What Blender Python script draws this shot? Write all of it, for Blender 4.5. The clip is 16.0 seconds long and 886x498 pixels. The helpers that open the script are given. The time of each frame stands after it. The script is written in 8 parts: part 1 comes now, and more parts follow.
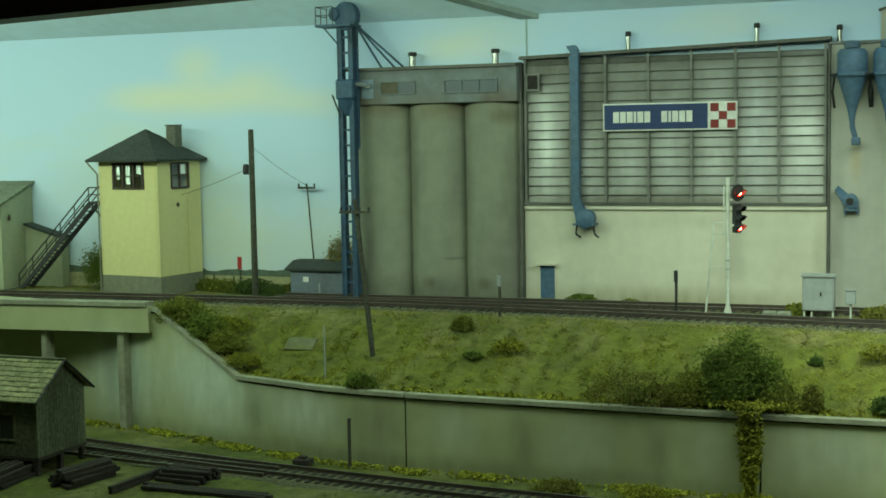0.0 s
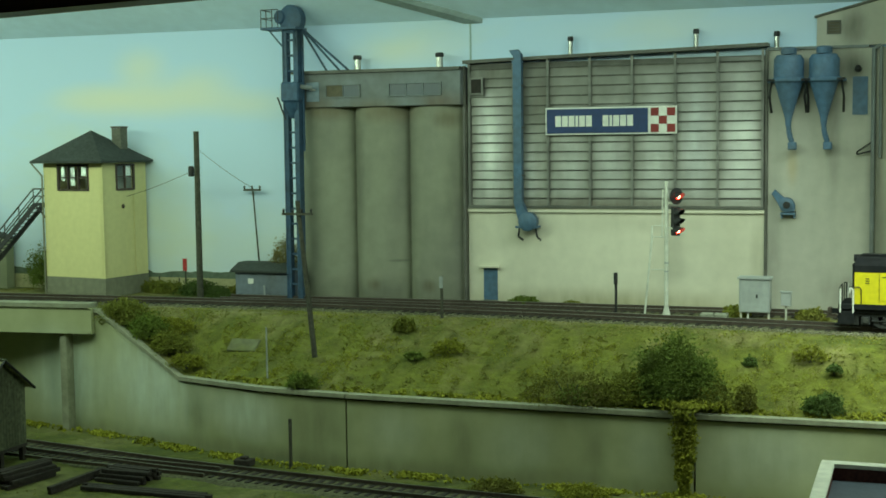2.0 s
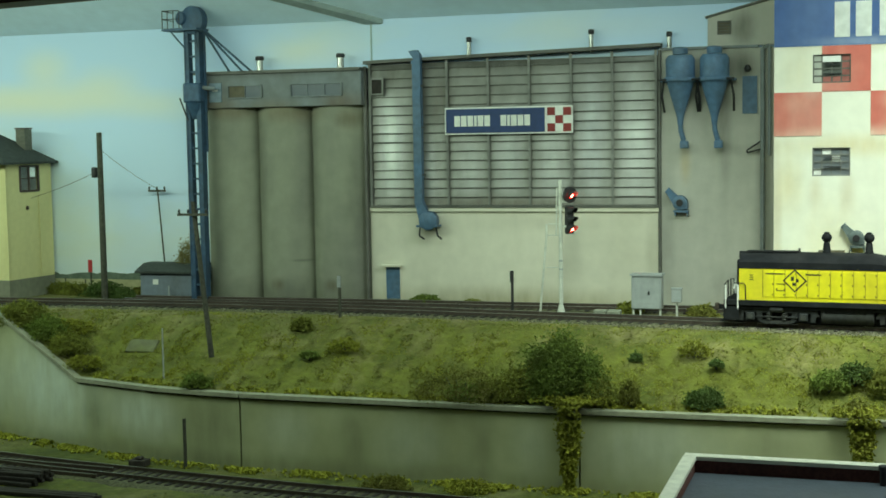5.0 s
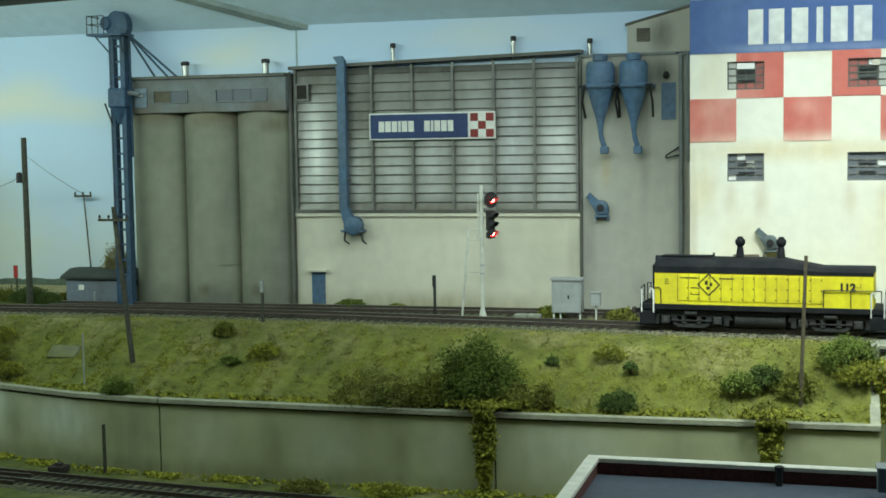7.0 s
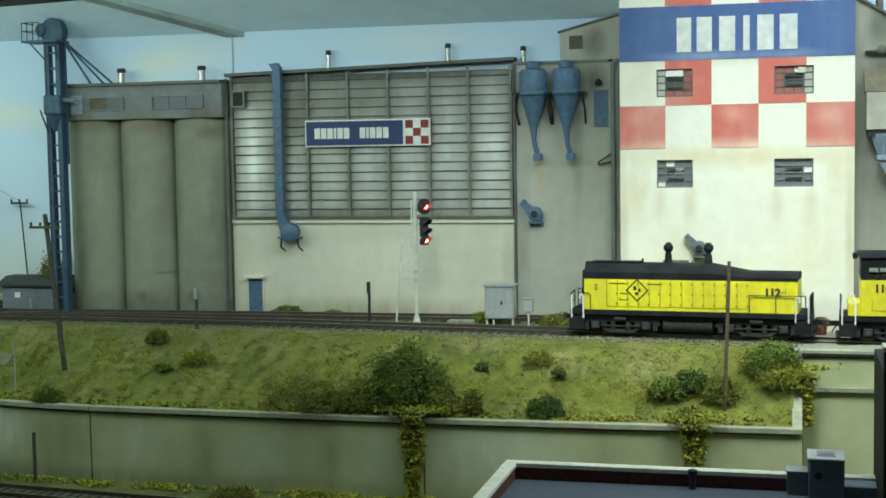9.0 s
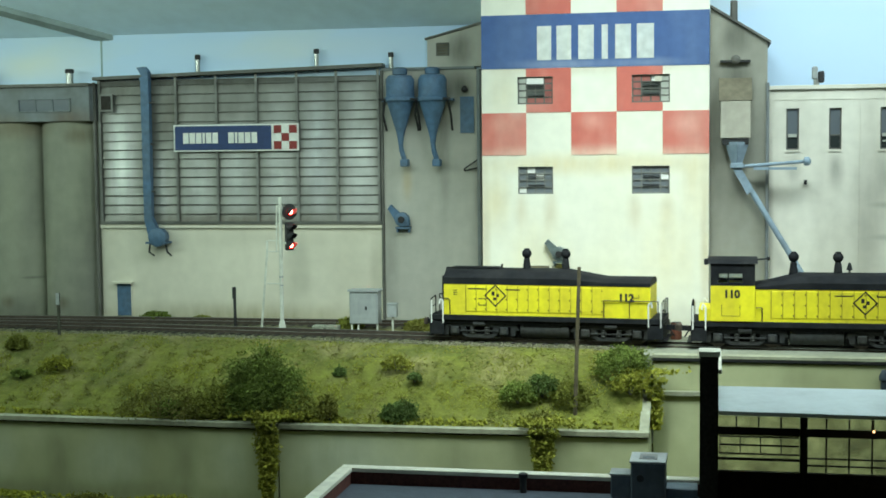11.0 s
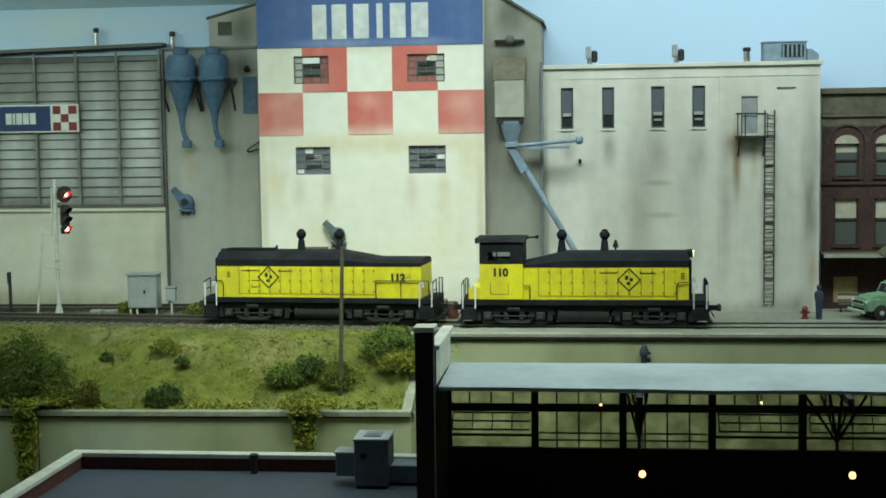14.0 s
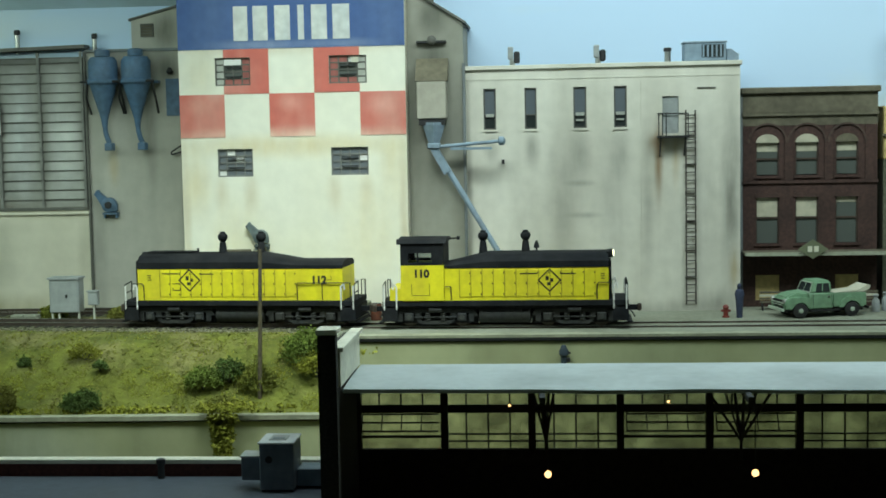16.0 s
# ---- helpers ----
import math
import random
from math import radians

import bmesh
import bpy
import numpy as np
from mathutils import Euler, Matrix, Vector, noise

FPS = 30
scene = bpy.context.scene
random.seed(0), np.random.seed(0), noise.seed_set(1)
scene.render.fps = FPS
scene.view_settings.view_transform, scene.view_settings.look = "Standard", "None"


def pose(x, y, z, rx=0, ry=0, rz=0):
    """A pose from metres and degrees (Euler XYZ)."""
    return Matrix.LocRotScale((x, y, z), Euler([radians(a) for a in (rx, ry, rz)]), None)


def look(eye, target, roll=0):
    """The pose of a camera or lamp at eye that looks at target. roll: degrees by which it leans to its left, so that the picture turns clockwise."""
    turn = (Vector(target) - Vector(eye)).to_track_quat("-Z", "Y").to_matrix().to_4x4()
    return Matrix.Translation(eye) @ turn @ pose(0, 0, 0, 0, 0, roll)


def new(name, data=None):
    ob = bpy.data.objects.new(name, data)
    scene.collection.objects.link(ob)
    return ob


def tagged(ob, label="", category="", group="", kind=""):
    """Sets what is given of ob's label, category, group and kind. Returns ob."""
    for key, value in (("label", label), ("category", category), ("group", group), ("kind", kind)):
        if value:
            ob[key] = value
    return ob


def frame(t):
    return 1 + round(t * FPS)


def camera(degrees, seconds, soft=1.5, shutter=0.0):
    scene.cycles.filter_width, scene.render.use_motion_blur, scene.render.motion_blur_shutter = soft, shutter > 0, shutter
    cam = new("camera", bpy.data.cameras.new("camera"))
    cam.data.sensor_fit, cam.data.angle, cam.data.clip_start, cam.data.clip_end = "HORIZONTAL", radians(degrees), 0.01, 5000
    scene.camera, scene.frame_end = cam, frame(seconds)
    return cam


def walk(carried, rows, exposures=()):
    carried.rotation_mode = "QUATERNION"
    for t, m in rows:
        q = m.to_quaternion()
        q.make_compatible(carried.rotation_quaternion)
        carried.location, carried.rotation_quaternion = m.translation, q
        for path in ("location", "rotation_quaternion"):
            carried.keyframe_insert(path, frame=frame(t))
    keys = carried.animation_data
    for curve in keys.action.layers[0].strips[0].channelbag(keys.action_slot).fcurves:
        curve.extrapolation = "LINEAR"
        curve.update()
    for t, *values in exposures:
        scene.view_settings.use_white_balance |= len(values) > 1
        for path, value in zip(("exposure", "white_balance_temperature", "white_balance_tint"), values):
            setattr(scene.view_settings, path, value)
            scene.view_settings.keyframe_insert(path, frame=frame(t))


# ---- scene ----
# A model railway in 1:87. All sizes below are the full-size ones in metres; K brings them to the model's own size.
K = 1 / 87
cam = camera(36.3, 16.0, soft=1.7)
PATH = [
    (0, (0.753, -77.234, 10.456), (0.026, -75.378, 10.289), -1.0),
    (0.5, (1.144, -77.3, 10.392), (0.428, -75.44, 10.23), -0.9),
    (1, (1.485, -77.301, 10.297), (0.782, -75.435, 10.133), -0.9),
    (1.5, (1.469, -77.461, 10.459), (0.786, -75.588, 10.295), -0.7),
    (2, (1.912, -77.46, 10.294), (1.241, -75.583, 10.134), -0.7),
    (2.5, (2.192, -77.506, 10.413), (1.528, -75.626, 10.251), -0.8),
    (3, (2.662, -77.326, 10.239), (2.004, -75.444, 10.071), -0.8),
    (3.5, (3.248, -77.097, 10.175), (2.596, -75.214, 10.009), -0.7),
    (4, (4.092, -77.017, 10.202), (3.452, -75.13, 10.038), -0.8),
    (6.5, (6.719, -76.961, 10.369), (6.162, -75.047, 10.21), -0.9),
    (7, (7.357, -76.877, 10.338), (6.812, -74.959, 10.181), -0.9),
    (7.5, (7.595, -77.026, 10.533), (7.063, -75.105, 10.377), -0.9),
    (8, (8.123, -76.887, 10.429), (7.6, -74.962, 10.275), -0.8),
    (8.5, (8.84, -76.757, 10.519), (8.331, -74.828, 10.366), -0.9),
    (8.7, (8.994, -76.735, 10.397), (8.491, -74.805, 10.246), -0.9),
    (10.8, (12.256, -76.341, 10.341), (11.847, -74.389, 10.195), -0.8),
    (11, (12.772, -76.208, 10.394), (12.384, -74.251, 10.25), -0.6),
    (11.5, (13.776, -76.162, 10.293), (13.433, -74.197, 10.146), -0.7),
    (12, (14.354, -76.007, 10.217), (14.037, -74.038, 10.064), -0.8),
    (12.5, (15.546, -75.628, 10.058), (15.254, -73.656, 9.901), -0.8),
    (13, (16.631, -75.155, 9.866), (16.359, -73.18, 9.705), -0.9),
    (13.5, (17.719, -74.783, 9.85), (17.469, -72.806, 9.685), -1.0),
    (14, (18.562, -74.869, 9.928), (18.344, -72.888, 9.763), -0.8),
    (14.5, (19.069, -75.083, 9.963), (18.884, -73.098, 9.798), -0.8),
    (15, (19.72, -74.906, 9.842), (19.55, -72.921, 9.675), -0.9),
    (15.5, (20.169, -74.675, 9.806), (20.003, -72.689, 9.639), -1.0),
    (16, (20.537, -74.599, 9.927), (20.379, -72.613, 9.762), -1.1),
]
EXPOSURES = [(0.0, -0.23, 6450, -26), (4.2, -0.22, 6400, -23), (6.3, -0.21, 5820, -5), (8.7, -0.2, 5800, -4), (10.8, -0.12, 5750, -9), (11.4, -0.4, 5750, -9), (12.2, -0.55, 5760, -10), (16.0, -0.52, 5850, -9)]
walk(cam, [(t, look([K * v for v in eye], [K * v for v in aim], roll)) for t, eye, aim, roll in PATH], EXPOSURES)

# ---- light ----
world = bpy.data.worlds.new("room_air")
scene.world = world
world.use_nodes = True
world.node_tree.nodes["Background"].inputs[0].default_value = (0.72, 0.86, 0.9, 1)
world.node_tree.nodes["Background"].inputs[1].default_value = 0.075


def area_lamp(name, eye, target, watts, sx, sy, colour):
    data = bpy.data.lights.new(name, "AREA")
    data.shape, data.size, data.size_y, data.energy, data.color = "RECTANGLE", sx, sy, watts, colour
    ob = new(name, data)
    ob.matrix_world = look(eye, target)
    return ob


# fluorescent tubes behind the fascia, the fitting over the street, and the track lamp over the mill
area_lamp("fluorescent_lamp", (-0.8, -0.232, 0.224), (-0.72, 0.05, 0.11), 1.42, 0.8, 0.04, (0.93, 1.0, 0.82))
area_lamp("fluorescent_lamp", (-0.24, -0.255, 0.226), (-0.2, 0.05, 0.1), 0.5, 0.5, 0.04, (0.93, 1.0, 0.84))
area_lamp("fluorescent_lamp", (0.32, -0.26, 0.42), (0.3, 0.05, 0.07), 4.0, 0.8, 0.14, (0.98, 1.0, 0.95))


def spot_lamp(name, eye, target, watts, degrees, radius, colour):
    data = bpy.data.lights.new(name, "SPOT")
    data.energy, data.spot_size, data.spot_blend, data.shadow_soft_size, data.color = watts, radians(degrees), 1.0, radius, colour
    ob = new(name, data)
    ob.matrix_world = look(eye, target)
    return ob


spot_lamp("track_lamp", (0.08, -0.3, 0.42), (0.075, -0.05, -0.015), 12.6, 48, 0.07, (1.0, 0.98, 0.88))
spot_lamp("track_lamp", (-0.09, -0.27, 0.228), (-0.085, -0.01, 0.02), 1.6, 56, 0.03, (0.97, 1.0, 0.86))


# ---- materials ----
def mat(name, colour, rough=0.8, grain=2.0, amount=0.12, stain=0.25, stain_amount=0.12, stain_colour=None, bump=0.15,
        bump_scale=6.0, metal=0.0, streak=1.0, island=0.0, stains=()):
    """A surface with fine grain and large stains. Scales are per full-size metre; streak > 1 draws the stains out
    upright.
    stains: marks of their own, some painting light, each (x, z, half width, half height, colour, strength)."""
    m = bpy.data.materials.new(name)
    m.use_nodes = True
    nt = m.node_tree
    nodes, link = nt.nodes, nt.links.new
    shader = nodes["Principled BSDF"]
    shader.inputs["Roughness"].default_value = rough
    shader.inputs["Metallic"].default_value = metal
    coord = nodes.new("ShaderNodeTexCoord")
    mapping = nodes.new("ShaderNodeMapping")
    mapping.inputs["Scale"].default_value = (1 / K, 1 / K, 1 / K / streak)
    link(coord.outputs["Object"], mapping.inputs["Vector"])
    flat = nodes.new("ShaderNodeMapping")
    flat.inputs["Scale"].default_value = (1 / K, 1 / K, 1 / K)
    link(coord.outputs["Object"], flat.inputs["Vector"])
    fine = nodes.new("ShaderNodeTexNoise")
    fine.inputs["Scale"].default_value, fine.inputs["Detail"].default_value = grain, 6
    link(flat.outputs[0], fine.inputs["Vector"])
    large = nodes.new("ShaderNodeTexNoise")
    large.inputs["Scale"].default_value, large.inputs["Detail"].default_value = stain, 4
    link(mapping.outputs[0], large.inputs["Vector"])
    dark = stain_colour or tuple(c * 0.45 for c in colour)
    ramp = nodes.new("ShaderNodeMapRange")
    ramp.inputs["From Min"].default_value, ramp.inputs["From Max"].default_value = 0.42, 0.72
    ramp.inputs["To Max"].default_value = min(1.0, stain_amount * 4)
    link(large.outputs["Fac"], ramp.inputs["Value"])
    mix = nodes.new("ShaderNodeMix")
    mix.data_type = "RGBA"
    mix.inputs["A"].default_value, mix.inputs["B"].default_value = (*colour, 1), (*dark, 1)
    link(ramp.outputs[0], mix.inputs["Factor"])
    coloured = mix.outputs["Result"]
    if stains:
        rough_map = nodes.new("ShaderNodeMapping")
        rough_map.inputs["Scale"].default_value = (1.6 / K, 1.6 / K, 0.35 / K)
        link(coord.outputs["Object"], rough_map.inputs["Vector"])
        patch = nodes.new("ShaderNodeTexNoise")
        patch.inputs["Scale"].default_value, patch.inputs["Detail"].default_value = 1.0, 5
        link(rough_map.outputs[0], patch.inputs["Vector"])
        uneven = nodes.new("ShaderNodeMapRange")
        uneven.inputs["From Min"].default_value, uneven.inputs["From Max"].default_value = 0.25, 0.65
        uneven.inputs["To Min"].default_value = 0.5
        link(patch.outputs["Fac"], uneven.inputs["Value"])
    for sx, sz, sw, sh, tint, strength in stains:
        put = nodes.new("ShaderNodeMapping")
        put.inputs["Scale"].default_value = (1 / K / sw, 0, 1 / K / sh)
        put.inputs["Location"].default_value = (-sx / sw, 0, -sz / sh)
        link(coord.outputs["Object"], put.inputs["Vector"])
        far = nodes.new("ShaderNodeVectorMath")
        far.operation = "LENGTH"
        link(put.outputs[0], far.inputs[0])
        fade = nodes.new("ShaderNodeMapRange")
        fade.interpolation_type = "SMOOTHSTEP"
        fade.inputs["From Min"].default_value, fade.inputs["From Max"].default_value = 0.0, 1.25
        fade.inputs["To Min"].default_value, fade.inputs["To Max"].default_value = strength, 0.0
        link(far.outputs["Value"], fade.inputs["Value"])
        cut = nodes.new("ShaderNodeMath")
        cut.operation = "MULTIPLY"
        link(fade.outputs[0], cut.inputs[0])
        link(uneven.outputs[0], cut.inputs[1])
        over = nodes.new("ShaderNodeMix")
        over.data_type = "RGBA"
        over.inputs["B"].default_value = (*tint, 1)
        link(cut.outputs[0], over.inputs["Factor"])
        link(coloured, over.inputs["A"])
        coloured = over.outputs["Result"]
    shade = nodes.new("ShaderNodeMapRange")
    shade.inputs["From Min"].default_value, shade.inputs["From Max"].default_value = 0.3, 0.7
    shade.inputs["To Min"].default_value, shade.inputs["To Max"].default_value = 1 - amount * 2, 1 + amount
    link(fine.outputs["Fac"], shade.inputs["Value"])
    value = shade.outputs[0]
    if island:
        geo, info = nodes.new("ShaderNodeNewGeometry"), nodes.new("ShaderNodeObjectInfo")
        add = nodes.new("ShaderNodeMath")
        link(geo.outputs["Random Per Island"], add.inputs[0])
        link(info.outputs["Random"], add.inputs[1])
        wide = nodes.new("ShaderNodeMapRange")
        wide.inputs["From Max"].default_value = 2.0
        wide.inputs["To Min"].default_value, wide.inputs["To Max"].default_value = 1 - island, 1 + island
        link(add.outputs[0], wide.inputs["Value"])
        times = nodes.new("ShaderNodeMath")
        times.operation = "MULTIPLY"
        link(value, times.inputs[0])
        link(wide.outputs[0], times.inputs[1])
        value = times.outputs[0]
    tone = nodes.new("ShaderNodeVectorMath")
    tone.operation = "SCALE"
    link(coloured, tone.inputs[0])
    link(value, tone.inputs["Scale"])
    link(tone.outputs[0], shader.inputs["Base Color"])
    if bump:
        b, bn = nodes.new("ShaderNodeBump"), nodes.new("ShaderNodeTexNoise")
        bn.inputs["Scale"].default_value, bn.inputs["Detail"].default_value = bump_scale, 5
        link(flat.outputs[0], bn.inputs["Vector"])
        link(bn.outputs["Fac"], b.inputs["Height"])
        b.inputs["Strength"].default_value, b.inputs["Distance"].default_value = bump, 0.1 * K
        link(b.outputs[0], shader.inputs["Normal"])
    return m


def glowing(name, colour, strength):
    m = bpy.data.materials.new(name)
    m.use_nodes = True
    s = m.node_tree.nodes["Principled BSDF"]
    s.inputs["Base Color"].default_value = (*colour, 1)
    s.inputs["Emission Color"].default_value, s.inputs["Emission Strength"].default_value = (*colour, 1), strength
    return m


def sky_paint():
    """The painted backdrop: blue above, paler and greener towards the horizon, with soft yellowish clouds."""
    m = bpy.data.materials.new("painted_sky")
    m.use_nodes = True
    nodes, link = m.node_tree.nodes, m.node_tree.links.new
    shader = nodes["Principled BSDF"]
    shader.inputs["Roughness"].default_value = 0.85
    coord, split = nodes.new("ShaderNodeTexCoord"), nodes.new("ShaderNodeSeparateXYZ")
    mapping = nodes.new("ShaderNodeMapping")
    mapping.inputs["Scale"].default_value = (1 / K, 1 / K, 1 / K)
    link(coord.outputs["Object"], mapping.inputs["Vector"])
    link(mapping.outputs[0], split.inputs[0])
    height = nodes.new("ShaderNodeMapRange")
    height.inputs["From Min"].default_value, height.inputs["From Max"].default_value = 0, 22
    link(split.outputs["Z"], height.inputs["Value"])
    ramp = nodes.new("ShaderNodeValToRGB")
    ramp.color_ramp.elements[0].color = (0.71, 0.81, 0.95, 1)
    ramp.color_ramp.elements[1].color = (0.5, 0.64, 0.85, 1)
    ramp.color_ramp.elements.new(0.45).color = (0.61, 0.76, 0.96, 1)
    link(height.outputs[0], ramp.inputs["Fac"])
    noise_map = nodes.new("ShaderNodeMapping")
    noise_map.inputs["Scale"].default_value = (0.05, 0.05, 0.11)
    link(mapping.outputs[0], noise_map.inputs["Vector"])
    cloud = nodes.new("ShaderNodeTexNoise")
    cloud.inputs["Scale"].default_value, cloud.inputs["Detail"].default_value = 1.0, 5
    link(noise_map.outputs[0], cloud.inputs["Vector"])
    fac = nodes.new("ShaderNodeMapRange")
    fac.inputs["From Min"].default_value, fac.inputs["From Max"].default_value, fac.inputs["To Max"].default_value = 0.5, 0.72, 0.7
    link(cloud.outputs["Fac"], fac.inputs["Value"])
    mix = nodes.new("ShaderNodeMix")
    mix.data_type = "RGBA"
    mix.inputs["B"].default_value = (0.72, 0.74, 0.55, 1)
    link(fac.outputs[0], mix.inputs["Factor"])
    link(ramp.outputs[0], mix.inputs["A"])
    coloured = mix.outputs["Result"]
    for cx, cz, cw, ch, strength in ((-50, 13.4, 8.5, 1.5, 1.5), (-50.2, 15.6, 2.4, 1.7, 1.3), (-45.5, 14.4, 3.2, 1.5, 1.0), (-54.5, 13.6, 3.6, 1.2, 0.8), (-41.5, 12.9, 4.5, 1.2, 0.8), (-30, 16.0, 5, 1.3, 0.7), (-12, 17, 9, 1.0, 0.35)):
        put = nodes.new("ShaderNodeMapping")
        put.inputs["Scale"].default_value, put.inputs["Location"].default_value = (1 / K / cw, 0, 1 / K / ch), (-cx / cw, 0, -cz / ch)
        link(coord.outputs["Object"], put.inputs["Vector"])
        far = nodes.new("ShaderNodeVectorMath")
        far.operation = "LENGTH"
        link(put.outputs[0], far.inputs[0])
        fade = nodes.new("ShaderNodeMapRange")
        fade.interpolation_type = "SMOOTHSTEP"
        fade.inputs["From Min"].default_value, fade.inputs["From Max"].default_value = 0.0, 1.3
        fade.inputs["To Min"].default_value, fade.inputs["To Max"].default_value = strength, 0.0
        link(far.outputs["Value"], fade.inputs["Value"])
        cut = nodes.new("ShaderNodeMath")
        cut.operation = "MULTIPLY"
        link(fade.outputs[0], cut.inputs[0])
        link(cloud.outputs["Fac"], cut.inputs[1])
        over = nodes.new("ShaderNodeMix")
        over.data_type = "RGBA"
        over.inputs["B"].default_value = (0.86, 0.81, 0.58, 1)
        link(cut.outputs[0], over.inputs["Factor"])
        link(coloured, over.inputs["A"])
        coloured = over.outputs["Result"]
    link(coloured, shader.inputs["Base Color"])
    return m


def glass_pane(name, colour, rough=0.15):
    m = bpy.data.materials.new(name)
    m.use_nodes = True
    s = m.node_tree.nodes["Principled BSDF"]
    s.inputs["Base Color"].default_value, s.inputs["Roughness"].default_value = (*colour, 1), rough
    return m


SKY = sky_paint()
CEILING_BLUE = mat("blue_ceiling_paint", (0.66, 0.8, 0.93), 0.9, 1, 0.03, 0.1, 0.03, bump=0.0)
WOOD_RED = mat("dark_red_wood", (0.028, 0.012, 0.008), 0.5, 3, 0.3, 0.5, 0.2)
RUSTY, SOOT_GREY, PALE = (0.42, 0.32, 0.15), (0.07, 0.07, 0.055), (0.62, 0.6, 0.5)
CREAM = mat("cream_tower_paint", (0.74, 0.73, 0.63), 0.8, 1.2, 0.03, 0.22, 0.05, (0.58, 0.54, 0.36), 0.03, streak=5, stains=[
    (2.2, 7.0, 0.5, 1.3, RUSTY, 0.4), (3.9, 6.9, 0.5, 1.5, RUSTY, 0.45), (8.6, 6.9, 0.55, 1.5, RUSTY, 0.4), (10.4, 7.0, 0.5, 1.3, RUSTY, 0.45), (6.3, 9.6, 8, 0.8, (0.6, 0.5, 0.26), 0.7), (3.0, 4.5, 2.2, 3.0, (0.68, 0.62, 0.42), 0.6), (10.6, 5.0, 2.0, 3.5, (0.68, 0.62, 0.42), 0.65), (0.8, 7.5, 1.0, 2.4, (0.62, 0.53, 0.3), 0.6), (1.2, 13.6, 1.2, 1.6, (0.62, 0.55, 0.36), 0.5), (11.9, 8.5, 0.9, 2.6, (0.62, 0.53, 0.3), 0.6),
    (0.15, 5.0, 0.35, 6, RUSTY, 0.5), (12.5, 5.5, 0.35, 6, RUSTY, 0.5), (6, 0.0, 9, 1.0, RUSTY, 0.6), (6.3, 15.0, 8, 0.5, RUSTY, 0.3)])
CREAM_WALL = mat("cream_stucco", (0.68, 0.65, 0.54), 0.85, 1.2, 0.03, 0.22, 0.08, (0.42, 0.4, 0.3), 0.03, streak=4, stains=[
    (0, 0.1, 12, 1.0, (0.3, 0.27, 0.16), 0.8), (-5.5, 4.6, 0.6, 1.4, (0.3, 0.29, 0.24), 0.6), (8.9, 3, 0.5, 3, (0.4, 0.38, 0.28), 0.6), (2, 5.0, 6, 0.7, (0.42, 0.4, 0.32), 0.4)])
GREY_WALL = mat("weathered_grey_stucco", (0.45, 0.44, 0.39), 0.88, 1.2, 0.04, 0.3, 0.12, (0.26, 0.26, 0.22), 0.03, streak=4, stains=[
    (1.4, 16.6, 0.9, 1.2, SOOT_GREY, 0.85), (1.4, 14.2, 1.1, 1.2, SOOT_GREY, 0.8), (0.4, 11, 0.5, 5, SOOT_GREY, 0.55), (2.7, 9, 0.5, 4, SOOT_GREY, 0.45), (1.5, 1.0, 2.5, 1.8, SOOT_GREY, 0.45),
    (-1.9, 8.6, 0.4, 1.4, RUSTY, 0.6), (2.9, 5, 0.9, 5, SOOT_GREY, 0.5), (-2.9, 4, 0.5, 6, SOOT_GREY, 0.35)])
# wing stucco: GREY_WALL with a darker base and the same soot marks
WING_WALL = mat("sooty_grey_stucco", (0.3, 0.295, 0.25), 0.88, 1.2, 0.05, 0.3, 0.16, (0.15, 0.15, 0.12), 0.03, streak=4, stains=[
    (1.4, 16.6, 0.9, 1.2, SOOT_GREY, 0.8), (1.4, 14.2, 1.1, 1.2, SOOT_GREY, 0.8), (0.4, 11, 0.5, 5, SOOT_GREY, 0.5), (2.7, 9, 0.5, 4, SOOT_GREY, 0.45), (1.5, 1.0, 2.5, 1.8, SOOT_GREY, 0.4)])
# dark marks below the windows; the wall darkens towards its right end
TAN_WALL = mat("weathered_light_stucco", (0.69, 0.67, 0.59), 0.88, 1.2, 0.04, 0.3, 0.17, (0.45, 0.43, 0.36), 0.03, streak=5, stains=[
    (1.4, 9.3, 0.5, 1.0, SOOT_GREY, 0.45), (3.7, 9.1, 0.5, 1.2, SOOT_GREY, 0.5), (6.45, 8.9, 0.7, 1.6, SOOT_GREY, 0.45), (8.7, 8.8, 0.7, 1.7, SOOT_GREY, 0.45), (10.75, 8.3, 0.3, 2.6, (0.2, 0.12, 0.05), 1.0), (10.7, 9.4, 0.7, 0.7, (0.22, 0.13, 0.05), 0.7),
    (11.7, 8.4, 0.25, 1.8, RUSTY, 0.6), (6.4, 7.2, 1.0, 0.22, SOOT_GREY, 0.4), (6.6, 5.4, 1.1, 0.22, SOOT_GREY, 0.4), (5.5, 7, 1.2, 4.5, SOOT_GREY, 0.28), (8.2, 6, 0.9, 5, SOOT_GREY, 0.25), (10.1, 6, 0.5, 5, SOOT_GREY, 0.3),
    (14.8, 6.5, 0.7, 7.5, SOOT_GREY, 0.75), (13.2, 6.5, 1.7, 7.5, SOOT_GREY, 0.3), (14.9, 2.2, 0.35, 1.5, RUSTY, 0.6), (13.9, 0.4, 1.4, 0.9, SOOT_GREY, 0.5), (7.6, 1.6, 0.6, 1.0, RUSTY, 0.4), (8, 0.0, 10, 0.7, SOOT_GREY, 0.45), (0.1, 6, 0.3, 6, SOOT_GREY, 0.4)])
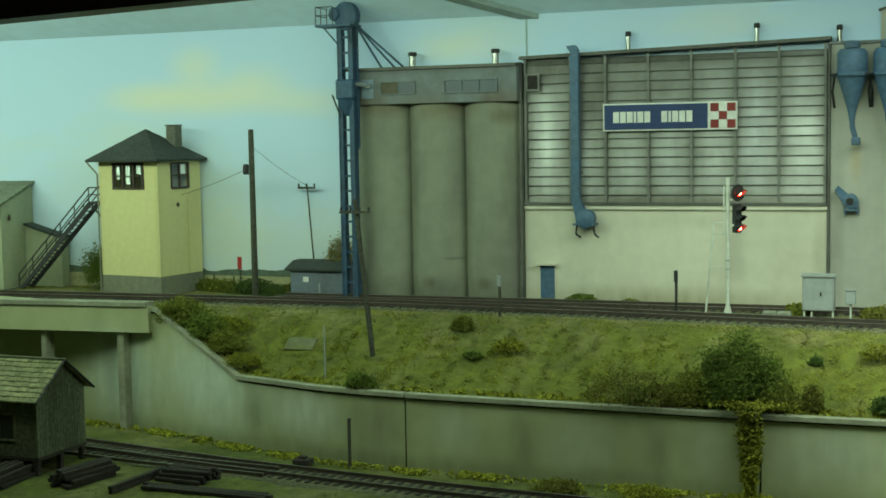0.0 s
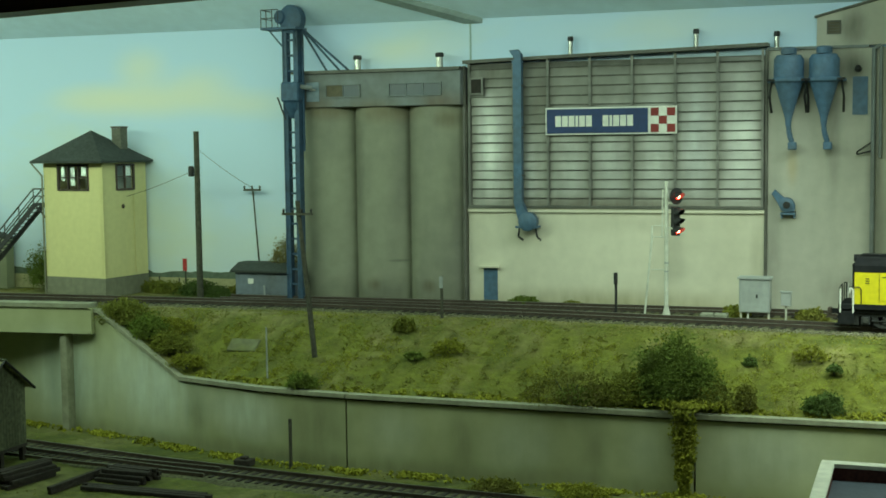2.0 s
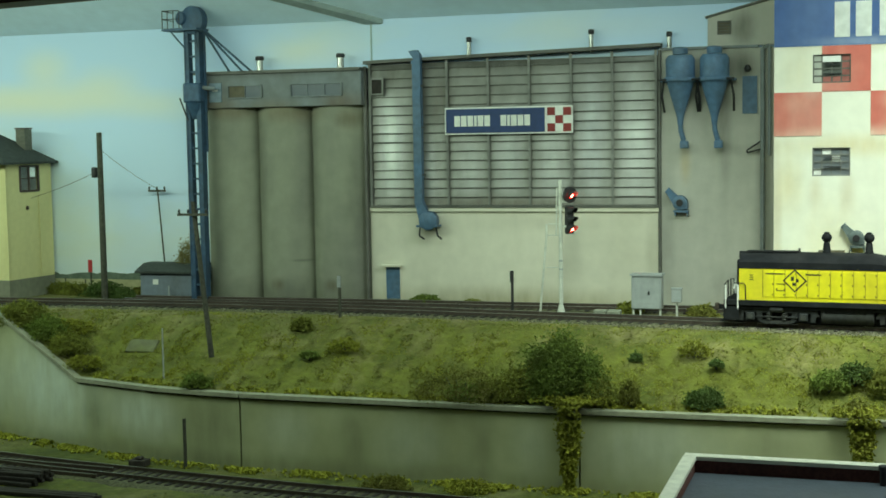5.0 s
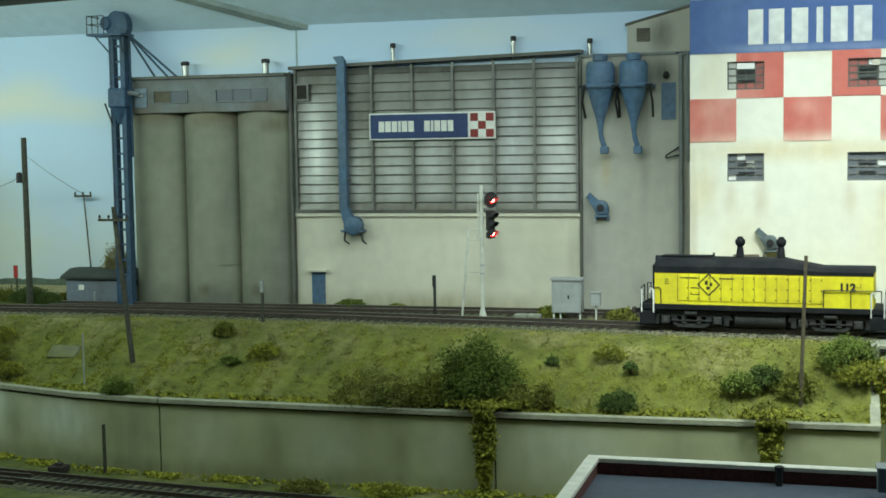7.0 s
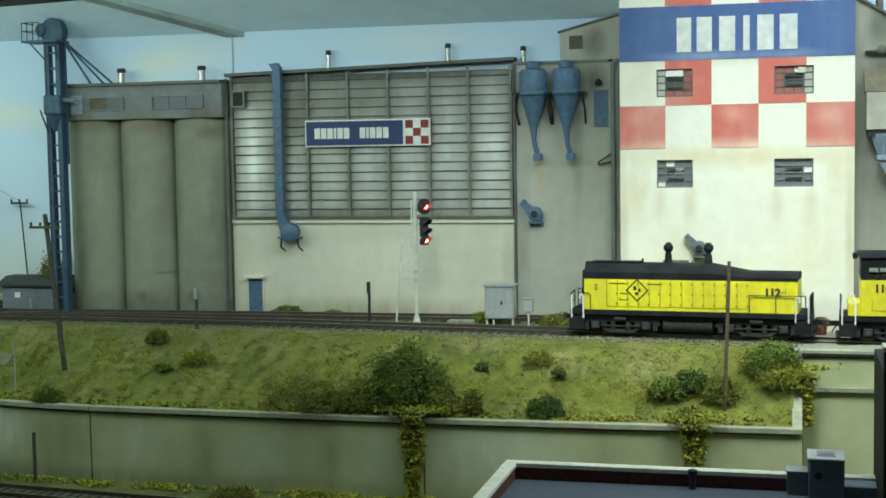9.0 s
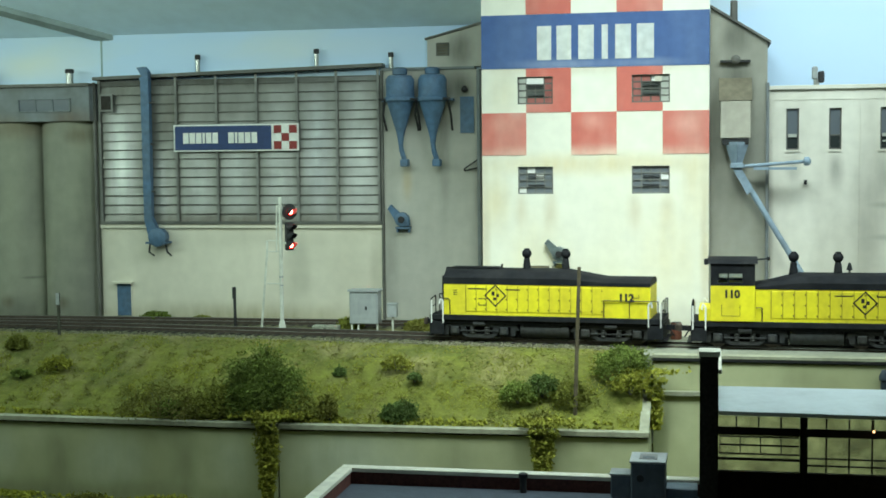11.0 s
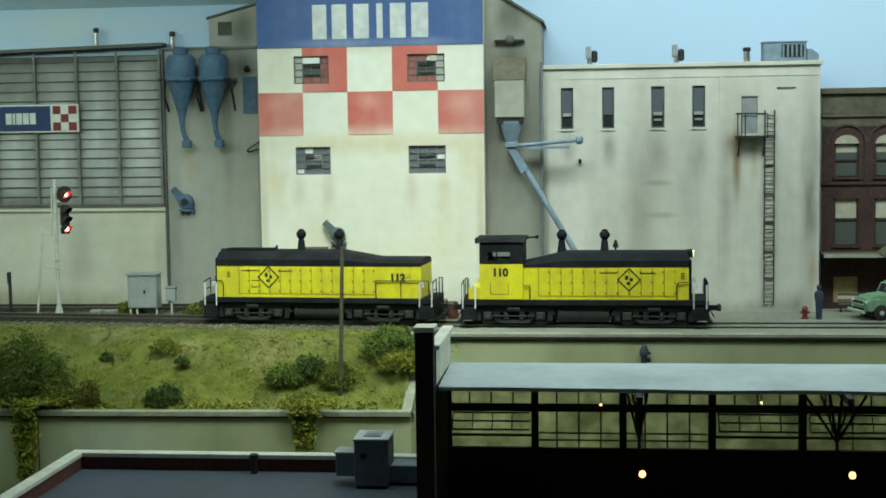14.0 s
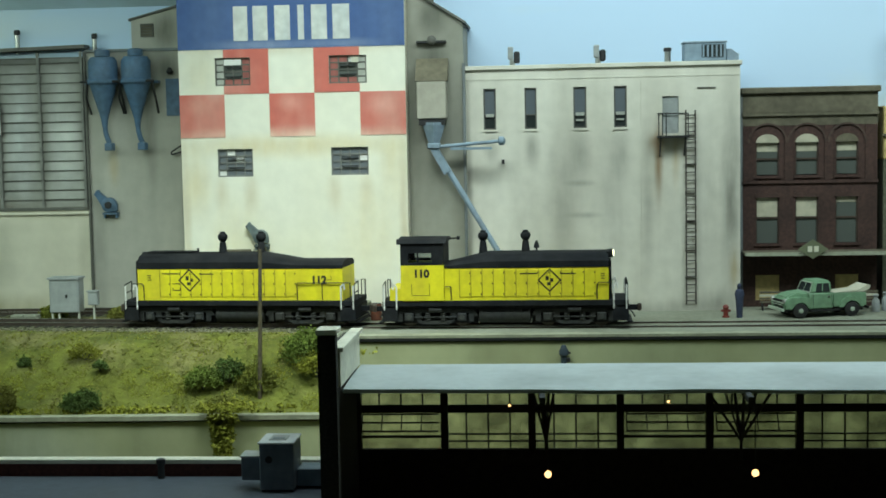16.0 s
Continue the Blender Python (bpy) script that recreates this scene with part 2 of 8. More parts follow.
# brown stains below the headhouse; darker strips down the joints and along the foot
SILO = mat("stained_silo_concrete", (0.275, 0.282, 0.215), 0.9, 1.2, 0.05, 0.28, 0.26, (0.19, 0.19, 0.16), 0.05, streak=3, stains=[
    (4.6, 11.7, 1.1, 0.8, (0.12, 0.09, 0.05), 0.8), (-3.9, 12.3, 2.2, 0.7, (0.16, 0.12, 0.07), 0.75), (0.6, 12.2, 2.6, 0.9, (0.16, 0.12, 0.07), 0.75), (-2.1, 9, 0.4, 7, SOOT_GREY, 0.25), (1.7, 8, 0.4, 7, SOOT_GREY, 0.25), (-1.7, 8, 0.5, 6, SOOT_GREY, 0.35), (2.1, 7, 0.5, 6, SOOT_GREY, 0.3), (4.9, 7, 0.8, 4, SOOT_GREY, 0.45),
    (-4.9, 5, 0.6, 6, SOOT_GREY, 0.3), (0, 0.2, 7, 1.2, SOOT_GREY, 0.5), (1.0, 2.5, 0.8, 0.12, SOOT_GREY, 0.6), (-0.65, 0.9, 0.6, 0.5, (0.1, 0.075, 0.04), 0.8), (3.2, 0.9, 0.6, 0.5, (0.1, 0.075, 0.04), 0.8)])
HEAD_GREY = mat("grey_headhouse_metal", (0.19, 0.21, 0.225), 0.7, 2, 0.08, 0.3, 0.18, (0.12, 0.12, 0.1), 0.1)
GRIME, PAINTED_SHEEN = (0.085, 0.08, 0.062), (0.5, 0.51, 0.5)
# rust along the headhouse foot, a darker band along its top edge
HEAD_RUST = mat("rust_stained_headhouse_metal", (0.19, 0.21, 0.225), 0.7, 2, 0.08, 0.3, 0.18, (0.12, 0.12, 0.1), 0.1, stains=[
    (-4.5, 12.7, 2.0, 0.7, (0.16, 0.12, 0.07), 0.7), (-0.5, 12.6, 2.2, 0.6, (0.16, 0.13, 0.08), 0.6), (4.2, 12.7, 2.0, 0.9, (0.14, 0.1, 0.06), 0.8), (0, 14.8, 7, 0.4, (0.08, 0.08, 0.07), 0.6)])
# Pale streaks paint a metal sheen down each bay, between grimy columns.
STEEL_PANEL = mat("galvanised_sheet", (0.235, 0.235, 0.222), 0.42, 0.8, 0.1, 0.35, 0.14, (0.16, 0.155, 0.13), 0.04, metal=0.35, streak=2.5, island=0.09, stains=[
    (-7.75, 9.9, 0.9, 4.0, (0.58, 0.59, 0.58), 0.8), (-5.3, 8.0, 0.7, 2.6, PAINTED_SHEEN, 0.6), (-2.6, 8.6, 0.9, 3.2, PAINTED_SHEEN, 0.45), (0.05, 9.0, 0.95, 4.0, PAINTED_SHEEN, 0.5), (2.7, 10.0, 0.95, 4.6, PAINTED_SHEEN, 0.55),
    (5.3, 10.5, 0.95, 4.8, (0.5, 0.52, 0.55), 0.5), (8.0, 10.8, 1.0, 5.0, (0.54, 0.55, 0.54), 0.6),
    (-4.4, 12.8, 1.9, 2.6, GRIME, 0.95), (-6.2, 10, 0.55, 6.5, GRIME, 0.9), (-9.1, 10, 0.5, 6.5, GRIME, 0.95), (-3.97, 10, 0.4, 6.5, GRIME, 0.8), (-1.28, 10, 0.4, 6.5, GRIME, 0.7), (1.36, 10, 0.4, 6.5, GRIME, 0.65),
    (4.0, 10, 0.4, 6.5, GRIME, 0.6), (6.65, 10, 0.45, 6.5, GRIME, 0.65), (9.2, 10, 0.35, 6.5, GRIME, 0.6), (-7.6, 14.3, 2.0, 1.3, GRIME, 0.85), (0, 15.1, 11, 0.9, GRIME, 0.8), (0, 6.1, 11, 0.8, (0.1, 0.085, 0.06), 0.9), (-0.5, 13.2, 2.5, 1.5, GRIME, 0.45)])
GIRT = mat("weathered_steel_frame", (0.125, 0.123, 0.108), 0.6, 2, 0.15, 0.5, 0.2, bump=0.03)
MILL_BLUE = mat("mill_blue_paint", (0.08, 0.145, 0.25), 0.55, 3, 0.12, 0.5, 0.14, (0.1, 0.13, 0.16), 0.08)
PALE_BLUE = mat("faded_blue_grey_paint", (0.23, 0.3, 0.38), 0.6, 3, 0.1, 0.5, 0.14, (0.16, 0.18, 0.2), 0.08)
SIGN_BLUE = mat("navy_sign_paint", (0.022, 0.045, 0.15), 0.6, 3, 0.08, 0.3, 0.08, bump=0.03)
BAND_BLUE = mat("faded_navy_wall_paint", (0.055, 0.1, 0.26), 0.75, 1.5, 0.06, 0.3, 0.1, (0.16, 0.22, 0.36), 0.03, streak=4, stains=[
    (4.5, 15.2, 3, 0.4, (0.3, 0.36, 0.48), 0.6), (9, 15.2, 2.5, 0.35, (0.3, 0.36, 0.48), 0.5)])
CHECK_RED = mat("faded_red_wall_paint", (0.5, 0.135, 0.105), 0.8, 1.5, 0.04, 0.3, 0.2, (0.6, 0.34, 0.28), 0.03, streak=3, stains=[
    (6.35, 10.05, 8, 0.7, (0.76, 0.6, 0.48), 0.85), (2.0, 12.8, 0.7, 0.7, (0.74, 0.5, 0.42), 0.5), (6.3, 12.0, 0.9, 0.6, (0.72, 0.4, 0.33), 0.5), (11.3, 11.8, 0.9, 0.7, (0.72, 0.42, 0.35), 0.5), (1, 11.9, 0.9, 0.6, (0.7, 0.38, 0.3), 0.45)])
SIGN_RED = mat("red_sign_paint", (0.24, 0.025, 0.022), 0.6, 3, 0.05, bump=0.02)
SIGN_WHITE = mat("white_sign_paint", (0.78, 0.78, 0.74), 0.6, 3, 0.05, 0.4, 0.05, bump=0.02)
LIT_BLOOM, DARK_PATCH = (0.64, 0.7, 0.6), (0.15, 0.165, 0.09)
# pale bloom, partly light painted into the left end, and dark mottling
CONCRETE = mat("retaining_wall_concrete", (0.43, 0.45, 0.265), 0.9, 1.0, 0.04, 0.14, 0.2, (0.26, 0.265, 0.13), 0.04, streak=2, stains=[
    (-33.8, -4.8, 3.0, 1.8, LIT_BLOOM, 0.9), (-41.0, -3.8, 5.2, 3.6, (0.62, 0.68, 0.58), 1.2), (-48.6, -4.2, 3.6, 3.4, (0.62, 0.7, 0.62), 1.2), (-37.6, -5.2, 1.0, 2.2, DARK_PATCH, 0.7), (-29, -5.0, 2.6, 2.2, DARK_PATCH, 0.6),
    (-24.5, -5.0, 1.8, 1.8, LIT_BLOOM, 0.35), (-20.6, -5.2, 0.8, 2.2, DARK_PATCH, 0.5), (-17.5, -5.3, 2.2, 1.8, LIT_BLOOM, 0.35), (-13.6, -5.4, 0.9, 2.2, DARK_PATCH, 0.45), (-11, -5.2, 1.3, 1.8, LIT_BLOOM, 0.35), (-5, -5.0, 4.0, 2.3, LIT_BLOOM, 0.5),
    (0.5, -5.3, 1.5, 2.2, DARK_PATCH, 0.4), (-30, -7.2, 30, 0.9, DARK_PATCH, 0.7), (-49.5, -4, 0.9, 3.5, DARK_PATCH, 0.6), (17, -1.2, 2, 0.9, DARK_PATCH, 0.35), (26, -1.2, 3, 0.9, DARK_PATCH, 0.35)])
COPING = mat("concrete_coping", (0.335, 0.34, 0.245), 0.9, 3, 0.1, 0.4, 0.15, bump=0.2)
PAVING = mat("street_concrete", (0.265, 0.275, 0.215), 0.9, 3, 0.09, 0.25, 0.2, (0.18, 0.185, 0.13), bump=0.15)
WHITE_TRIM = mat("white_coping_paint", (0.8, 0.79, 0.66), 0.7, 3, 0.06, 0.4, 0.1, bump=0.05)
ROOF_TAR = mat("dark_tar_roof", (0.085, 0.1, 0.13), 0.6, 2, 0.07, 0.3, 0.15, (0.09, 0.1, 0.11), 0.2)
ROOF_WHITE = mat("pale_gravel_roof", (0.48, 0.53, 0.55), 0.85, 3, 0.03, 0.25, 0.12, bump=0.15)
BLACK_STEEL = mat("black_steel", (0.02, 0.02, 0.022), 0.6, 3, 0.2, bump=0.05)
# near-black that paints the dark of unlit interiors and recesses
UNLIT_DARK = mat("painted_unlit_dark", (0.03, 0.026, 0.022), 0.9, 3, 0.2, bump=0.0)
BRICK_RED = mat("dark_red_brick", (0.066, 0.034, 0.028), 0.85, 5, 0.2, 0.5, 0.2, bump=0.25, bump_scale=10)
BRICK_TAN = mat("soot_tan_stone", (0.14, 0.125, 0.085), 0.85, 3, 0.12, 0.5, 0.2, bump=0.1)
YELLOW_BOARD = mat("yellow_ochre_board", (0.6, 0.47, 0.2), 0.7, 4, 0.1, 0.4, 0.1)
DARK_GLASS = glass_pane("dark_window_glass", (0.03, 0.035, 0.035), 0.12)
GREY_GLASS = glass_pane("dusty_window_glass", (0.1, 0.11, 0.1), 0.25)
PALE_BLIND = mat("pale_window_blind", (0.62, 0.6, 0.48), 0.7, 3, 0.05, 0.6, 0.1, bump=0)
CHROME = mat("polished_stack_metal", (0.5, 0.5, 0.48), 0.38, 3, 0.05, bump=0, metal=1.0)
GALV = mat("grey_galvanised_paint", (0.34, 0.36, 0.36), 0.6, 3, 0.08, 0.5, 0.12, bump=0.05)
SILVER = mat("silver_mast_paint", (0.62, 0.63, 0.56), 0.5, 3, 0.06, 0.8, 0.1, bump=0.03)
POLE_WOOD = mat("weathered_pole_wood", (0.075, 0.075, 0.055), 0.9, 5, 0.25, 0.8, 0.2, bump=0.3, streak=6)
POLE_BROWN = mat("brown_pole_wood", (0.12, 0.1, 0.06), 0.9, 5, 0.2, 0.8, 0.2, bump=0.3, streak=6)
TIE_WOOD = mat("creosoted_tie_wood", (0.036, 0.03, 0.024), 0.9, 5, 0.25, 0.8, 0.2, bump=0.3, island=0.3)
BALLAST = mat("dirty_ballast", (0.125, 0.125, 0.065), 0.95, 7, 0.3, 0.5, 0.2, bump=0.6, bump_scale=9)
RAIL = mat("rusty_rail_steel", (0.1, 0.08, 0.065), 0.5, 6, 0.2, bump=0.05, metal=0.4)
RAIL_TOP = mat("worn_rail_head", (0.45, 0.45, 0.43), 0.35, 6, 0.1, bump=0, metal=0.9)


def turf_paint(name, base, dry, deep, dry_rise=0.0):
    """Scenic turf: a base green broken up by dry earth and deep green patches, all with a coarse fleck. dry_rise: how much drier per metre of y."""
    m = bpy.data.materials.new(name)
    m.use_nodes = True
    nodes, link = m.node_tree.nodes, m.node_tree.links.new
    shader = nodes["Principled BSDF"]
    shader.inputs["Roughness"].default_value = 0.95
    coord, mapping, split = nodes.new("ShaderNodeTexCoord"), nodes.new("ShaderNodeMapping"), nodes.new("ShaderNodeSeparateXYZ")
    mapping.inputs["Scale"].default_value = (1 / K, 1 / K, 1 / K)
    link(coord.outputs["Object"], mapping.inputs["Vector"])
    link(mapping.outputs[0], split.inputs[0])

    def field(scale, detail, low, high, w=0.0):
        n, r = nodes.new("ShaderNodeTexNoise"), nodes.new("ShaderNodeMapRange")
        n.noise_dimensions = "4D"
        n.inputs["Scale"].default_value, n.inputs["Detail"].default_value, n.inputs["W"].default_value = scale, detail, w
        n.inputs["Roughness"].default_value = 0.62
        link(mapping.outputs[0], n.inputs["Vector"])
        r.inputs["From Min"].default_value, r.inputs["From Max"].default_value = low, high
        link(n.outputs["Fac"], r.inputs["Value"])
        return n, r

    def blend(fac, a, colour):
        mix = nodes.new("ShaderNodeMix")
        mix.data_type = "RGBA"
        link(fac, mix.inputs["Factor"])
        link(a, mix.inputs["A"])
        mix.inputs["B"].default_value = (*colour, 1)
        return mix.outputs["Result"]
    start = nodes.new("ShaderNodeRGB")
    start.outputs[0].default_value = (*base, 1)
    n, r = field(0.3, 5, 0.46, 0.62, 1.0)
    lift, add = nodes.new("ShaderNodeMath"), nodes.new("ShaderNodeMath")
    lift.operation, lift.inputs[1].default_value, lift.inputs[2].default_value = "MULTIPLY_ADD", dry_rise, dry_rise * 8
    link(split.outputs["Y"], lift.inputs[0])
    link(lift.outputs[0], add.inputs[0])
    link(n.outputs["Fac"], add.inputs[1])
    link(add.outputs[0], r.inputs["Value"])
    colour = blend(r.outputs[0], start.outputs[0], dry)
    _, r = field(0.42, 4, 0.46, 0.66, 4.0)
    colour = blend(r.outputs[0], colour, deep)
    fine, r = field(2.2, 7, 0.28, 0.74, 7.0)
    r.inputs["To Min"].default_value, r.inputs["To Max"].default_value = 0.6, 1.38
    tone = nodes.new("ShaderNodeVectorMath")
    tone.operation = "SCALE"
    link(colour, tone.inputs[0])
    link(r.outputs[0], tone.inputs["Scale"])
    link(tone.outputs[0], shader.inputs["Base Color"])
    bump = nodes.new("ShaderNodeBump")
    bump.inputs["Strength"].default_value, bump.inputs["Distance"].default_value = 0.6, 0.15 * K
    link(fine.outputs["Fac"], bump.inputs["Height"])
    link(bump.outputs[0], shader.inputs["Normal"])
    return m


EARTH = turf_paint("grass_covered_earth", (0.14, 0.15, 0.021), (0.205, 0.19, 0.07), (0.09, 0.105, 0.014), 0.02)
LOW_EARTH = turf_paint("mossy_yard_earth", (0.095, 0.11, 0.016), (0.15, 0.15, 0.05), (0.055, 0.068, 0.012))
GRASS = mat("olive_turf_flock", (0.158, 0.163, 0.02), 0.95, 2, 0.1, 0.25, 0.2, (0.18, 0.16, 0.05), bump=0, island=0.25)
GRASS_DRY = mat("dry_straw_flock", (0.27, 0.24, 0.095), 0.95, 2, 0.1, 0.25, 0.2, (0.2, 0.175, 0.07), bump=0, island=0.2)
GRASS_LIGHT = mat("bright_yellow_green_flock", (0.27, 0.275, 0.026), 0.95, 2, 0.1, 0.4, 0.15, (0.16, 0.175, 0.02), bump=0, island=0.3)
BUSH_DARK = mat("dark_green_foliage", (0.14, 0.19, 0.026), 0.95, 2, 0.12, 0.7, 0.15, (0.09, 0.105, 0.017), bump=0, island=0.3)
BUSH_OLIVE = mat("olive_foliage", (0.185, 0.2, 0.026), 0.95, 2, 0.12, 0.7, 0.15, (0.115, 0.12, 0.02), bump=0, island=0.3)
BUSH_DEEP = mat("deep_green_foliage", (0.085, 0.13, 0.024), 0.95, 2, 0.12, 0.7, 0.15, (0.055, 0.075, 0.014), bump=0, island=0.3)


# ---- mesh helpers (full-size metres) ----
def mesh(name, bm, material, smooth=False):
    bmesh.ops.recalc_face_normals(bm, faces=bm.faces)
    bm.transform(Matrix.Scale(K, 4))
    data = bpy.data.meshes.new(name)
    bm.to_mesh(data)
    bm.free()
    data.materials.append(material)
    if smooth:
        data.shade_smooth()
        data.set_sharp_from_angle(angle=radians(40))
    return data


def at(x, y, z, rz=0.0, rx=0.0, ry=0.0):
    return pose(K * x, K * y, K * z, rx, ry, rz)


def thing(name, x, y, z, label, category, group="", rz=0.0):
    ob = new(name)
    ob.empty_display_size = 0.01
    ob.matrix_world = at(x, y, z, rz)
    return tagged(ob, label, category, group)


def part(name, bm, material, parent, label="", smooth=False):
    ob = new(name, mesh(name, bm, material, smooth))
    ob.parent = parent
    return tagged(ob, label)


def single(name, bm, material, x, y, z, label, category, group="", kind="", rz=0.0, smooth=False):
    """A thing that is one plain mesh."""
    ob = new(name, mesh(name, bm, material, smooth))
    ob.matrix_world = at(x, y, z, rz)
    return tagged(ob, label, category, group, kind)


def box(bm, x0, x1, y0, y1, z0, z1, bevel=0.0):
    verts = [bm.verts.new((x, y, z)) for x in (x0, x1) for y in (y0, y1) for z in (z0, z1)]
    faces = [bm.faces.new([verts[i] for i in q]) for q in
             ((0, 1, 3, 2), (4, 6, 7, 5), (0, 4, 5, 1), (2, 3, 7, 6), (0, 2, 6, 4), (1, 5, 7, 3))]
    if bevel:
        edges = {e for f in faces for e in f.edges}
        bmesh.ops.recalc_face_normals(bm, faces=faces)
        bmesh.ops.bevel(bm, geom=list(edges), offset=bevel, segments=1, affect="EDGES")
    return bm


def boxes(*specs, bevel=0.0):
    bm = bmesh.new()
    for s in specs:
        box(bm, *s, bevel=bevel)
    return bm


def rod(bm, a, b, r, r2=None, n=8, caps=True):
    """A round bar from a to b."""
    a, b = Vector(a), Vector(b)
    r2 = r if r2 is None else r2
    q = (b - a).to_track_quat("Z", "Y")
    rings = []
    for c, s in ((a, r), (b, r2)):
        rings.append([bm.verts.new(c + q @ Vector((math.cos(2 * math.pi * i / n) * s, math.sin(2 * math.pi * i / n) * s, 0))) for i in range(n)])
    for i in range(n):
        bm.faces.new((rings[0][i], rings[0][(i + 1) % n], rings[1][(i + 1) % n], rings[1][i]))
    if caps:
        bm.faces.new(rings[0][::-1])
        bm.faces.new(rings[1])
    return bm


def rods(points, r, n=6, bm=None):
    """A bent bar through the points."""
    bm = bm or bmesh.new()
    for a, b in zip(points, points[1:]):
        rod(bm, a, b, r, n=n)
    return bm


def lathe(bm, profile, x=0.0, y=0.0, n=16, axis="z"):
    """A turned shape from (radius, height) pairs."""
    rings = []
    for r, h in profile:
        ring = []
        for i in range(n):
            a = 2 * math.pi * i / n
            c, s = r * math.cos(a), r * math.sin(a)
            p = {"z": (x + c, y + s, h), "y": (x + c, h, y + s), "x": (h, x + c, y + s)}[axis]
            ring.append(bm.verts.new(p))
        rings.append(ring)
    for lo, hi in zip(rings, rings[1:]):
        for i in range(n):
            bm.faces.new((lo[i], lo[(i + 1) % n], hi[(i + 1) % n], hi[i]))
    bm.faces.new(rings[0][::-1])
    bm.faces.new(rings[-1])
    return bm


def prism(bm, outline, d0, d1, axis="y"):
    """An outline pushed from d0 to d1 along an axis; the outline is in the other two axes' order."""
    def at3(p, d):
        return {"y": (p[0], d, p[1]), "x": (d, p[0], p[1]), "z": (p[0], p[1], d)}[axis]
    lo = [bm.verts.new(at3(p, d0)) for p in outline]
    hi = [bm.verts.new(at3(p, d1)) for p in outline]
    n = len(outline)
    bm.faces.new(lo[::-1])
    bm.faces.new(hi)
    for i in range(n):
        bm.faces.new((lo[i], lo[(i + 1) % n], hi[(i + 1) % n], hi[i]))
    return bm


def wall_with_holes(bm, x0, x1, z0, z1, y0, y1, holes):
    """An upright wall with rectangular openings right through it; holes are (x0, x1, z0, z1)."""
    xs = sorted({x0, x1, *[v for h in holes for v in h[:2]]})
    zs = sorted({z0, z1, *[v for h in holes for v in h[2:]]})
    solid = {}
    for i in range(len(xs) - 1):
        for j in range(len(zs) - 1):
            cx, cz = (xs[i] + xs[i + 1]) / 2, (zs[j] + zs[j + 1]) / 2
            solid[i, j] = not any(h[0] < cx < h[1] and h[2] < cz < h[3] for h in holes)
    verts = {}

    def v(i, j, y):
        if (i, j, y) not in verts:
            verts[i, j, y] = bm.verts.new((xs[i], y, zs[j]))
        return verts[i, j, y]
    for (i, j), full in solid.items():
        if not full:
            continue
        bm.faces.new((v(i, j, y0), v(i + 1, j, y0), v(i + 1, j + 1, y0), v(i, j + 1, y0)))
        bm.faces.new((v(i, j, y1), v(i, j + 1, y1), v(i + 1, j + 1, y1), v(i + 1, j, y1)))
        for di, dj, a, b in ((-1, 0, (0, 0), (0, 1)), (1, 0, (1, 0), (1, 1)), (0, -1, (0, 0), (1, 0)), (0, 1, (0, 1), (1, 1))):
            if not solid.get((i + di, j + dj)):
                bm.faces.new((v(i + a[0], j + a[1], y0), v(i + a[0], j + a[1], y1), v(i + b[0], j + b[1], y1), v(i + b[0], j + b[1], y0)))
    return bm


def structure(name, bm, material, label, x=0.0, y=0.0, z=0.0, category=""):
    ob = new(name, mesh(name, bm, material))
    ob.matrix_world = at(x, y, z)
    return tagged(ob, label, category or name.split("_")[0], kind="structure")



# ---- the setting ----
def lerp(x, *pairs):
    return float(np.interp(x, [p[0] for p in pairs], [p[1] for p in pairs]))


def track_y(x):
    """Centre line of the main track."""
    return lerp(x, (-90, -2.6), (-60, -1.2), (-45, -0.5), (-33, -0.2), (-20, -0.9), (-11, -1.75), (-2, -2.6), (8, -3.5), (18, -3.95), (28, -4.1), (70, -4.1))


def siding_y(x):
    return lerp(x, (-90, 1.4), (-40, 2.2), (-25, 2.7), (2, 3.0))


def wall_y(x):
    """Front of the retaining wall's top."""
    return lerp(x, (-64, -4.0), (-52, -6.0), (-46, -7.1), (-39, -9.3), (-32, -11.3), (-27, -11.7), (-8, -11.9), (10, -11.3))


def cap_z(x):
    return lerp(x, (-64, 0.25), (-45.6, 0.25), (-38.8, -3.2), (10, -3.2))


def slope_start(x):
    return lerp(x, (-46, -4.6), (-38, -3.8), (-30, -3.6), (-20, -3.9), (-10, -4.7), (0, -5.7), (10, -6.6))


def grass_z(x, y):
    """Height of the embankment's ground."""
    ys, yw, zc = slope_start(x), wall_y(x) + 0.35, cap_z(x) - 0.12
    if y >= ys:
        z = -0.12
    else:
        f = min(1.0, (ys - y) / max(0.3, ys - yw))
        f = f * f * (3 - 2 * f) * 0.55 + f * 0.45
        z = -0.12 + f * (zc + 0.12)
        z += 0.35 * math.sin(math.pi * f) * noise.noise((x * 0.3, y * 0.3, 0)) + 0.12 * noise.noise((x * 1.3, y * 1.3, 5)) * min(1, f * 6)
    return z


def low_z(x, y):
    return -7.35 + 0.12 * noise.noise((x * 0.4, y * 0.4, 9)) + 0.05 * noise.noise((x * 1.7, y * 1.7, 3))


def sheet(xs, rows, height):
    """A ground sheet; rows(x) gives the y values at x."""
    bm = bmesh.new()
    grid = [[bm.verts.new((x, y, height(x, y))) for y in rows(x)] for x in xs]
    for a, b in zip(grid, grid[1:]):
        for i in range(len(a) - 1):
            bm.faces.new((a[i], b[i], b[i + 1], a[i + 1]))
    return bm


def upper_rows(x):
    ys, yw = slope_start(x), wall_y(x) + 0.3
    return list(np.linspace(5.58, ys, 14)) + list(np.linspace(ys, yw, 18))[1:]


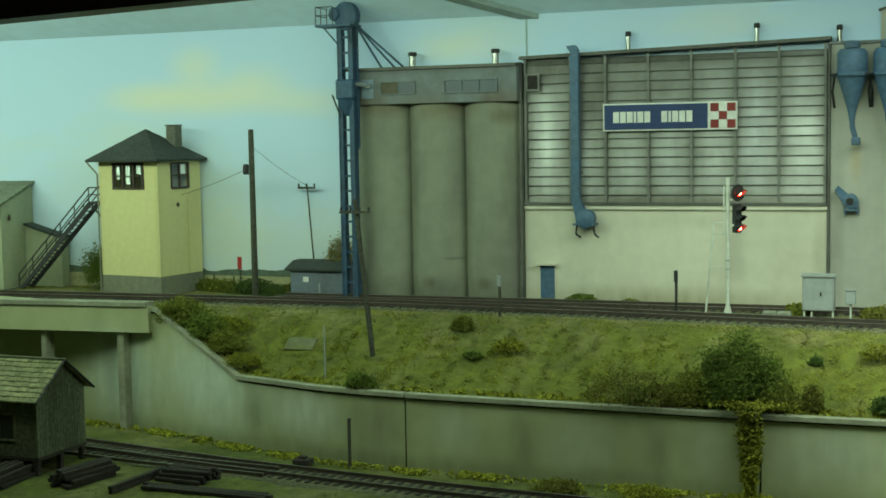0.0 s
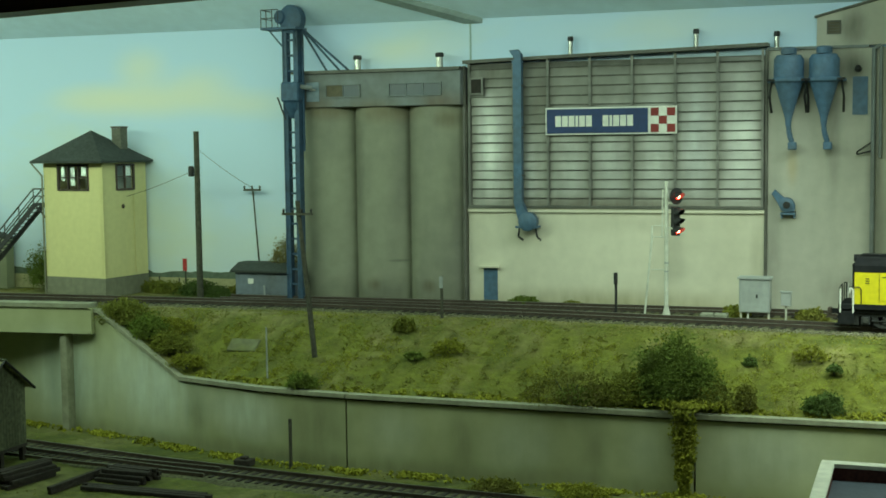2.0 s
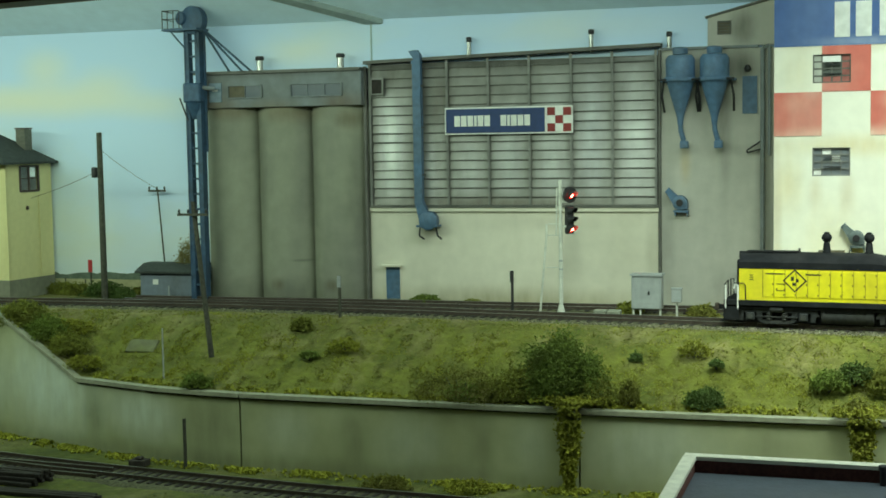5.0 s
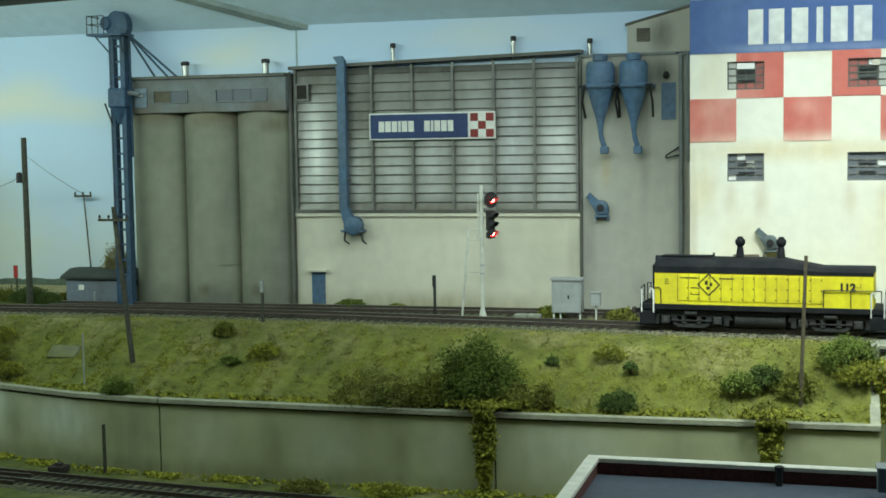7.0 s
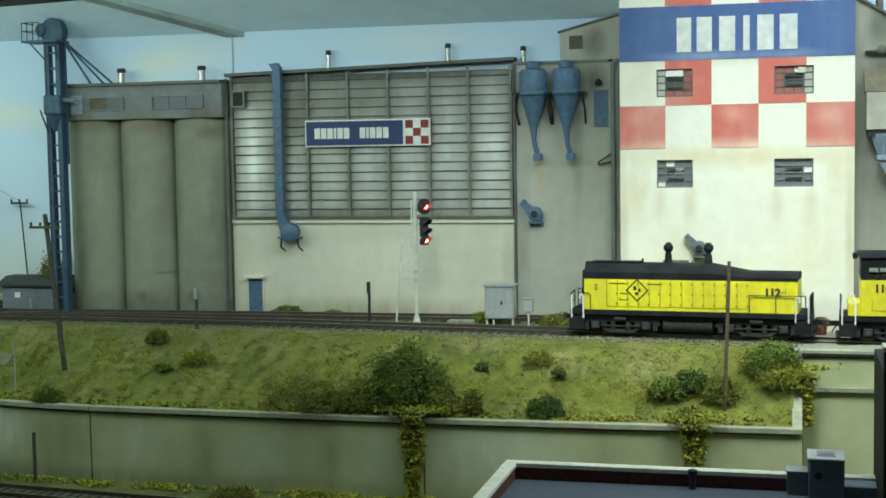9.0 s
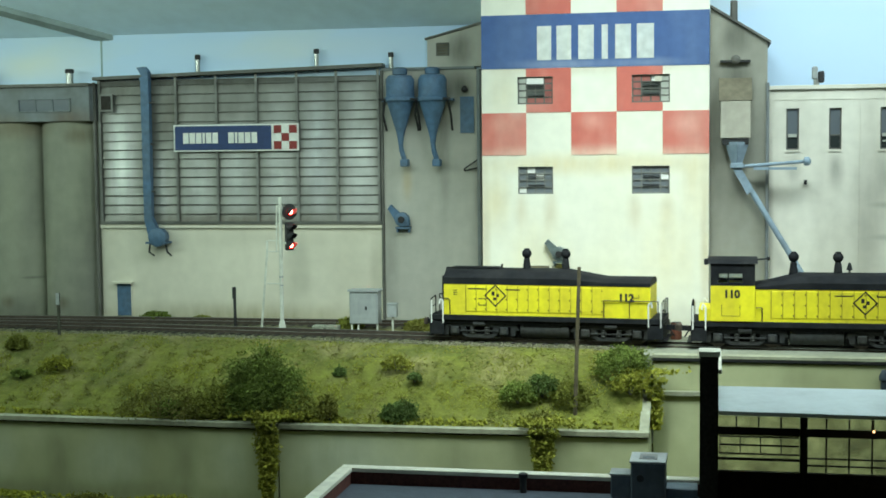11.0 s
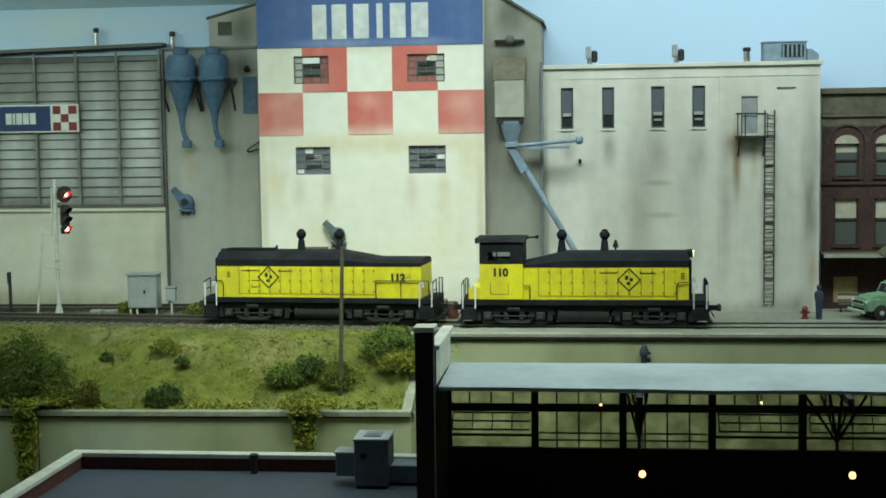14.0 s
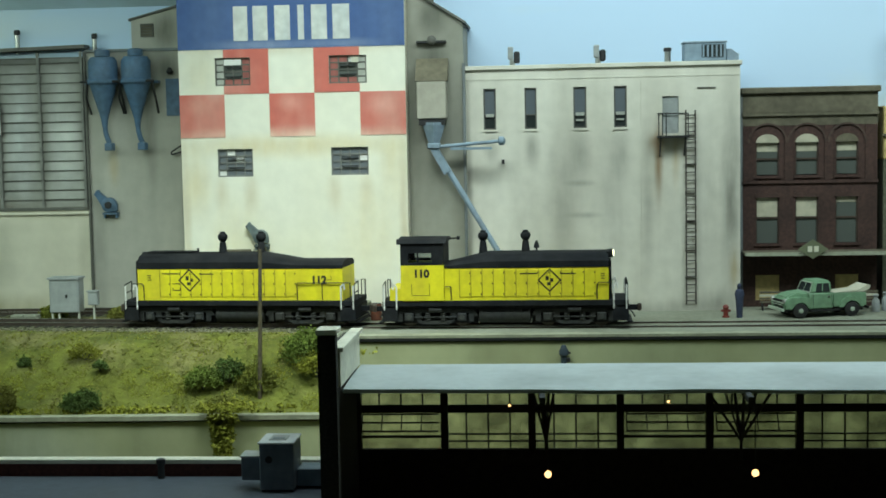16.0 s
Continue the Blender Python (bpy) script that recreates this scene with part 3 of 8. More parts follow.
structure("ground_embankment", sheet(np.arange(-64, 10.01, 0.7), upper_rows, grass_z), EARTH, "olive green turf embankment falling from the tracks", category="ground")
structure("ground_yard", sheet(np.arange(-110, 72, 1.3), lambda x: np.arange(-62, 6, 1.3), low_z), LOW_EARTH, "mossy brown-green yard ground below the wall", category="ground")
structure("pavement", boxes((9.4, 72, -7.4, 5.55, -0.6, -0.06), (-1.0, 9.4, -2.6, 0.6, -0.5, -0.05)), PAVING, "pale concrete street paving around the street track")

# backdrop, sloping sky board above it, timber beam and fascia
structure("backdrop", boxes((-110, 4, 5.6, 6.2, -8, 18.05), (4, 72, 5.6, 6.2, -8, 34)), SKY, "painted sky-blue backdrop board with faint yellowish clouds")
CEIL_SLOPE, FASCIA_Y = 0.5, -29.7


def sky_board(x0, x1, y0, y1, drop0, drop1):
    bm = bmesh.new()
    prism(bm, [(y0, 18.05 + CEIL_SLOPE * (5.6 - y0) - drop0), (y1, 18.05 + CEIL_SLOPE * (5.6 - y1) - drop0),
               (y1, 18.05 + CEIL_SLOPE * (5.6 - y1) + drop1), (y0, 18.05 + CEIL_SLOPE * (5.6 - y0) + drop1)], x0, x1, "x")
    return bm


structure("ceiling", sky_board(-110, 4, FASCIA_Y, 6.2, 0.0, 0.5), CEILING_BLUE, "pale blue painted board over the scene")


def batten():
    """A square timber running up the sloping sky board."""
    bm = bmesh.new()
    rows = []
    for x, y in ((-24.9, 5.55), (-41.0, -3.9)):
        z = 18.05 + CEIL_SLOPE * (5.6 - y)
        rows.append([bm.verts.new((x + d, y, z + h)) for d, h in ((-1.25, -0.02), (0.0, -0.02), (0.0, -0.34), (-1.25, -0.34))])
    for i in range(4):
        j = (i + 1) % 4
        bm.faces.new((rows[0][i], rows[0][j], rows[1][j], rows[1][i]))
    bm.faces.new(rows[0])
    bm.faces.new(rows[1][::-1])
    return bm


structure("beam", batten(), mat("grey_painted_batten", (0.3, 0.36, 0.36), 0.8, 2, 0.1), "grey painted timber batten under the sky board")
structure("fascia", prism(bmesh.new(), [(-110, 13.2), (3.9, 16.85), (3.9, 40), (-110, 40)], -31.4, -29.8, "y"), WOOD_RED, "dark red stained timber fascia board")
structure("trim", boxes((-25.78, -25.68, 5.56, 5.62, 0, 18)), mat("backdrop_joint", (0.36, 0.46, 0.46), 0.9, 2, 0.05), "thin joint strip in the backdrop")

# the room round the layout
def room():
    x0, x1, y0, y1, z0, z1 = -125, 90, -150, 8, -95, 60
    paint = mat("room_wall_paint", (0.55, 0.55, 0.5), 0.9, 0.1, 0.05)
    structure("floor", boxes((x0, x1, y0, y1, z0 - 3, z0)), mat("room_floor", (0.2, 0.18, 0.15), 0.7, 0.1, 0.1), "plain grey-brown room floor")
    structure("ceiling_room", boxes((x0, x1, y0, y1, z1, z1 + 3)), mat("room_ceiling_paint", (0.75, 0.75, 0.72), 0.9, 0.1, 0.03), "plain white room ceiling")
    structure("wall_north", boxes((x0, x1, y1, y1 + 3, z0, z1)), paint, "plain room wall behind the backdrop")
    structure("wall_south", boxes((x0, x1, y0 - 3, y0, z0, z1)), paint, "plain room wall behind the aisle")
    structure("wall_west", boxes((x0 - 3, x0, y0, y1, z0, z1)), paint, "plain room wall at the layout's end")
    structure("wall_east", boxes((x1, x1 + 3, y0, y1, z0, z1)), paint, "plain room wall at the layout's end")
    structure("benchwork", boxes((-110, 72, -63, 6.2, -12, -8.2)), WOOD_RED, "timber benchwork under the layout", category="bench")


room()


# retaining wall with its coping, joint by joint
def wall_run(xs, foot=-7.6, drop=0.34, back=0.0):
    """A stretch of the wall between the first and last x, as one mesh."""
    bm = bmesh.new()
    for a, b in zip(xs, xs[1:]):
        ya, yb = wall_y(a) + back, wall_y(b) + back
        lo = [(a, ya), (b, yb), (b, yb + 0.7), (a, ya + 0.7)]
        vs = [bm.verts.new((x, y, foot)) for x, y in lo]
        ws = [bm.verts.new((x, y, cap_z(x) - drop)) for x, y in lo]
        for i in range(4):
            j = (i + 1) % 4
            bm.faces.new((vs[i], vs[j], ws[j], ws[i]))
        bm.faces.new(ws)
        bm.faces.new(vs[::-1])
    return bm


def cap_run(xs, up=0.0, down=0.22, front=0.16, back=0.42):
    bm = bmesh.new()
    for a, b in zip(xs, xs[1:]):
        vs = []
        for z in (-down, up):
            vs += [bm.verts.new((x, wall_y(x) + o, cap_z(x) + z)) for x, o in ((a, -front), (b, -front), (b, back), (a, back))]
        for q in ((0, 1, 5, 4), (1, 2, 6, 5), (2, 3, 7, 6), (3, 0, 4, 7), (4, 5, 6, 7), (3, 2, 1, 0)):
            bm.faces.new([vs[i] for i in q])
    return bm


def retaining_wall():
    runs = [[-64, -58, -52, -46.1], [-46.1, -45.6, -43, -41, -39, -38.8, -36, -33, -30, -27.3], [-27.2, -22, -15, -8.6], [-8.5, 0, 9.9]]
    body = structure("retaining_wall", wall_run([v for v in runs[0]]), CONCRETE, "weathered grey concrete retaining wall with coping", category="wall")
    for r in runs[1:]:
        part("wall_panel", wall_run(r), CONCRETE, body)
    for r in runs[1:]:
        part("coping", cap_run(r), COPING, body)
        # near-black strip set back under the coping draws its shadow line
        part("coping_shadow", wall_run(r, -3.9 if r[0] > -39 else -7.5, 0.221, 0.3), UNLIT_DARK, body, "dark recessed strip drawing the coping's shadow line")
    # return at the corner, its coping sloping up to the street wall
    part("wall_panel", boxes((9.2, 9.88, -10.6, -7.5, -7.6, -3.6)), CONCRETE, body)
    part("coping", prism(bmesh.new(), [(-11.25, -3.55), (-8.0, -2.2), (-8.0, -1.8), (-11.0, -3.17), (-11.25, -3.19)], 9.44, 9.9, "x"), COPING, body)
    part("upstand", prism(bmesh.new(), [(-10.9, -3.5), (-8.0, -3.5), (-8.0, -2.21), (-10.9, -3.42)], 9.32, 9.86, "x"), CONCRETE, body)
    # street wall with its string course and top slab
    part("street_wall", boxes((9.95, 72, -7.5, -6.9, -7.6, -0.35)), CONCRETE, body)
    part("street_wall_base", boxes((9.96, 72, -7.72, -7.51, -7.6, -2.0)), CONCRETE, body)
    part("string_course", boxes((9.97, 72, -7.9, -7.51, -1.99, -1.8)), COPING, body)
    part("street_coping", boxes((9.9, 72, -7.64, -6.95, -0.12, 0.02)), COPING, body, "pale concrete edge slab")
    # black strip running just below the street coping
    part("under_coping_strip", boxes((9.92, 72, -7.62, -7.51, -0.26, -0.125)), BLACK_STEEL, body)
    # overbridge girder and piers at the left end
    bm = bmesh.new()
    for (xa, ya), (xb, yb) in (((-64, -9.0), (-46, -7.5)),):
        vs = [bm.verts.new((x, y + o, z)) for z in (-1.25, 0.35) for x, y, o in ((xa, ya, 0), (xb, yb, 0), (xb, yb, 0.7), (xa, ya, 0.7))]
        for q in ((0, 1, 5, 4), (1, 2, 6, 5), (2, 3, 7, 6), (3, 0, 4, 7), (4, 5, 6, 7), (3, 2, 1, 0)):
            bm.faces.new([vs[i] for i in q])
    cap = bmesh.new()
    vs = [cap.verts.new((x, y + o, z)) for z in (0.36, 0.62) for x, y, o in ((-64, -9.12, 0), (-46.1, -7.62, 0), (-46.1, -7.62, 1.0), (-64, -9.12, 1.0))]
    for q in ((0, 1, 5, 4), (1, 2, 6, 5), (2, 3, 7, 6), (3, 0, 4, 7), (4, 5, 6, 7), (3, 2, 1, 0)):
        cap.faces.new([vs[i] for i in q])
    part("deck", prism(bmesh.new(), [(-64, -8.25), (-46.3, -6.75), (-52, -5.7), (-64, -3.7)], -0.5, 0.3, "z"), CONCRETE, body)
    part("girder_coping", cap, COPING, body)
    part("girder", bm, CONCRETE, body, "concrete edge girder of the overbridge")
    for x, w in ((-48.1, 0.23), (-53.6, 0.17)):
        y = lerp(x, (-64, -8.0), (-46, -6.9))
        part("pier", boxes((x - w, x + w, y - 0.45, y + 0.4, -7.6, -1.27)), COPING, body, "square concrete pier")


retaining_wall()

# ---- the feed mill ----
def window_unit(parent, x0, x1, z0, z1, y, cols, rows, frame_mat, pane_mat, odd=(), odd_mat=None, bar=0.06, deep=0.12, label=""):
    """A window set into a wall's face: a frame with its bars, and each pane."""
    bm = bmesh.new()
    box(bm, x0 - bar, x0 + bar, y - 0.05, y + deep, z0, z1)
    box(bm, x1 - bar, x1 + bar, y - 0.05, y + deep, z0, z1)
    box(bm, x0 + bar, x1 - bar, y - 0.05, y + deep, z0 - bar, z0 + bar)
    box(bm, x0 + bar, x1 - bar, y - 0.05, y + deep, z1 - bar, z1 + bar)
    w, h = (x1 - x0) / cols, (z1 - z0) / rows
    win = part("window", bm, frame_mat, parent, label)
    for i in range(1, cols):
        part("mullion", boxes((x0 + i * w - bar * 0.45, x0 + i * w + bar * 0.45, y - 0.02, y + deep * 0.8, z0 + bar, z1 - bar)), frame_mat, win)
    for j in range(1, rows):
        part("transom", boxes((x0 + bar, x1 - bar, y - 0.016, y + deep * 0.79, z0 + j * h - bar * 0.45, z0 + j * h + bar * 0.45)), frame_mat, win)
    for i in range(cols):
        for j in range(rows):
            m = odd_mat if (i, j) in odd else pane_mat
            part("pane", boxes((x0 + i * w, x0 + (i + 1) * w, y + deep * 0.4, y + deep * 0.55, z0 + j * h, z0 + (j + 1) * h)), m, win,
                 "pale replaced pane" if (i, j) in odd else "")
    return win


def stack_vent(x, y, z, h, r, label="polished metal roof stack with a dark rain cap"):
    t = thing("roof_stack", x, y, z, label, "vent", "roof stacks of the mill")
    part("pipe", lathe(bmesh.new(), [(r, -0.3), (r, h * 0.75)], n=12), CHROME, t, smooth=True)
    part("rain_cap", lathe(bmesh.new(), [(r * 1.05, h * 0.72), (r * 1.28, h * 0.75), (r * 1.28, h * 0.94), (r * 1.05, h)], n=12), BLACK_STEEL, t, smooth=True)
    return t


HEAD_GLASS = glass_pane("blue_black_window_glass", (0.06, 0.075, 0.1), 0.3)


def silo_block():
    t = thing("grain_silo_block", -31.5, 4.6, 0, "three stained grey concrete silos under a grey sheet-metal headhouse", "silo")
    x0, x1 = -5.75, 5.6
    x0 = -6.0
    edges = (x0, -2.15, 1.68, x1)
    for a, b in zip(edges, edges[1:]):
        cx, w = (a + b) / 2, b - a
        bm = bmesh.new()
        arc = [(cx + w / 2 * 0.985 * math.sin(a), 0.75 - 1.15 * math.cos(a)) for a in np.linspace(-math.pi / 2, math.pi / 2, 25)]
        prism(bm, arc, -0.15, 12.55, "z")
        part("silo", bm, SILO, t, smooth=True)
    part("back_wall", boxes((x0, x1, 0.6, 0.95, -0.15, 12.55)), SILO, t)
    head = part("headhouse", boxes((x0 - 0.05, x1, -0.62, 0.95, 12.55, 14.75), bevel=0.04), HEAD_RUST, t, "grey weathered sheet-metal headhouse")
    part("roof_edge", boxes((x0 - 0.2, x1 - 0.02, -0.8, 0.95, 14.76, 14.95)), GIRT, t)
    for a, b, n, odd in ((-3.7, -1.3, 2, ((0, 0),)), (0.75, 4.3, 3, ())):
        win = window_unit(t, a, b, 13.2, 14.0, -0.68, n, 1, HEAD_GREY, HEAD_GLASS, odd, BRICK_TAN, bar=0.035, deep=0.1)
    part("hatch", boxes((-5.1, -4.2, -0.7, -0.63, 12.95, 14.2)), PALE_BLUE, t, "blue painted hatch door")
    part("notice", boxes((-4.85, -4.45, -0.735, -0.705, 13.65, 13.78)), SIGN_WHITE, t)
    return t


silo_block()
stack_vent(-33.2, 4.6, 14.9, 1.0, 0.22)
stack_vent(-27.5, 4.6, 14.9, 1.0, 0.22)


COLUMN_STEEL = mat("grey_steel_column", (0.2, 0.2, 0.185), 0.6, 2, 0.15, 0.5, 0.15, bump=0.03)


def mill_shed():
    t = thing("mill_shed", -16.45, 4.9, 0, "long mill shed with galvanised panels over a cream concrete base", "building")
    x0, x1 = -9.3, 9.35
    part("base_wall", boxes((x0, x1, 0, 0.65, -0.15, 5.7)), CREAM_WALL, t, "cream concrete base wall with dirt along the foot")
    part("ledge", boxes((x0, x1, -0.18, 0.64, 5.71, 5.95)), CREAM_WALL, t)
    part("roof_edge", prism(bmesh.new(), [(x0 - 0.2, 15.15), (x1 + 0.15, 15.62), (x1 + 0.15, 15.82), (x0 - 0.2, 15.35)], -0.35, 0.66, "y"), GIRT, t)
    part("backing", boxes((x0 + 0.01, x1 - 0.01, 0.2, 0.6, 5.96, 15.13)), GIRT, t)
    cols = [-9.15, -6.2, -3.97, -1.28, 1.36, 4.0, 6.55, 9.2]
    top = 15.2
    laps = [6.1] + [6.68 + 0.583 * k for k in range(15)] + [15.1]
    rng = random.Random(4)
    for a, b in zip(cols, cols[1:]):
        # courses of sheet, each lapping over the next one below
        for z0, z1 in zip(laps, laps[1:]):
            o = rng.uniform(-0.012, 0.012)
            outline = [(-0.075 + o, z0 - 0.05), (-0.06 + o, z0 - 0.055), (0.05, z1 - 0.06), (0.19, z1 - 0.06), (0.19, z0 - 0.05)]
            bm = prism(bmesh.new(), outline, a + 0.02, b - 0.02, "x")
            bm.transform(Matrix.Rotation(radians(rng.uniform(-0.15, 0.15)), 4, "Y"))
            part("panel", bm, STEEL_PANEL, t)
            # thin dark strip draws the line of shade below each lap
            part("lap_shadow", boxes((a + 0.03, b - 0.03, -0.05, 0.04, z0 - 0.105, z0 - 0.06)), GIRT, t)
    for x in cols:
        part("column", boxes((x - 0.08, x + 0.08, -0.17, -0.115, 5.96, top + 0.25 * (x + 9) / 18)), COLUMN_STEEL, t)
    part("sill_beam", boxes((x0, x1, -0.26, -0.02, 5.96, 6.14)), GIRT, t)
    door = part("door", boxes((-8.3, -7.35, -0.06, 0.0, 0.05, 2.1)), MILL_BLUE, t, "blue steel door")
    part("canopy", boxes((-8.5, -7.2, -0.4, 0.0, 2.15, 2.27)), CREAM_WALL, t)
    part("jamb", boxes((-8.38, -8.3, -0.07, 0.0, -0.1, 2.14)), CREAM_WALL, t)
    part("jamb", boxes((-7.35, -7.27, -0.07, 0.0, -0.1, 2.14)), CREAM_WALL, t)
    louvre = part("louvre", boxes((-9.05, -8.15, -0.33, -0.24, 13.15, 14.25)), COLUMN_STEEL, t, "framed grey louvre")
    part("louvre_face", boxes((-8.93, -8.27, -0.35, -0.335, 13.27, 14.13)), UNLIT_DARK, louvre)
    part("downpipe", rods([(9.42, -0.12, -0.1), (9.42, -0.12, 15.4)], 0.1), GIRT, t, smooth=True)
    part("downpipe", rods([(-9.42, -0.3, -0.1), (-9.42, -0.3, 15.0)], 0.12), GIRT, t, smooth=True)
    return t


mill_shed()
for x, z in ((-19.05, 15.55), (-11.25, 15.72), (-6.5, 15.4)):
    stack_vent(x, 5.2, z, 1.1, 0.14)


def checker(parent, x0, z0, size, n, y, thick, first, red, white):
    for i in range(n):
        for j in range(n):
            m = red if (i + j + first) % 2 == 0 else white
            part("check", boxes((x0 + i * size, x0 + (i + 1) * size, y - thick, y, z0 + j * size, z0 + (j + 1) * size)), m, parent)


def roof_sign():
    t = thing("mill_sign", -20.5, 4.55, 10.55, "navy blue name board with white bars and a red checked square", "sign")
    part("frame", boxes((0, 8.2, -0.02, 0.12, 0, 1.68)), SIGN_WHITE, t, "thin white border")
    part("board", boxes((0.09, 6.45, -0.06, -0.022, 0.09, 1.59)), SIGN_BLUE, t)
    x = 0.65
    for k in range(11):
        w = 0.16 if k in (3, 7) else 0.36
        part("letter_bar", boxes((x, x + w, -0.09, -0.062, 0.5, 1.17)), SIGN_WHITE, t)
        x += w + 0.07 + (0.62 if k == 5 else 0)
    checker(t, 6.62, 0.1, 0.495, 3, -0.022, 0.04, 0, SIGN_RED, SIGN_WHITE)
    return t


roof_sign()


GALV_DARK = mat("weathered_grey_green_iron", (0.13, 0.16, 0.16), 0.6, 3, 0.15, 0.5, 0.2, bump=0.1)


def blower(x, y, z, name_mat, s=1.0, label="blue centrifugal blower on a wall bracket"):
    """A snail-shell fan with its inlet, throat and bracket."""
    t = thing("blower", x, y, z, label, "blower", "wall blowers of the mill")
    part("casing", lathe(bmesh.new(), [(0.3 * s, -0.62 * s), (0.52 * s, -0.55 * s), (0.55 * s, -0.1 * s), (0.5 * s, 0.0)], n=18, axis="y"), name_mat, t, smooth=True)
    part("inlet", lathe(bmesh.new(), [(0.24 * s, -0.72 * s), (0.27 * s, -0.6 * s)], n=14, axis="y"), BLACK_STEEL, t, smooth=True)
    bm = bmesh.new()
    prism(bm, [(-0.5 * s, -0.1 * s), (-0.15 * s, 0.5 * s), (-0.75 * s, 1.0 * s), (-0.98 * s, 0.72 * s)], -0.5 * s, -0.08 * s, "y")
    part("throat", bm, name_mat, t)
    part("outlet_flange", prism(bmesh.new(), [(-0.72 * s, 1.02 * s), (-0.82 * s, 1.1 * s), (-1.08 * s, 0.78 * s), (-0.99 * s, 0.7 * s)], -0.55 * s, -0.04 * s, "y"), name_mat, t)
    part("bracket", boxes((-0.45 * s, 0.62 * s, -0.6 * s, 0.0, -0.7 * s, -0.55 * s), (-0.4 * s, -0.3 * s, -0.5 * s, 0.0, -0.95 * s, -0.71 * s), (0.48 * s, 0.58 * s, -0.5 * s, 0.0, -0.95 * s, -0.71 * s)), name_mat, t)
    part("motor", boxes((0.1 * s, 0.58 * s, -0.55 * s, -0.05 * s, -0.5 * s, 0.1 * s), bevel=0.06), name_mat, t)
    return t


def spout_duct():
    t = thing("spout_duct", -22.3, 4.9, 0, "tall blue duct down the shed front to a blower", "duct")
    part("duct", prism(bmesh.new(), [(-0.3, 15.2), (0.25, 15.5), (0.33, 15.3), (0.32, 6.4), (0.75, 5.5), (0.1, 5.15), (-0.18, 6.3), (-0.2, 15.0)], -0.75, -0.3, "y"), MILL_BLUE, t)
    part("elbow", prism(bmesh.new(), [(-0.42, 15.85), (0.1, 15.9), (0.32, 15.6), (0.32, 15.25), (-0.05, 15.25), (-0.2, 15.5)], -0.78, -0.28, "y"), MILL_BLUE, t)
    part("casing", lathe(bmesh.new(), [(0.45, -1.0), (0.6, -0.9), (0.6, -0.35), (0.5, -0.2)], x=0.72, y=5.15, n=16, axis="y"), MILL_BLUE, t, smooth=True)
    for x in (0.15, 1.15):
        part("bracket_leg", rods([(x, -0.6, 4.9), (x + (0.12 if x > 0.5 else -0.1), -0.6, 4.2), (x + (0.3 if x > 0.5 else 0.15), -0.35, 3.95)], 0.06), BLACK_STEEL, t)
    part("shelf", boxes((-0.05, 1.35, -0.95, -0.02, 4.75, 4.87)), MILL_BLUE, t)
    for z in (8, 11, 13.6):
        part("strap", boxes((-0.32, 0.42, -0.6, -0.2, z, z + 0.1)), GIRT, t)
    return t


spout_duct()


def mill_wall_right():
    t = thing("mill_annex", -3.6, 4.9, 0, "plain grey stucco annex with a gabled penthouse", "building")
    part("wall", boxes((-3.42, 3.6, 0.02, 0.66, -0.15, 15.35)), GREY_WALL, t, "stained grey stucco wall")
    part("parapet", boxes((-3.42, 2.35, -0.1, 0.64, 15.36, 15.52)), HEAD_GREY, t)
    part("penthouse", prism(bmesh.new(), [(-0.62, 15.53), (3.6, 15.53), (3.6, 18.3), (3.0, 18.1), (-0.62, 17.2)], 0.28, 0.66, "y"), GREY_WALL, t)
    part("penthouse_roof", prism(bmesh.new(), [(-0.75, 17.18), (3.62, 18.3), (3.62, 18.42), (-0.75, 17.3)], 0.15, 0.67, "y"), GIRT, t)
    louvre = part("louvre", boxes((-0.05, 0.75, 0.2, 0.27, 16.2, 17.0)), GIRT, t)
    for k in range(4):
        part("slat", boxes((0.02, 0.68, 0.16, 0.199, 16.28 + 0.17 * k, 16.38 + 0.17 * k)), BRICK_TAN, louvre)
    part("blue_panel", boxes((1.45, 2.3, -0.06, 0.01, 11.5, 13.7)), MILL_BLUE, t, "blue painted steel hatch")
    part("wall_lamp", lathe(bmesh.new(), [(0.1, 13.95), (0.22, 14.1), (0.1, 14.35)], x=1.75, y=-0.15, n=10), BLACK_STEEL, t)
    part("downpipe", rods([(2.62, -0.15, 0.0), (2.62, -0.15, 15.3), (3.0, -0.1, 15.45)], 0.13), HEAD_GREY, t, smooth=True)
    part("downpipe", rods([(3.02, -0.12, 9.0), (3.02, -0.12, 15.4)], 0.1), HEAD_GREY, t, smooth=True)
    part("wall_bracket", rods([(2.55, -0.1, 9.9), (1.75, -0.4, 9.35), (1.75, -0.35, 9.2), (2.55, -0.1, 9.4)], 0.05), BLACK_STEEL, t)
    notice = part("notice", boxes((1.55, 2.2, -0.05, 0.01, 1.5, 2.35)), SIGN_WHITE, t, "small white square notice")
    part("notice_mark", boxes((1.7, 2.05, -0.065, -0.051, 1.75, 2.15)), GALV, notice)
    return t


mill_wall_right()
blower(-5.8, 4.9, 6.25, MILL_BLUE, 0.82)


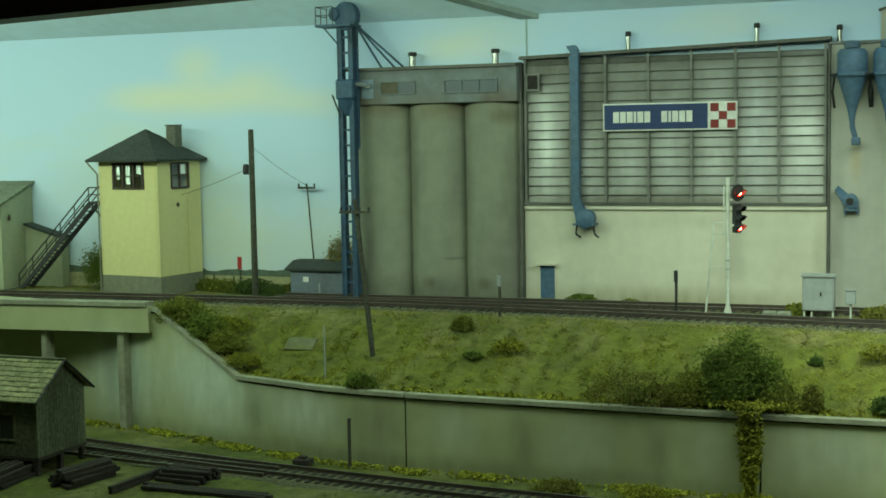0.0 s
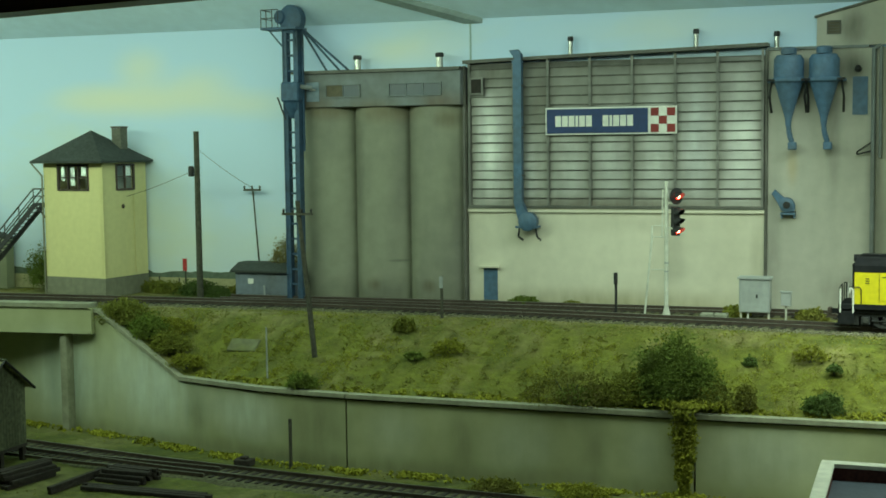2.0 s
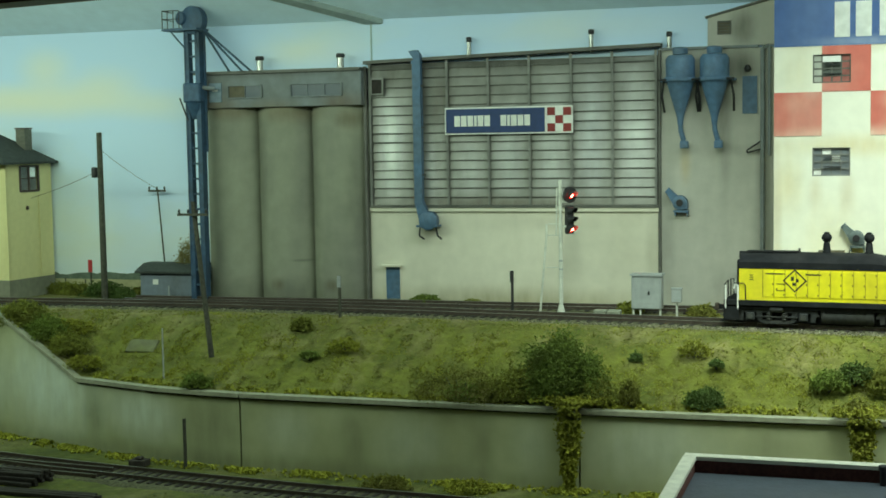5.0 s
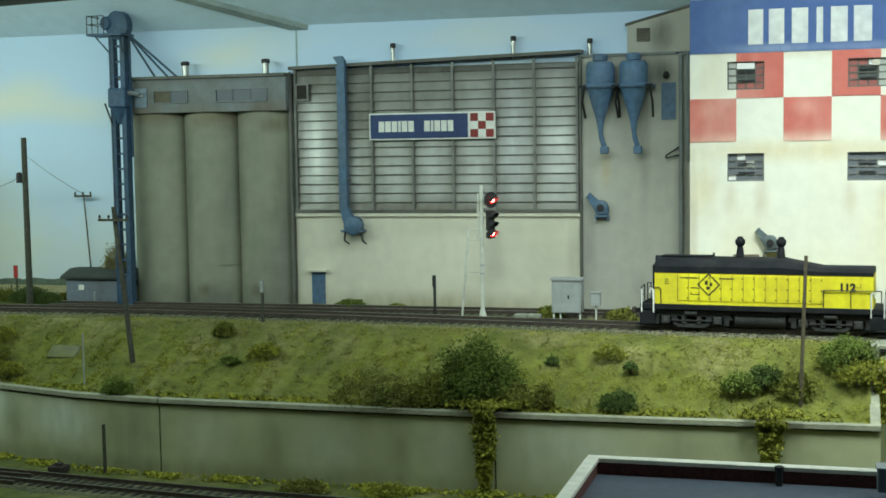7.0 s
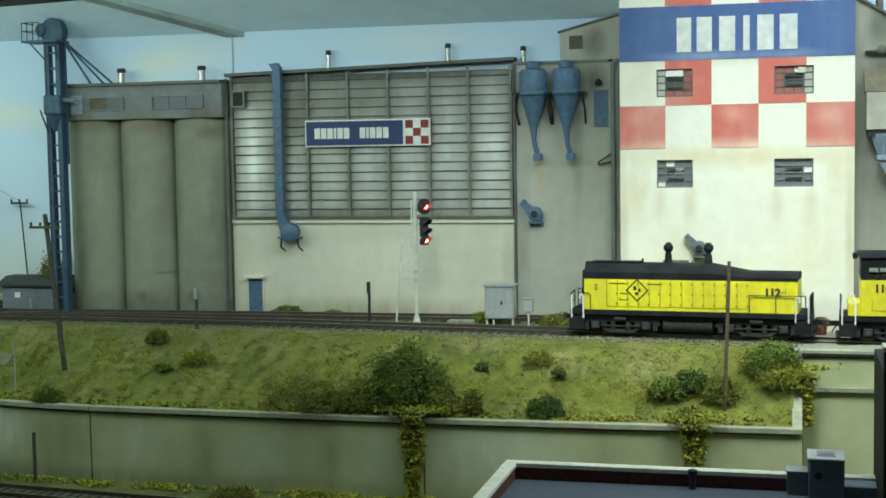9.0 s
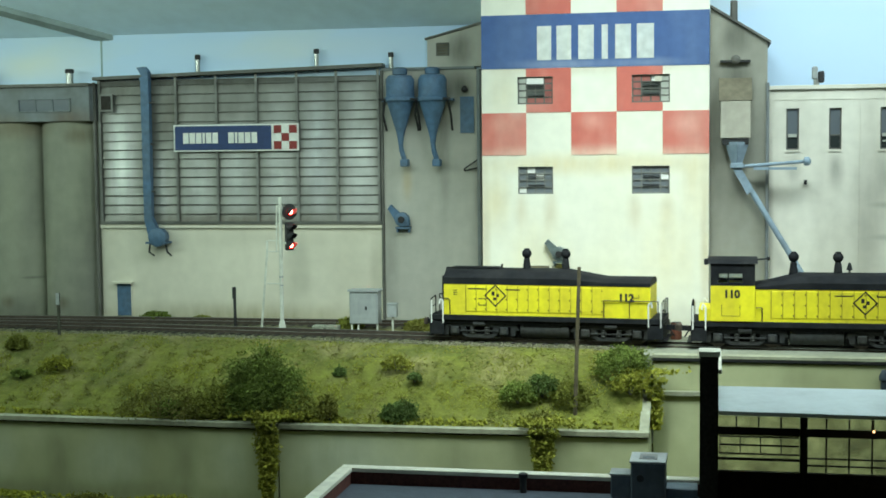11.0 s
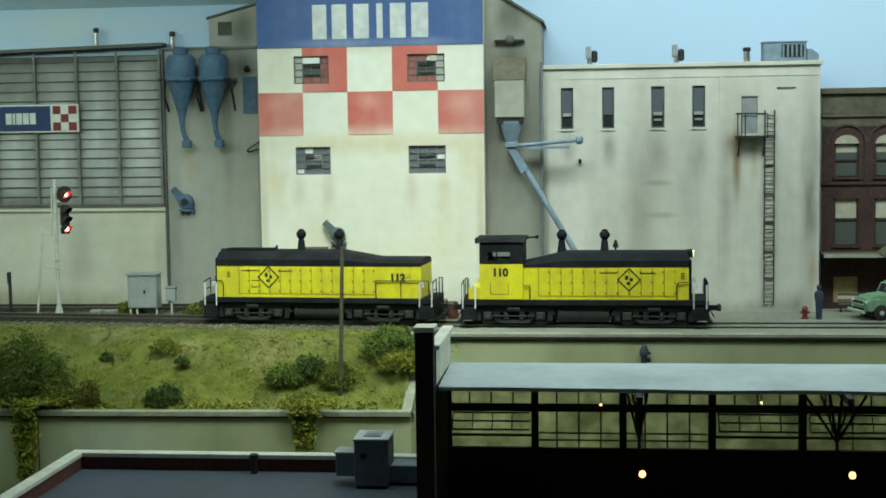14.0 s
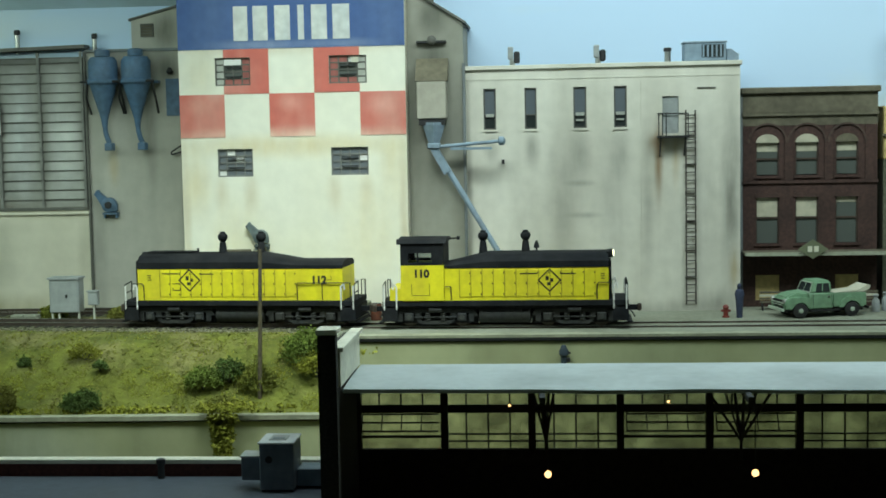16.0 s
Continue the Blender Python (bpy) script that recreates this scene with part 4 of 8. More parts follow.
def cyclones():
    t = thing("cyclone_pair", -4.7, 4.1, 0, "pair of blue dust cyclones on a wall frame", "cyclone")
    for x in (-1.0, 1.0):
        body = part("cyclone", lathe(bmesh.new(), [(0.16, 10.9), (0.2, 11.3), (0.3, 11.7), (0.8, 13.4), (0.86, 13.6), (0.86, 14.75), (0.7, 15.0)], x=x, n=24), MILL_BLUE, t, smooth=True)
        part("cap", lathe(bmesh.new(), [(0.45, 15.06), (0.45, 15.4), (0.3, 15.48)], x=x, n=18), MILL_BLUE, body, smooth=True)
        part("rim", lathe(bmesh.new(), [(0.9, 13.42), (0.97, 13.5), (0.97, 13.62), (0.9, 13.7)], x=x, n=24), MILL_BLUE, body, smooth=True)
        part("neck", rods([(x, 0, 11.0), (x + 0.02, 0.02, 10.6), (x + 0.1, 0.05, 10.25), (x + 0.2, 0.1, 9.95)], 0.15, n=10), MILL_BLUE, body, smooth=True)
        part("discharge", boxes((x - 0.02, x + 0.46, -0.2, 0.4, 9.5, 9.95), bevel=0.05), MILL_BLUE, body)
        for s in (-1, 1):
            part("strut", rods([(x + 0.95 * s, -0.1, 13.55), (x + 1.1 * s, 0.1, 12.6), (x + 1.05 * s, 0.78, 11.7)], 0.07), BLACK_STEEL, t)
    part("frame_rail", rods([(-2.2, -0.55, 13.55), (2.2, -0.55, 13.55)], 0.08), BLACK_STEEL, t)
    part("frame_rail", boxes((-2.2, 2.2, 0.2, 0.79, 13.45, 13.6)), MILL_BLUE, t)
    return t


cyclones()


SLATE_GLASS = glass_pane("slate_grey_window_glass", (0.15, 0.165, 0.18), 0.3)
WORN_WHITE = mat("worn_white_lettering_paint", (0.6, 0.61, 0.57), 0.75, 2, 0.08, 0.5, 0.16, (0.36, 0.4, 0.46), bump=0.03, streak=4)
PALE_PANE = mat("painted_over_pane", (0.42, 0.43, 0.38), 0.6, 3, 0.08, bump=0.05)
RED_PANE = mat("red_painted_pane", (0.3, 0.1, 0.085), 0.6, 3, 0.1, bump=0.05)


def check_tower():
    t = thing("mill_tower", 0, 0, 0, "cream mill tower with a navy band and red and white checks", "building")
    W = 12.7
    wins = [(2.05, 4.05, 7.93, 9.48), (8.46, 10.55, 7.93, 9.48), (2.05, 4.05, 13.0, 14.54), (8.46, 10.55, 13.0, 14.54)]
    holes = [(2.67, 3.56, 1.58, 3.7), *wins]
    part("wall", wall_with_holes(bmesh.new(), 0, W, -0.15, 24, 0, 0.5, holes), CREAM, t, "cream painted front with rust streaks")
    part("side_wall", boxes((0, 0.45, 0.51, 5.5, -0.15, 24)), CREAM_WALL, t)
    part("side_wall", boxes((W - 0.45, W, 0.51, 5.5, -0.15, 24)), CREAM_WALL, t)
    # upright near-black backing paints the dark behind the openings
    part("inner_floor", boxes((0.5, W - 0.5, 1.0, 1.4, -0.1, 24)), UNLIT_DARK, t)
    s = W / 5
    for row, first, z0, z1 in ((0, 1, 12.53, 15.0), (1, 0, 10.13, 12.52), (2, 1, 18.02, 20.5), (3, 0, 20.51, 23)):
        for i in range(5):
            if (i + first) % 2:
                continue
            x0, x1 = i * s, (i + 1) * s
            sub = [h for h in wins if h[0] < x1 and h[1] > x0 and h[2] < z1 and h[3] > z0]
            cut = [(max(h[0], x0), min(h[1], x1), h[2], h[3]) for h in sub]
            part("check", wall_with_holes(bmesh.new(), x0, x1, z0, z1, -0.03, -0.004, cut), CHECK_RED, t, "faded red painted square")
    part("band", boxes((0, W, -0.032, -0.004, 15.01, 18.01)), BAND_BLUE, t, "navy blue painted band")
    for a, b in ((3.18, 3.98), (4.28, 5.1), (5.5, 6.36), (6.8, 7.14), (7.55, 8.42), (8.74, 9.68)):
        part("letter_bar", boxes((a, b, -0.055, -0.034, 15.45, 17.35)), WORN_WHITE, t, "plain white painted bar")
    odd = [((0, 0), (1, 3), (2, 2)), ((3, 2),), ((1, 3), (2, 3)), ((2, 3),)]
    for h, o in zip(wins, odd):
        cols, rows = (4, 4)
        win = window_unit(t, *h, 0.12, cols, rows, GIRT if h[2] > 10 else COLUMN_STEEL, GREY_GLASS if h[2] > 10 else SLATE_GLASS, o, SIGN_WHITE, bar=0.07, label="grey steel-framed factory window")
        if h[2] > 10:
            # panes painted over in the colours of the checks behind them
            w, hh = (h[1] - h[0]) / 4, (h[3] - h[2]) / 4
            for i in range(4):
                for j in range(4):
                    if (i, j) in o or (i in (1, 2) and j in (1, 2)):
                        continue
                    over_white = i == 0 if h[0] < 5 else i == 3
                    part("painted_pane", boxes((h[0] + i * w + 0.04, h[0] + (i + 1) * w - 0.04, 0.13, 0.16, h[2] + j * hh + 0.04, h[2] + (j + 1) * hh - 0.04)), PALE_PANE if over_white else RED_PANE, win,
                         "" if over_white else "pane painted over in red")
    part("white_pane", boxes((2.56, 3.52, 0.03, 0.06, 14.13, 14.44)), SIGN_WHITE, t, "bright white replaced pane")
    part("white_pane", boxes((9.72, 10.1, 0.03, 0.06, 14.15, 14.45)), PALE_BLIND, t)
    for h in wins:
        part("sash_bar", boxes((h[0] + 0.6, h[0] + 1.5, 0.0, 0.1, h[2] + 0.47, h[2] + 0.53), (h[0] + 0.6, h[0] + 1.5, 0.0, 0.1, h[2] + 0.97, h[2] + 1.02)), BLACK_STEEL, t)
    door = part("door", boxes((2.95, 3.54, 0.3, 0.38, 1.6, 3.65)), mat("deep_blue_door_paint", (0.03, 0.07, 0.3), 0.5, 3, 0.1), t, "deep blue door set back in the doorway")
    part("lintel", boxes((2.4, 3.8, -0.25, -0.002, 3.72, 3.86)), BRICK_TAN, t)
    # hanging hook below the blower
    part("hook_line", rods([(4.05, -0.4, 3.9), (4.05, -0.4, 2.6)], 0.025), BLACK_STEEL, t)
    part("hook", lathe(bmesh.new(), [(0.04, 2.65), (0.13, 2.5), (0.13, 2.3), (0.03, 2.1)], x=4.05, y=-0.4, n=8), BLACK_STEEL, t)
    return t


check_tower()
blower(4.4, 0, 4.55, GALV_DARK, 0.76, "grey-blue centrifugal blower on the tower front")


def stoop():
    t = thing("concrete_stoop", 2.05, -0.02, -0.05, "grey concrete stoop with steps and thin pipe railings", "steps")
    part("landing", boxes((0, 1.85, -1.7, 0, 0, 1.62), bevel=0.03), PAVING, t)
    for k in range(7):
        part("step", boxes((1.86 + 0.24 * k, 1.86 + 0.24 * (k + 1), -1.6, -0.02, 0, 1.4 - 0.2 * k)), PAVING, t)
    rail = rods([(0.05, -1.65, 1.6), (0.05, -1.65, 2.65), (1.8, -1.65, 2.65), (3.4, -1.6, 1.15), (3.4, -1.6, 0.0)], 0.035)
    rods([(1.8, -1.65, 1.6), (1.8, -1.65, 2.65)], 0.035, bm=rail)
    rods([(2.6, -1.62, 0.8), (2.6, -1.62, 1.9)], 0.03, bm=rail)
    rods([(0.05, -1.65, 2.65), (0.05, -0.1, 2.65)], 0.03, bm=rail)
    part("railing", rail, GALV, t)
    return t


stoop()


def barrel(x, y, z=-0.05, rz=0):
    t = thing("steel_drum", x, y, z, "rusty brown steel drum beside the mill wall", "drum", "drums by the mill")
    part("drum", lathe(bmesh.new(), [(0.3, 0), (0.31, 0.28), (0.33, 0.3), (0.31, 0.32), (0.31, 0.58), (0.33, 0.6), (0.31, 0.62), (0.3, 0.9)], n=16), RUST, t, smooth=True)
    part("lid", lathe(bmesh.new(), [(0.27, 0.901), (0.27, 0.93)], n=16), BLACK_STEEL, t)
    return t


RUST = mat("rusty_brown_steel", (0.16, 0.055, 0.03), 0.8, 4, 0.2, 0.8, 0.2, bump=0.1)
barrel(1.72, -1.0)
barrel(10.95, -1.2)
single("concrete_block", boxes((0, 2.0, -0.9, 0, 0, 1.05), bevel=0.05), PAVING, 8.62, -0.6, -0.05, "low grey concrete block by the tower wall", "block")


def check_sign():
    t = thing("checked_notice", 4.85, -0.06, 1.68, "small red, white and blue checked notice on the tower wall", "sign")
    part("board", boxes((0, 1.12, -0.05, 0, 0, 1.18)), SIGN_WHITE, t)
    for i in range(8):
        for j in range(8):
            if (i + j) % 2 == 0 and (i in (0, 7) or j in (0, 7)):
                part("check", boxes((0.01 + i * 0.1375, 0.01 + (i + 1) * 0.1375, -0.065, -0.051, 0.01 + j * 0.145, 0.01 + (j + 1) * 0.145)), SIGN_RED, t)
    part("blue_field", boxes((0.2, 0.92, -0.064, -0.051, 0.25, 0.95)), mat("bright_blue_sign_paint", (0.06, 0.15, 0.5), 0.6, 3, 0.05, bump=0), t)
    part("text_bar", boxes((0.28, 0.84, -0.078, -0.066, 0.66, 0.8)), SIGN_WHITE, t)
    part("text_bar", boxes((0.28, 0.84, -0.078, -0.066, 0.4, 0.54)), SIGN_WHITE, t)


check_sign()


def wing():
    t = thing("mill_wing", 12.72, 1.1, 0, "shaded grey wing with a sloping roof beside the tower", "building")
    part("wall", prism(bmesh.new(), [(0.0, -0.15), (3.12, -0.15), (3.12, 16.25), (0.0, 18.2)], 0, 4.4, "y"), WING_WALL, t, "dark grey stucco wall with soot marks")
    part("roof", prism(bmesh.new(), [(-0.0, 18.22), (3.3, 16.16), (3.3, 16.3), (0.0, 18.38)], -0.2, 4.42, "y"), GIRT, t)
    part("roof_pipe", rods([(1.3, 0.5, 17.3), (1.3, 0.5, 18.6)], 0.2), GIRT, t, smooth=True)
    chute = part("chute_box", boxes((0.58, 2.2, -1.1, -0.02, 10.95, 13.0), bevel=0.04), mat("dusty_beige_chute_paint", (0.38, 0.36, 0.3), 0.8, 2, 0.06, 0.4, 0.12, streak=3), t, "pale square chute box")
    part("chute_hood", prism(bmesh.new(), [(-1.12, 13.02), (-0.02, 13.02), (-0.02, 14.3)], 0.5, 2.28, "x"), BRICK_TAN, t)
    part("chute_mouth", boxes((0.68, 2.1, -1.0, -0.03, 10.6, 10.94)), BLACK_STEEL, t)
    part("fan_guard", boxes((0.55, 2.2, -0.3, -0.02, 15.15, 15.27)), BLACK_STEEL, t)
    part("fan_hub", lathe(bmesh.new(), [(0.12, -0.4), (0.26, -0.3), (0.26, -0.02)], x=1.4, y=15.3, n=12, axis="y"), GIRT, t)
    part("meter_box", boxes((0.2, 1.0, -0.3, -0.02, 0.9, 1.7), bevel=0.03), GALV, t, "small grey meter box")
    part("meter_pipe", rods([(0.6, -0.15, 0.0), (0.6, -0.15, 0.9)], 0.05), GALV, t)
    part("yellow_notice", boxes((2.0, 2.5, -0.05, -0.01, 1.1, 1.55)), mat("yellow_notice_paint", (0.75, 0.7, 0.12), 0.6, 3, 0.05, bump=0), t)
    part("corner_pipe", rods([(3.14, -0.12, 0.0), (3.14, -0.12, 14.0)], 0.09), HEAD_GREY, t, smooth=True)
    return t


wing()


def loading_spout():
    t = thing("loading_spout", 14.2, 0.3, 0, "blue-grey loading spout slanting down from the chute box", "spout")
    part("hopper", lathe(bmesh.new(), [(0.3, 9.6), (0.62, 10.6), (0.62, 10.75)], n=4), PALE_BLUE, t)
    part("gate", boxes((-0.35, 0.35, -0.35, 0.35, 9.3, 9.6), bevel=0.04), PALE_BLUE, t)
    part("knuckle", prism(bmesh.new(), [(-0.24, 9.3), (0.24, 9.3), (0.92, 8.1), (0.55, 7.85)], -0.22, 0.22, "y"), PALE_BLUE, t)
    part("pipe", rods([(0.75, 0, 8.1), (4.35, -0.6, 2.1)], 0.16, n=12), PALE_BLUE, t, smooth=True)
    part("pipe_end", rods([(4.3, -0.6, 2.2), (4.55, -0.63, 1.75)], 0.26, n=12), PALE_BLUE, t, smooth=True)
    part("conveyor", rods([(0.3, -0.1, 9.4), (3.7, -0.1, 9.65)], 0.1, n=10), PALE_BLUE, t, smooth=True)
    part("conveyor_trough", boxes((0.9, 3.2, -0.2, 0.1, 9.2, 9.34)), PALE_BLUE, t)
    part("conveyor_head", lathe(bmesh.new(), [(0.12, 3.55), (0.24, 3.6), (0.24, 3.85), (0.1, 3.95)], x=-0.1, y=9.66, n=12, axis="x"), PALE_BLUE, t, smooth=True)
    return t


loading_spout()


BLUE_GLASS = glass_pane("blue_tinted_window_glass", (0.12, 0.135, 0.155), 0.25)


def warehouse():
    t = thing("warehouse", 15.88, 1.7, 0, "pale weathered stucco warehouse with a parapet and narrow windows", "building")
    W = 15.25
    wins = [(1.02, 1.72), (3.33, 4.0), (6.05, 6.78), (8.3, 9.02)]
    holes = [(a, b, 10.28, 12.58) for a, b in wins] + [(7.2, 7.95, 2.05, 2.65), (10.98, 11.88, 9.9, 11.95)]
    part("wall", wall_with_holes(bmesh.new(), 0, W, -0.15, 13.6, 0, 0.5, holes), TAN_WALL, t, "pale stucco wall with dark vertical stains")
    part("end_wall", boxes((W - 0.4, W, 0.51, 3.8, -0.15, 13.6)), PALE_BLUE, t)
    part("inner_wall", boxes((0.1, W - 0.5, 0.9, 1.2, 0, 13.5)), UNLIT_DARK, t)
    part("cornice", boxes((-0.02, W + 0.1, -0.16, 0.5, 13.61, 13.85), bevel=0.03), TAN_WALL, t)
    part("string_course", boxes((0.1, W - 0.1, -0.03, -0.001, 13.05, 13.12)), TAN_WALL, t)
    for x in (5.15, 9.95):
        part("pilaster", boxes((x - 0.16, x + 0.16, -0.035, -0.001, -0.1, 13.04)), TAN_WALL, t)
    for k, (a, b) in enumerate(wins):
        win = part("window_frame", boxes((a, a + 0.08, 0.1, 0.2, 10.28, 12.58), (b - 0.08, b, 0.1, 0.2, 10.28, 12.58), (a + 0.08, b - 0.08, 0.1, 0.2, 10.28, 10.36),
                                          (a + 0.08, b - 0.08, 0.1, 0.2, 12.5, 12.58), (a + 0.08, b - 0.08, 0.1, 0.2, 11.05, 11.12)), GIRT, t)
        part("pane", boxes((a + 0.08, b - 0.08, 0.14, 0.17, 11.12, 12.5)), BLUE_GLASS, win)
        part("pane", boxes((a + 0.08, b - 0.08, 0.145, 0.17, 10.36, 11.05)), DARK_GLASS, win)
        if k != 1:
            part("pale_pane", boxes((a + 0.12, b - 0.12, 0.05, 0.09, 10.98, 11.16)), PALE_PANE, win, "white broken-pane patch")
        if k > 1:
            part("pale_pane", boxes((a + 0.14, b - 0.16, 0.05, 0.09, 10.68, 10.78)), PALE_PANE, win)
        part("sill", boxes((a - 0.06, b + 0.06, -0.07, 0.09, 10.16, 10.27)), TAN_WALL, win)
    part("door", boxes((10.98, 11.88, 0.1, 0.18, 9.9, 11.95)), GALV, t, "grey-blue steel door")
    hatch = part("rusty_hatch", boxes((7.1, 8.05, -0.06, 0.2, 2.0, 2.06), (7.1, 8.05, -0.06, 0.2, 2.65, 2.71)), RUST, t)
    part("hatch_plate", boxes((7.2, 7.95, 0.25, 0.3, 2.06, 2.64)), BRICK_TAN, t)
    part("scupper", boxes((12.9, 13.9, -0.06, -0.002, 12.35, 12.42)), GIRT, t)
    part("wall_pin", boxes((2.0, 2.16, -0.2, 0.0, 8.35, 8.6)), BLACK_STEEL, t)
    return t


warehouse()


def balcony():
    t = thing("fire_landing", 26.55, 1.69, 9.75, "small black steel landing with pipe rails outside the door", "landing")
    part("deck", boxes((0, 1.7, -0.9, 0, -0.1, 0.02)), BLACK_STEEL, t)
    for x in (0.04, 0.24, 0.44):
        part("baluster", rods([(x, -0.86, 0.02), (x, -0.86, 1.25)], 0.03), BLACK_STEEL, t)
    part("rail", rods([(1.6, -0.02, 1.22), (0.04, -0.02, 1.25), (0.04, -0.86, 1.25), (0.44, -0.86, 1.25), (1.64, -0.86, 1.22), (1.64, -0.86, 0.02)], 0.03), BLACK_STEEL, t)
    for x in (0.15, 1.5):
        part("bracket", rods([(x, -0.8, -0.1), (x, -0.02, -1.1)], 0.05), BLACK_STEEL, t)


balcony()


LADDER_STEEL = mat("rusty_grey_ladder", (0.075, 0.065, 0.055), 0.7, 4, 0.2, bump=0.05)


def wall_ladder():
    t = thing("wall_ladder", 28.13, 1.55, 0.32, "tall rusty grey wall ladder with evenly spaced rungs", "ladder")
    for x in (0, 0.52):
        part("stile", boxes((x - 0.04, x + 0.04, -0.04, 0.04, 0, 10.85)), LADDER_STEEL, t)
    for k in range(24):
        part("rung", rods([(0.04, 0, 0.2 + k * 0.45), (0.48, 0, 0.2 + k * 0.45)], 0.034), LADDER_STEEL, t)
    for z in (1.5, 3.0, 4.6, 6.2, 7.8, 9.4):
        part("standoff", boxes((-0.05, 0.57, 0.05, 0.13, z, z + 0.05)), LADDER_STEEL, t)


wall_ladder()


def hood_vent(x):
    t = thing("roof_hood", x, 2.2, 13.84, "grey twin-hooded roof ventilator with a bright pipe", "vent", "hooded vents on the warehouse")
    part("pipe", lathe(bmesh.new(), [(0.16, -0.2), (0.16, 0.4)], n=10), CHROME, t, smooth=True)
    part("hood", boxes((-0.25, 0.05, -0.25, 0.25, 0.35, 1.05), bevel=0.05), GALV, t)
    part("cowl", boxes((0.08, 0.42, -0.2, 0.2, 0.15, 0.8), bevel=0.08), BLACK_STEEL, t)


hood_vent(18.55)
hood_vent(23.35)
stack_vent(27.2, 2.2, 13.9, 0.75, 0.17, "short bright roof pipe with a round cap")


def roof_unit():
    t = thing("rooftop_unit", 28.1, 1.9, 13.86, "blue-grey rooftop air handler with a dark grille", "air unit")
    part("casing", boxes((0, 2.3, 0, 1.4, 0, 1.0), bevel=0.04), PALE_BLUE, t)
    part("lid", boxes((-0.05, 2.35, -0.05, 1.45, 1.01, 1.08)), PALE_BLUE, t)
    grille = part("grille", boxes((0.95, 2.15, -0.03, -0.002, 0.2, 0.9)), DARK_GLASS, t)
    for k in range(5):
        part("slat", boxes((1.0 + 0.24 * k, 1.1 + 0.24 * k, -0.05, -0.031, 0.22, 0.88)), PALE_BLUE, grille)
    part("duct", prism(bmesh.new(), [(2.36, 0), (3.0, 0), (3.0, 0.35), (2.6, 0.65), (2.36, 0.65)], 0.2, 1.2, "y"), PALE_BLUE, t)


roof_unit()

# ---- tracks ----
def track(name, label, y_of, z, x0, x1, step, ties=True, tie_label=""):
    t = tagged(thing(name, 0, 0, z, label, "track"), kind="structure")
    xs = np.arange(x0, x1 + 0.01, step)
    for side in (-0.76, 0.76):
        bm, top = bmesh.new(), bmesh.new()
        for b, w, h0, h1 in ((bm, 0.055, 0.0, 0.165), (top, 0.045, 0.166, 0.18)):
            rows = []
            for x in xs:
                slope = (y_of(x + 0.3) - y_of(x - 0.3)) / 0.6
                n = Vector((-slope, 1, 0)).normalized()
                c = Vector((x, y_of(x), 0)) + n * side
                rows.append([b.verts.new(c + n * d + Vector((0, 0, h))) for d, h in ((-w, h0), (w, h0), (w, h1), (-w, h1))])
            for p, q in zip(rows, rows[1:]):
                for i in range(4):
                    j = (i + 1) % 4
                    b.faces.new((p[i], q[i], q[j], p[j]))
            b.faces.new(rows[0])
            b.faces.new(rows[-1][::-1])
        rail = part("rail", bm, RAIL, t)
        part("rail_head", top, RAIL_TOP, rail, "worn bright rail head")
    if ties:
        data = mesh("tie", boxes((-0.12, 0.12, -1.3, 1.3, -0.14, -0.005), bevel=0.02), TIE_WOOD)
        rng = random.Random(len(name))
        x = x0 + 0.3
        while x < x1:
            ob = new("tie", data)
            slope = (y_of(x + 0.3) - y_of(x - 0.3)) / 0.6
            ob.parent = t
            ob.matrix_basis = at(x, y_of(x) + rng.uniform(-0.05, 0.05), 0, math.degrees(math.atan(slope)) + rng.uniform(-1.5, 1.5))
            x += 0.58
    return t


def ballast(name, label, y_of, z, x0, x1, half):
    bm = bmesh.new()
    rng = random.Random(3)
    rows = []
    for x in np.arange(x0, x1 + 0.01, 0.4):
        y = y_of(x)
        prof = [(-half - 0.55, -0.32), (-half, -0.06), (-half * 0.5, -0.05), (0, -0.06), (half * 0.5, -0.05), (half, -0.06), (half + 0.55, -0.32)]
        rows.append([bm.verts.new((x, y + d + rng.uniform(-0.12, 0.12), h + rng.uniform(-0.03, 0.03))) for d, h in prof])
    for p, q in zip(rows, rows[1:]):
        for i in range(len(p) - 1):
            bm.faces.new((p[i], q[i], q[i + 1], p[i + 1]))
    return structure(name, bm, BALLAST, label, z=z, category="ballast")


def low_track_y(x):
    return lerp(x, (-75, -7.4), (-60, -10.0), (-47, -12.5), (-36.6, -14.2), (-29, -15.1), (-22, -15.7), (0, -17.0), (30, -18))


def low_spur_y(x):
    return lerp(x, (-75, -8.0), (-60, -11.5), (-50, -13.6), (-42, -14.6), (-36.6, -14.9), (-30, -15.3))


MAIN_Z, LOW_Z = 0.02, -7.18
ballast("ballast_main", "grey-brown ballast along the main track", track_y, MAIN_Z, -64, 10.2, 1.5)
ballast("ballast_siding", "grass-grown ballast along the siding", siding_y, MAIN_Z - 0.02, -42, -0.9, 1.3)
ballast("ballast_yard", "dark ballast under the yard track", low_track_y, LOW_Z, -70, 8, 1.6)
track("main_track", "rusty main track curving past the mill", track_y, MAIN_Z, -64, 9.6, 0.6)
track("street_track", "rails set into the concrete street", track_y, -0.14, 9.6, 70, 1.5, ties=False)
track("siding_track", "disused siding close to the mill wall", siding_y, MAIN_Z - 0.03, -42, -0.9, 0.8)
track("yard_track", "curving yard track below the retaining wall", low_track_y, LOW_Z, -70, 8, 0.7)
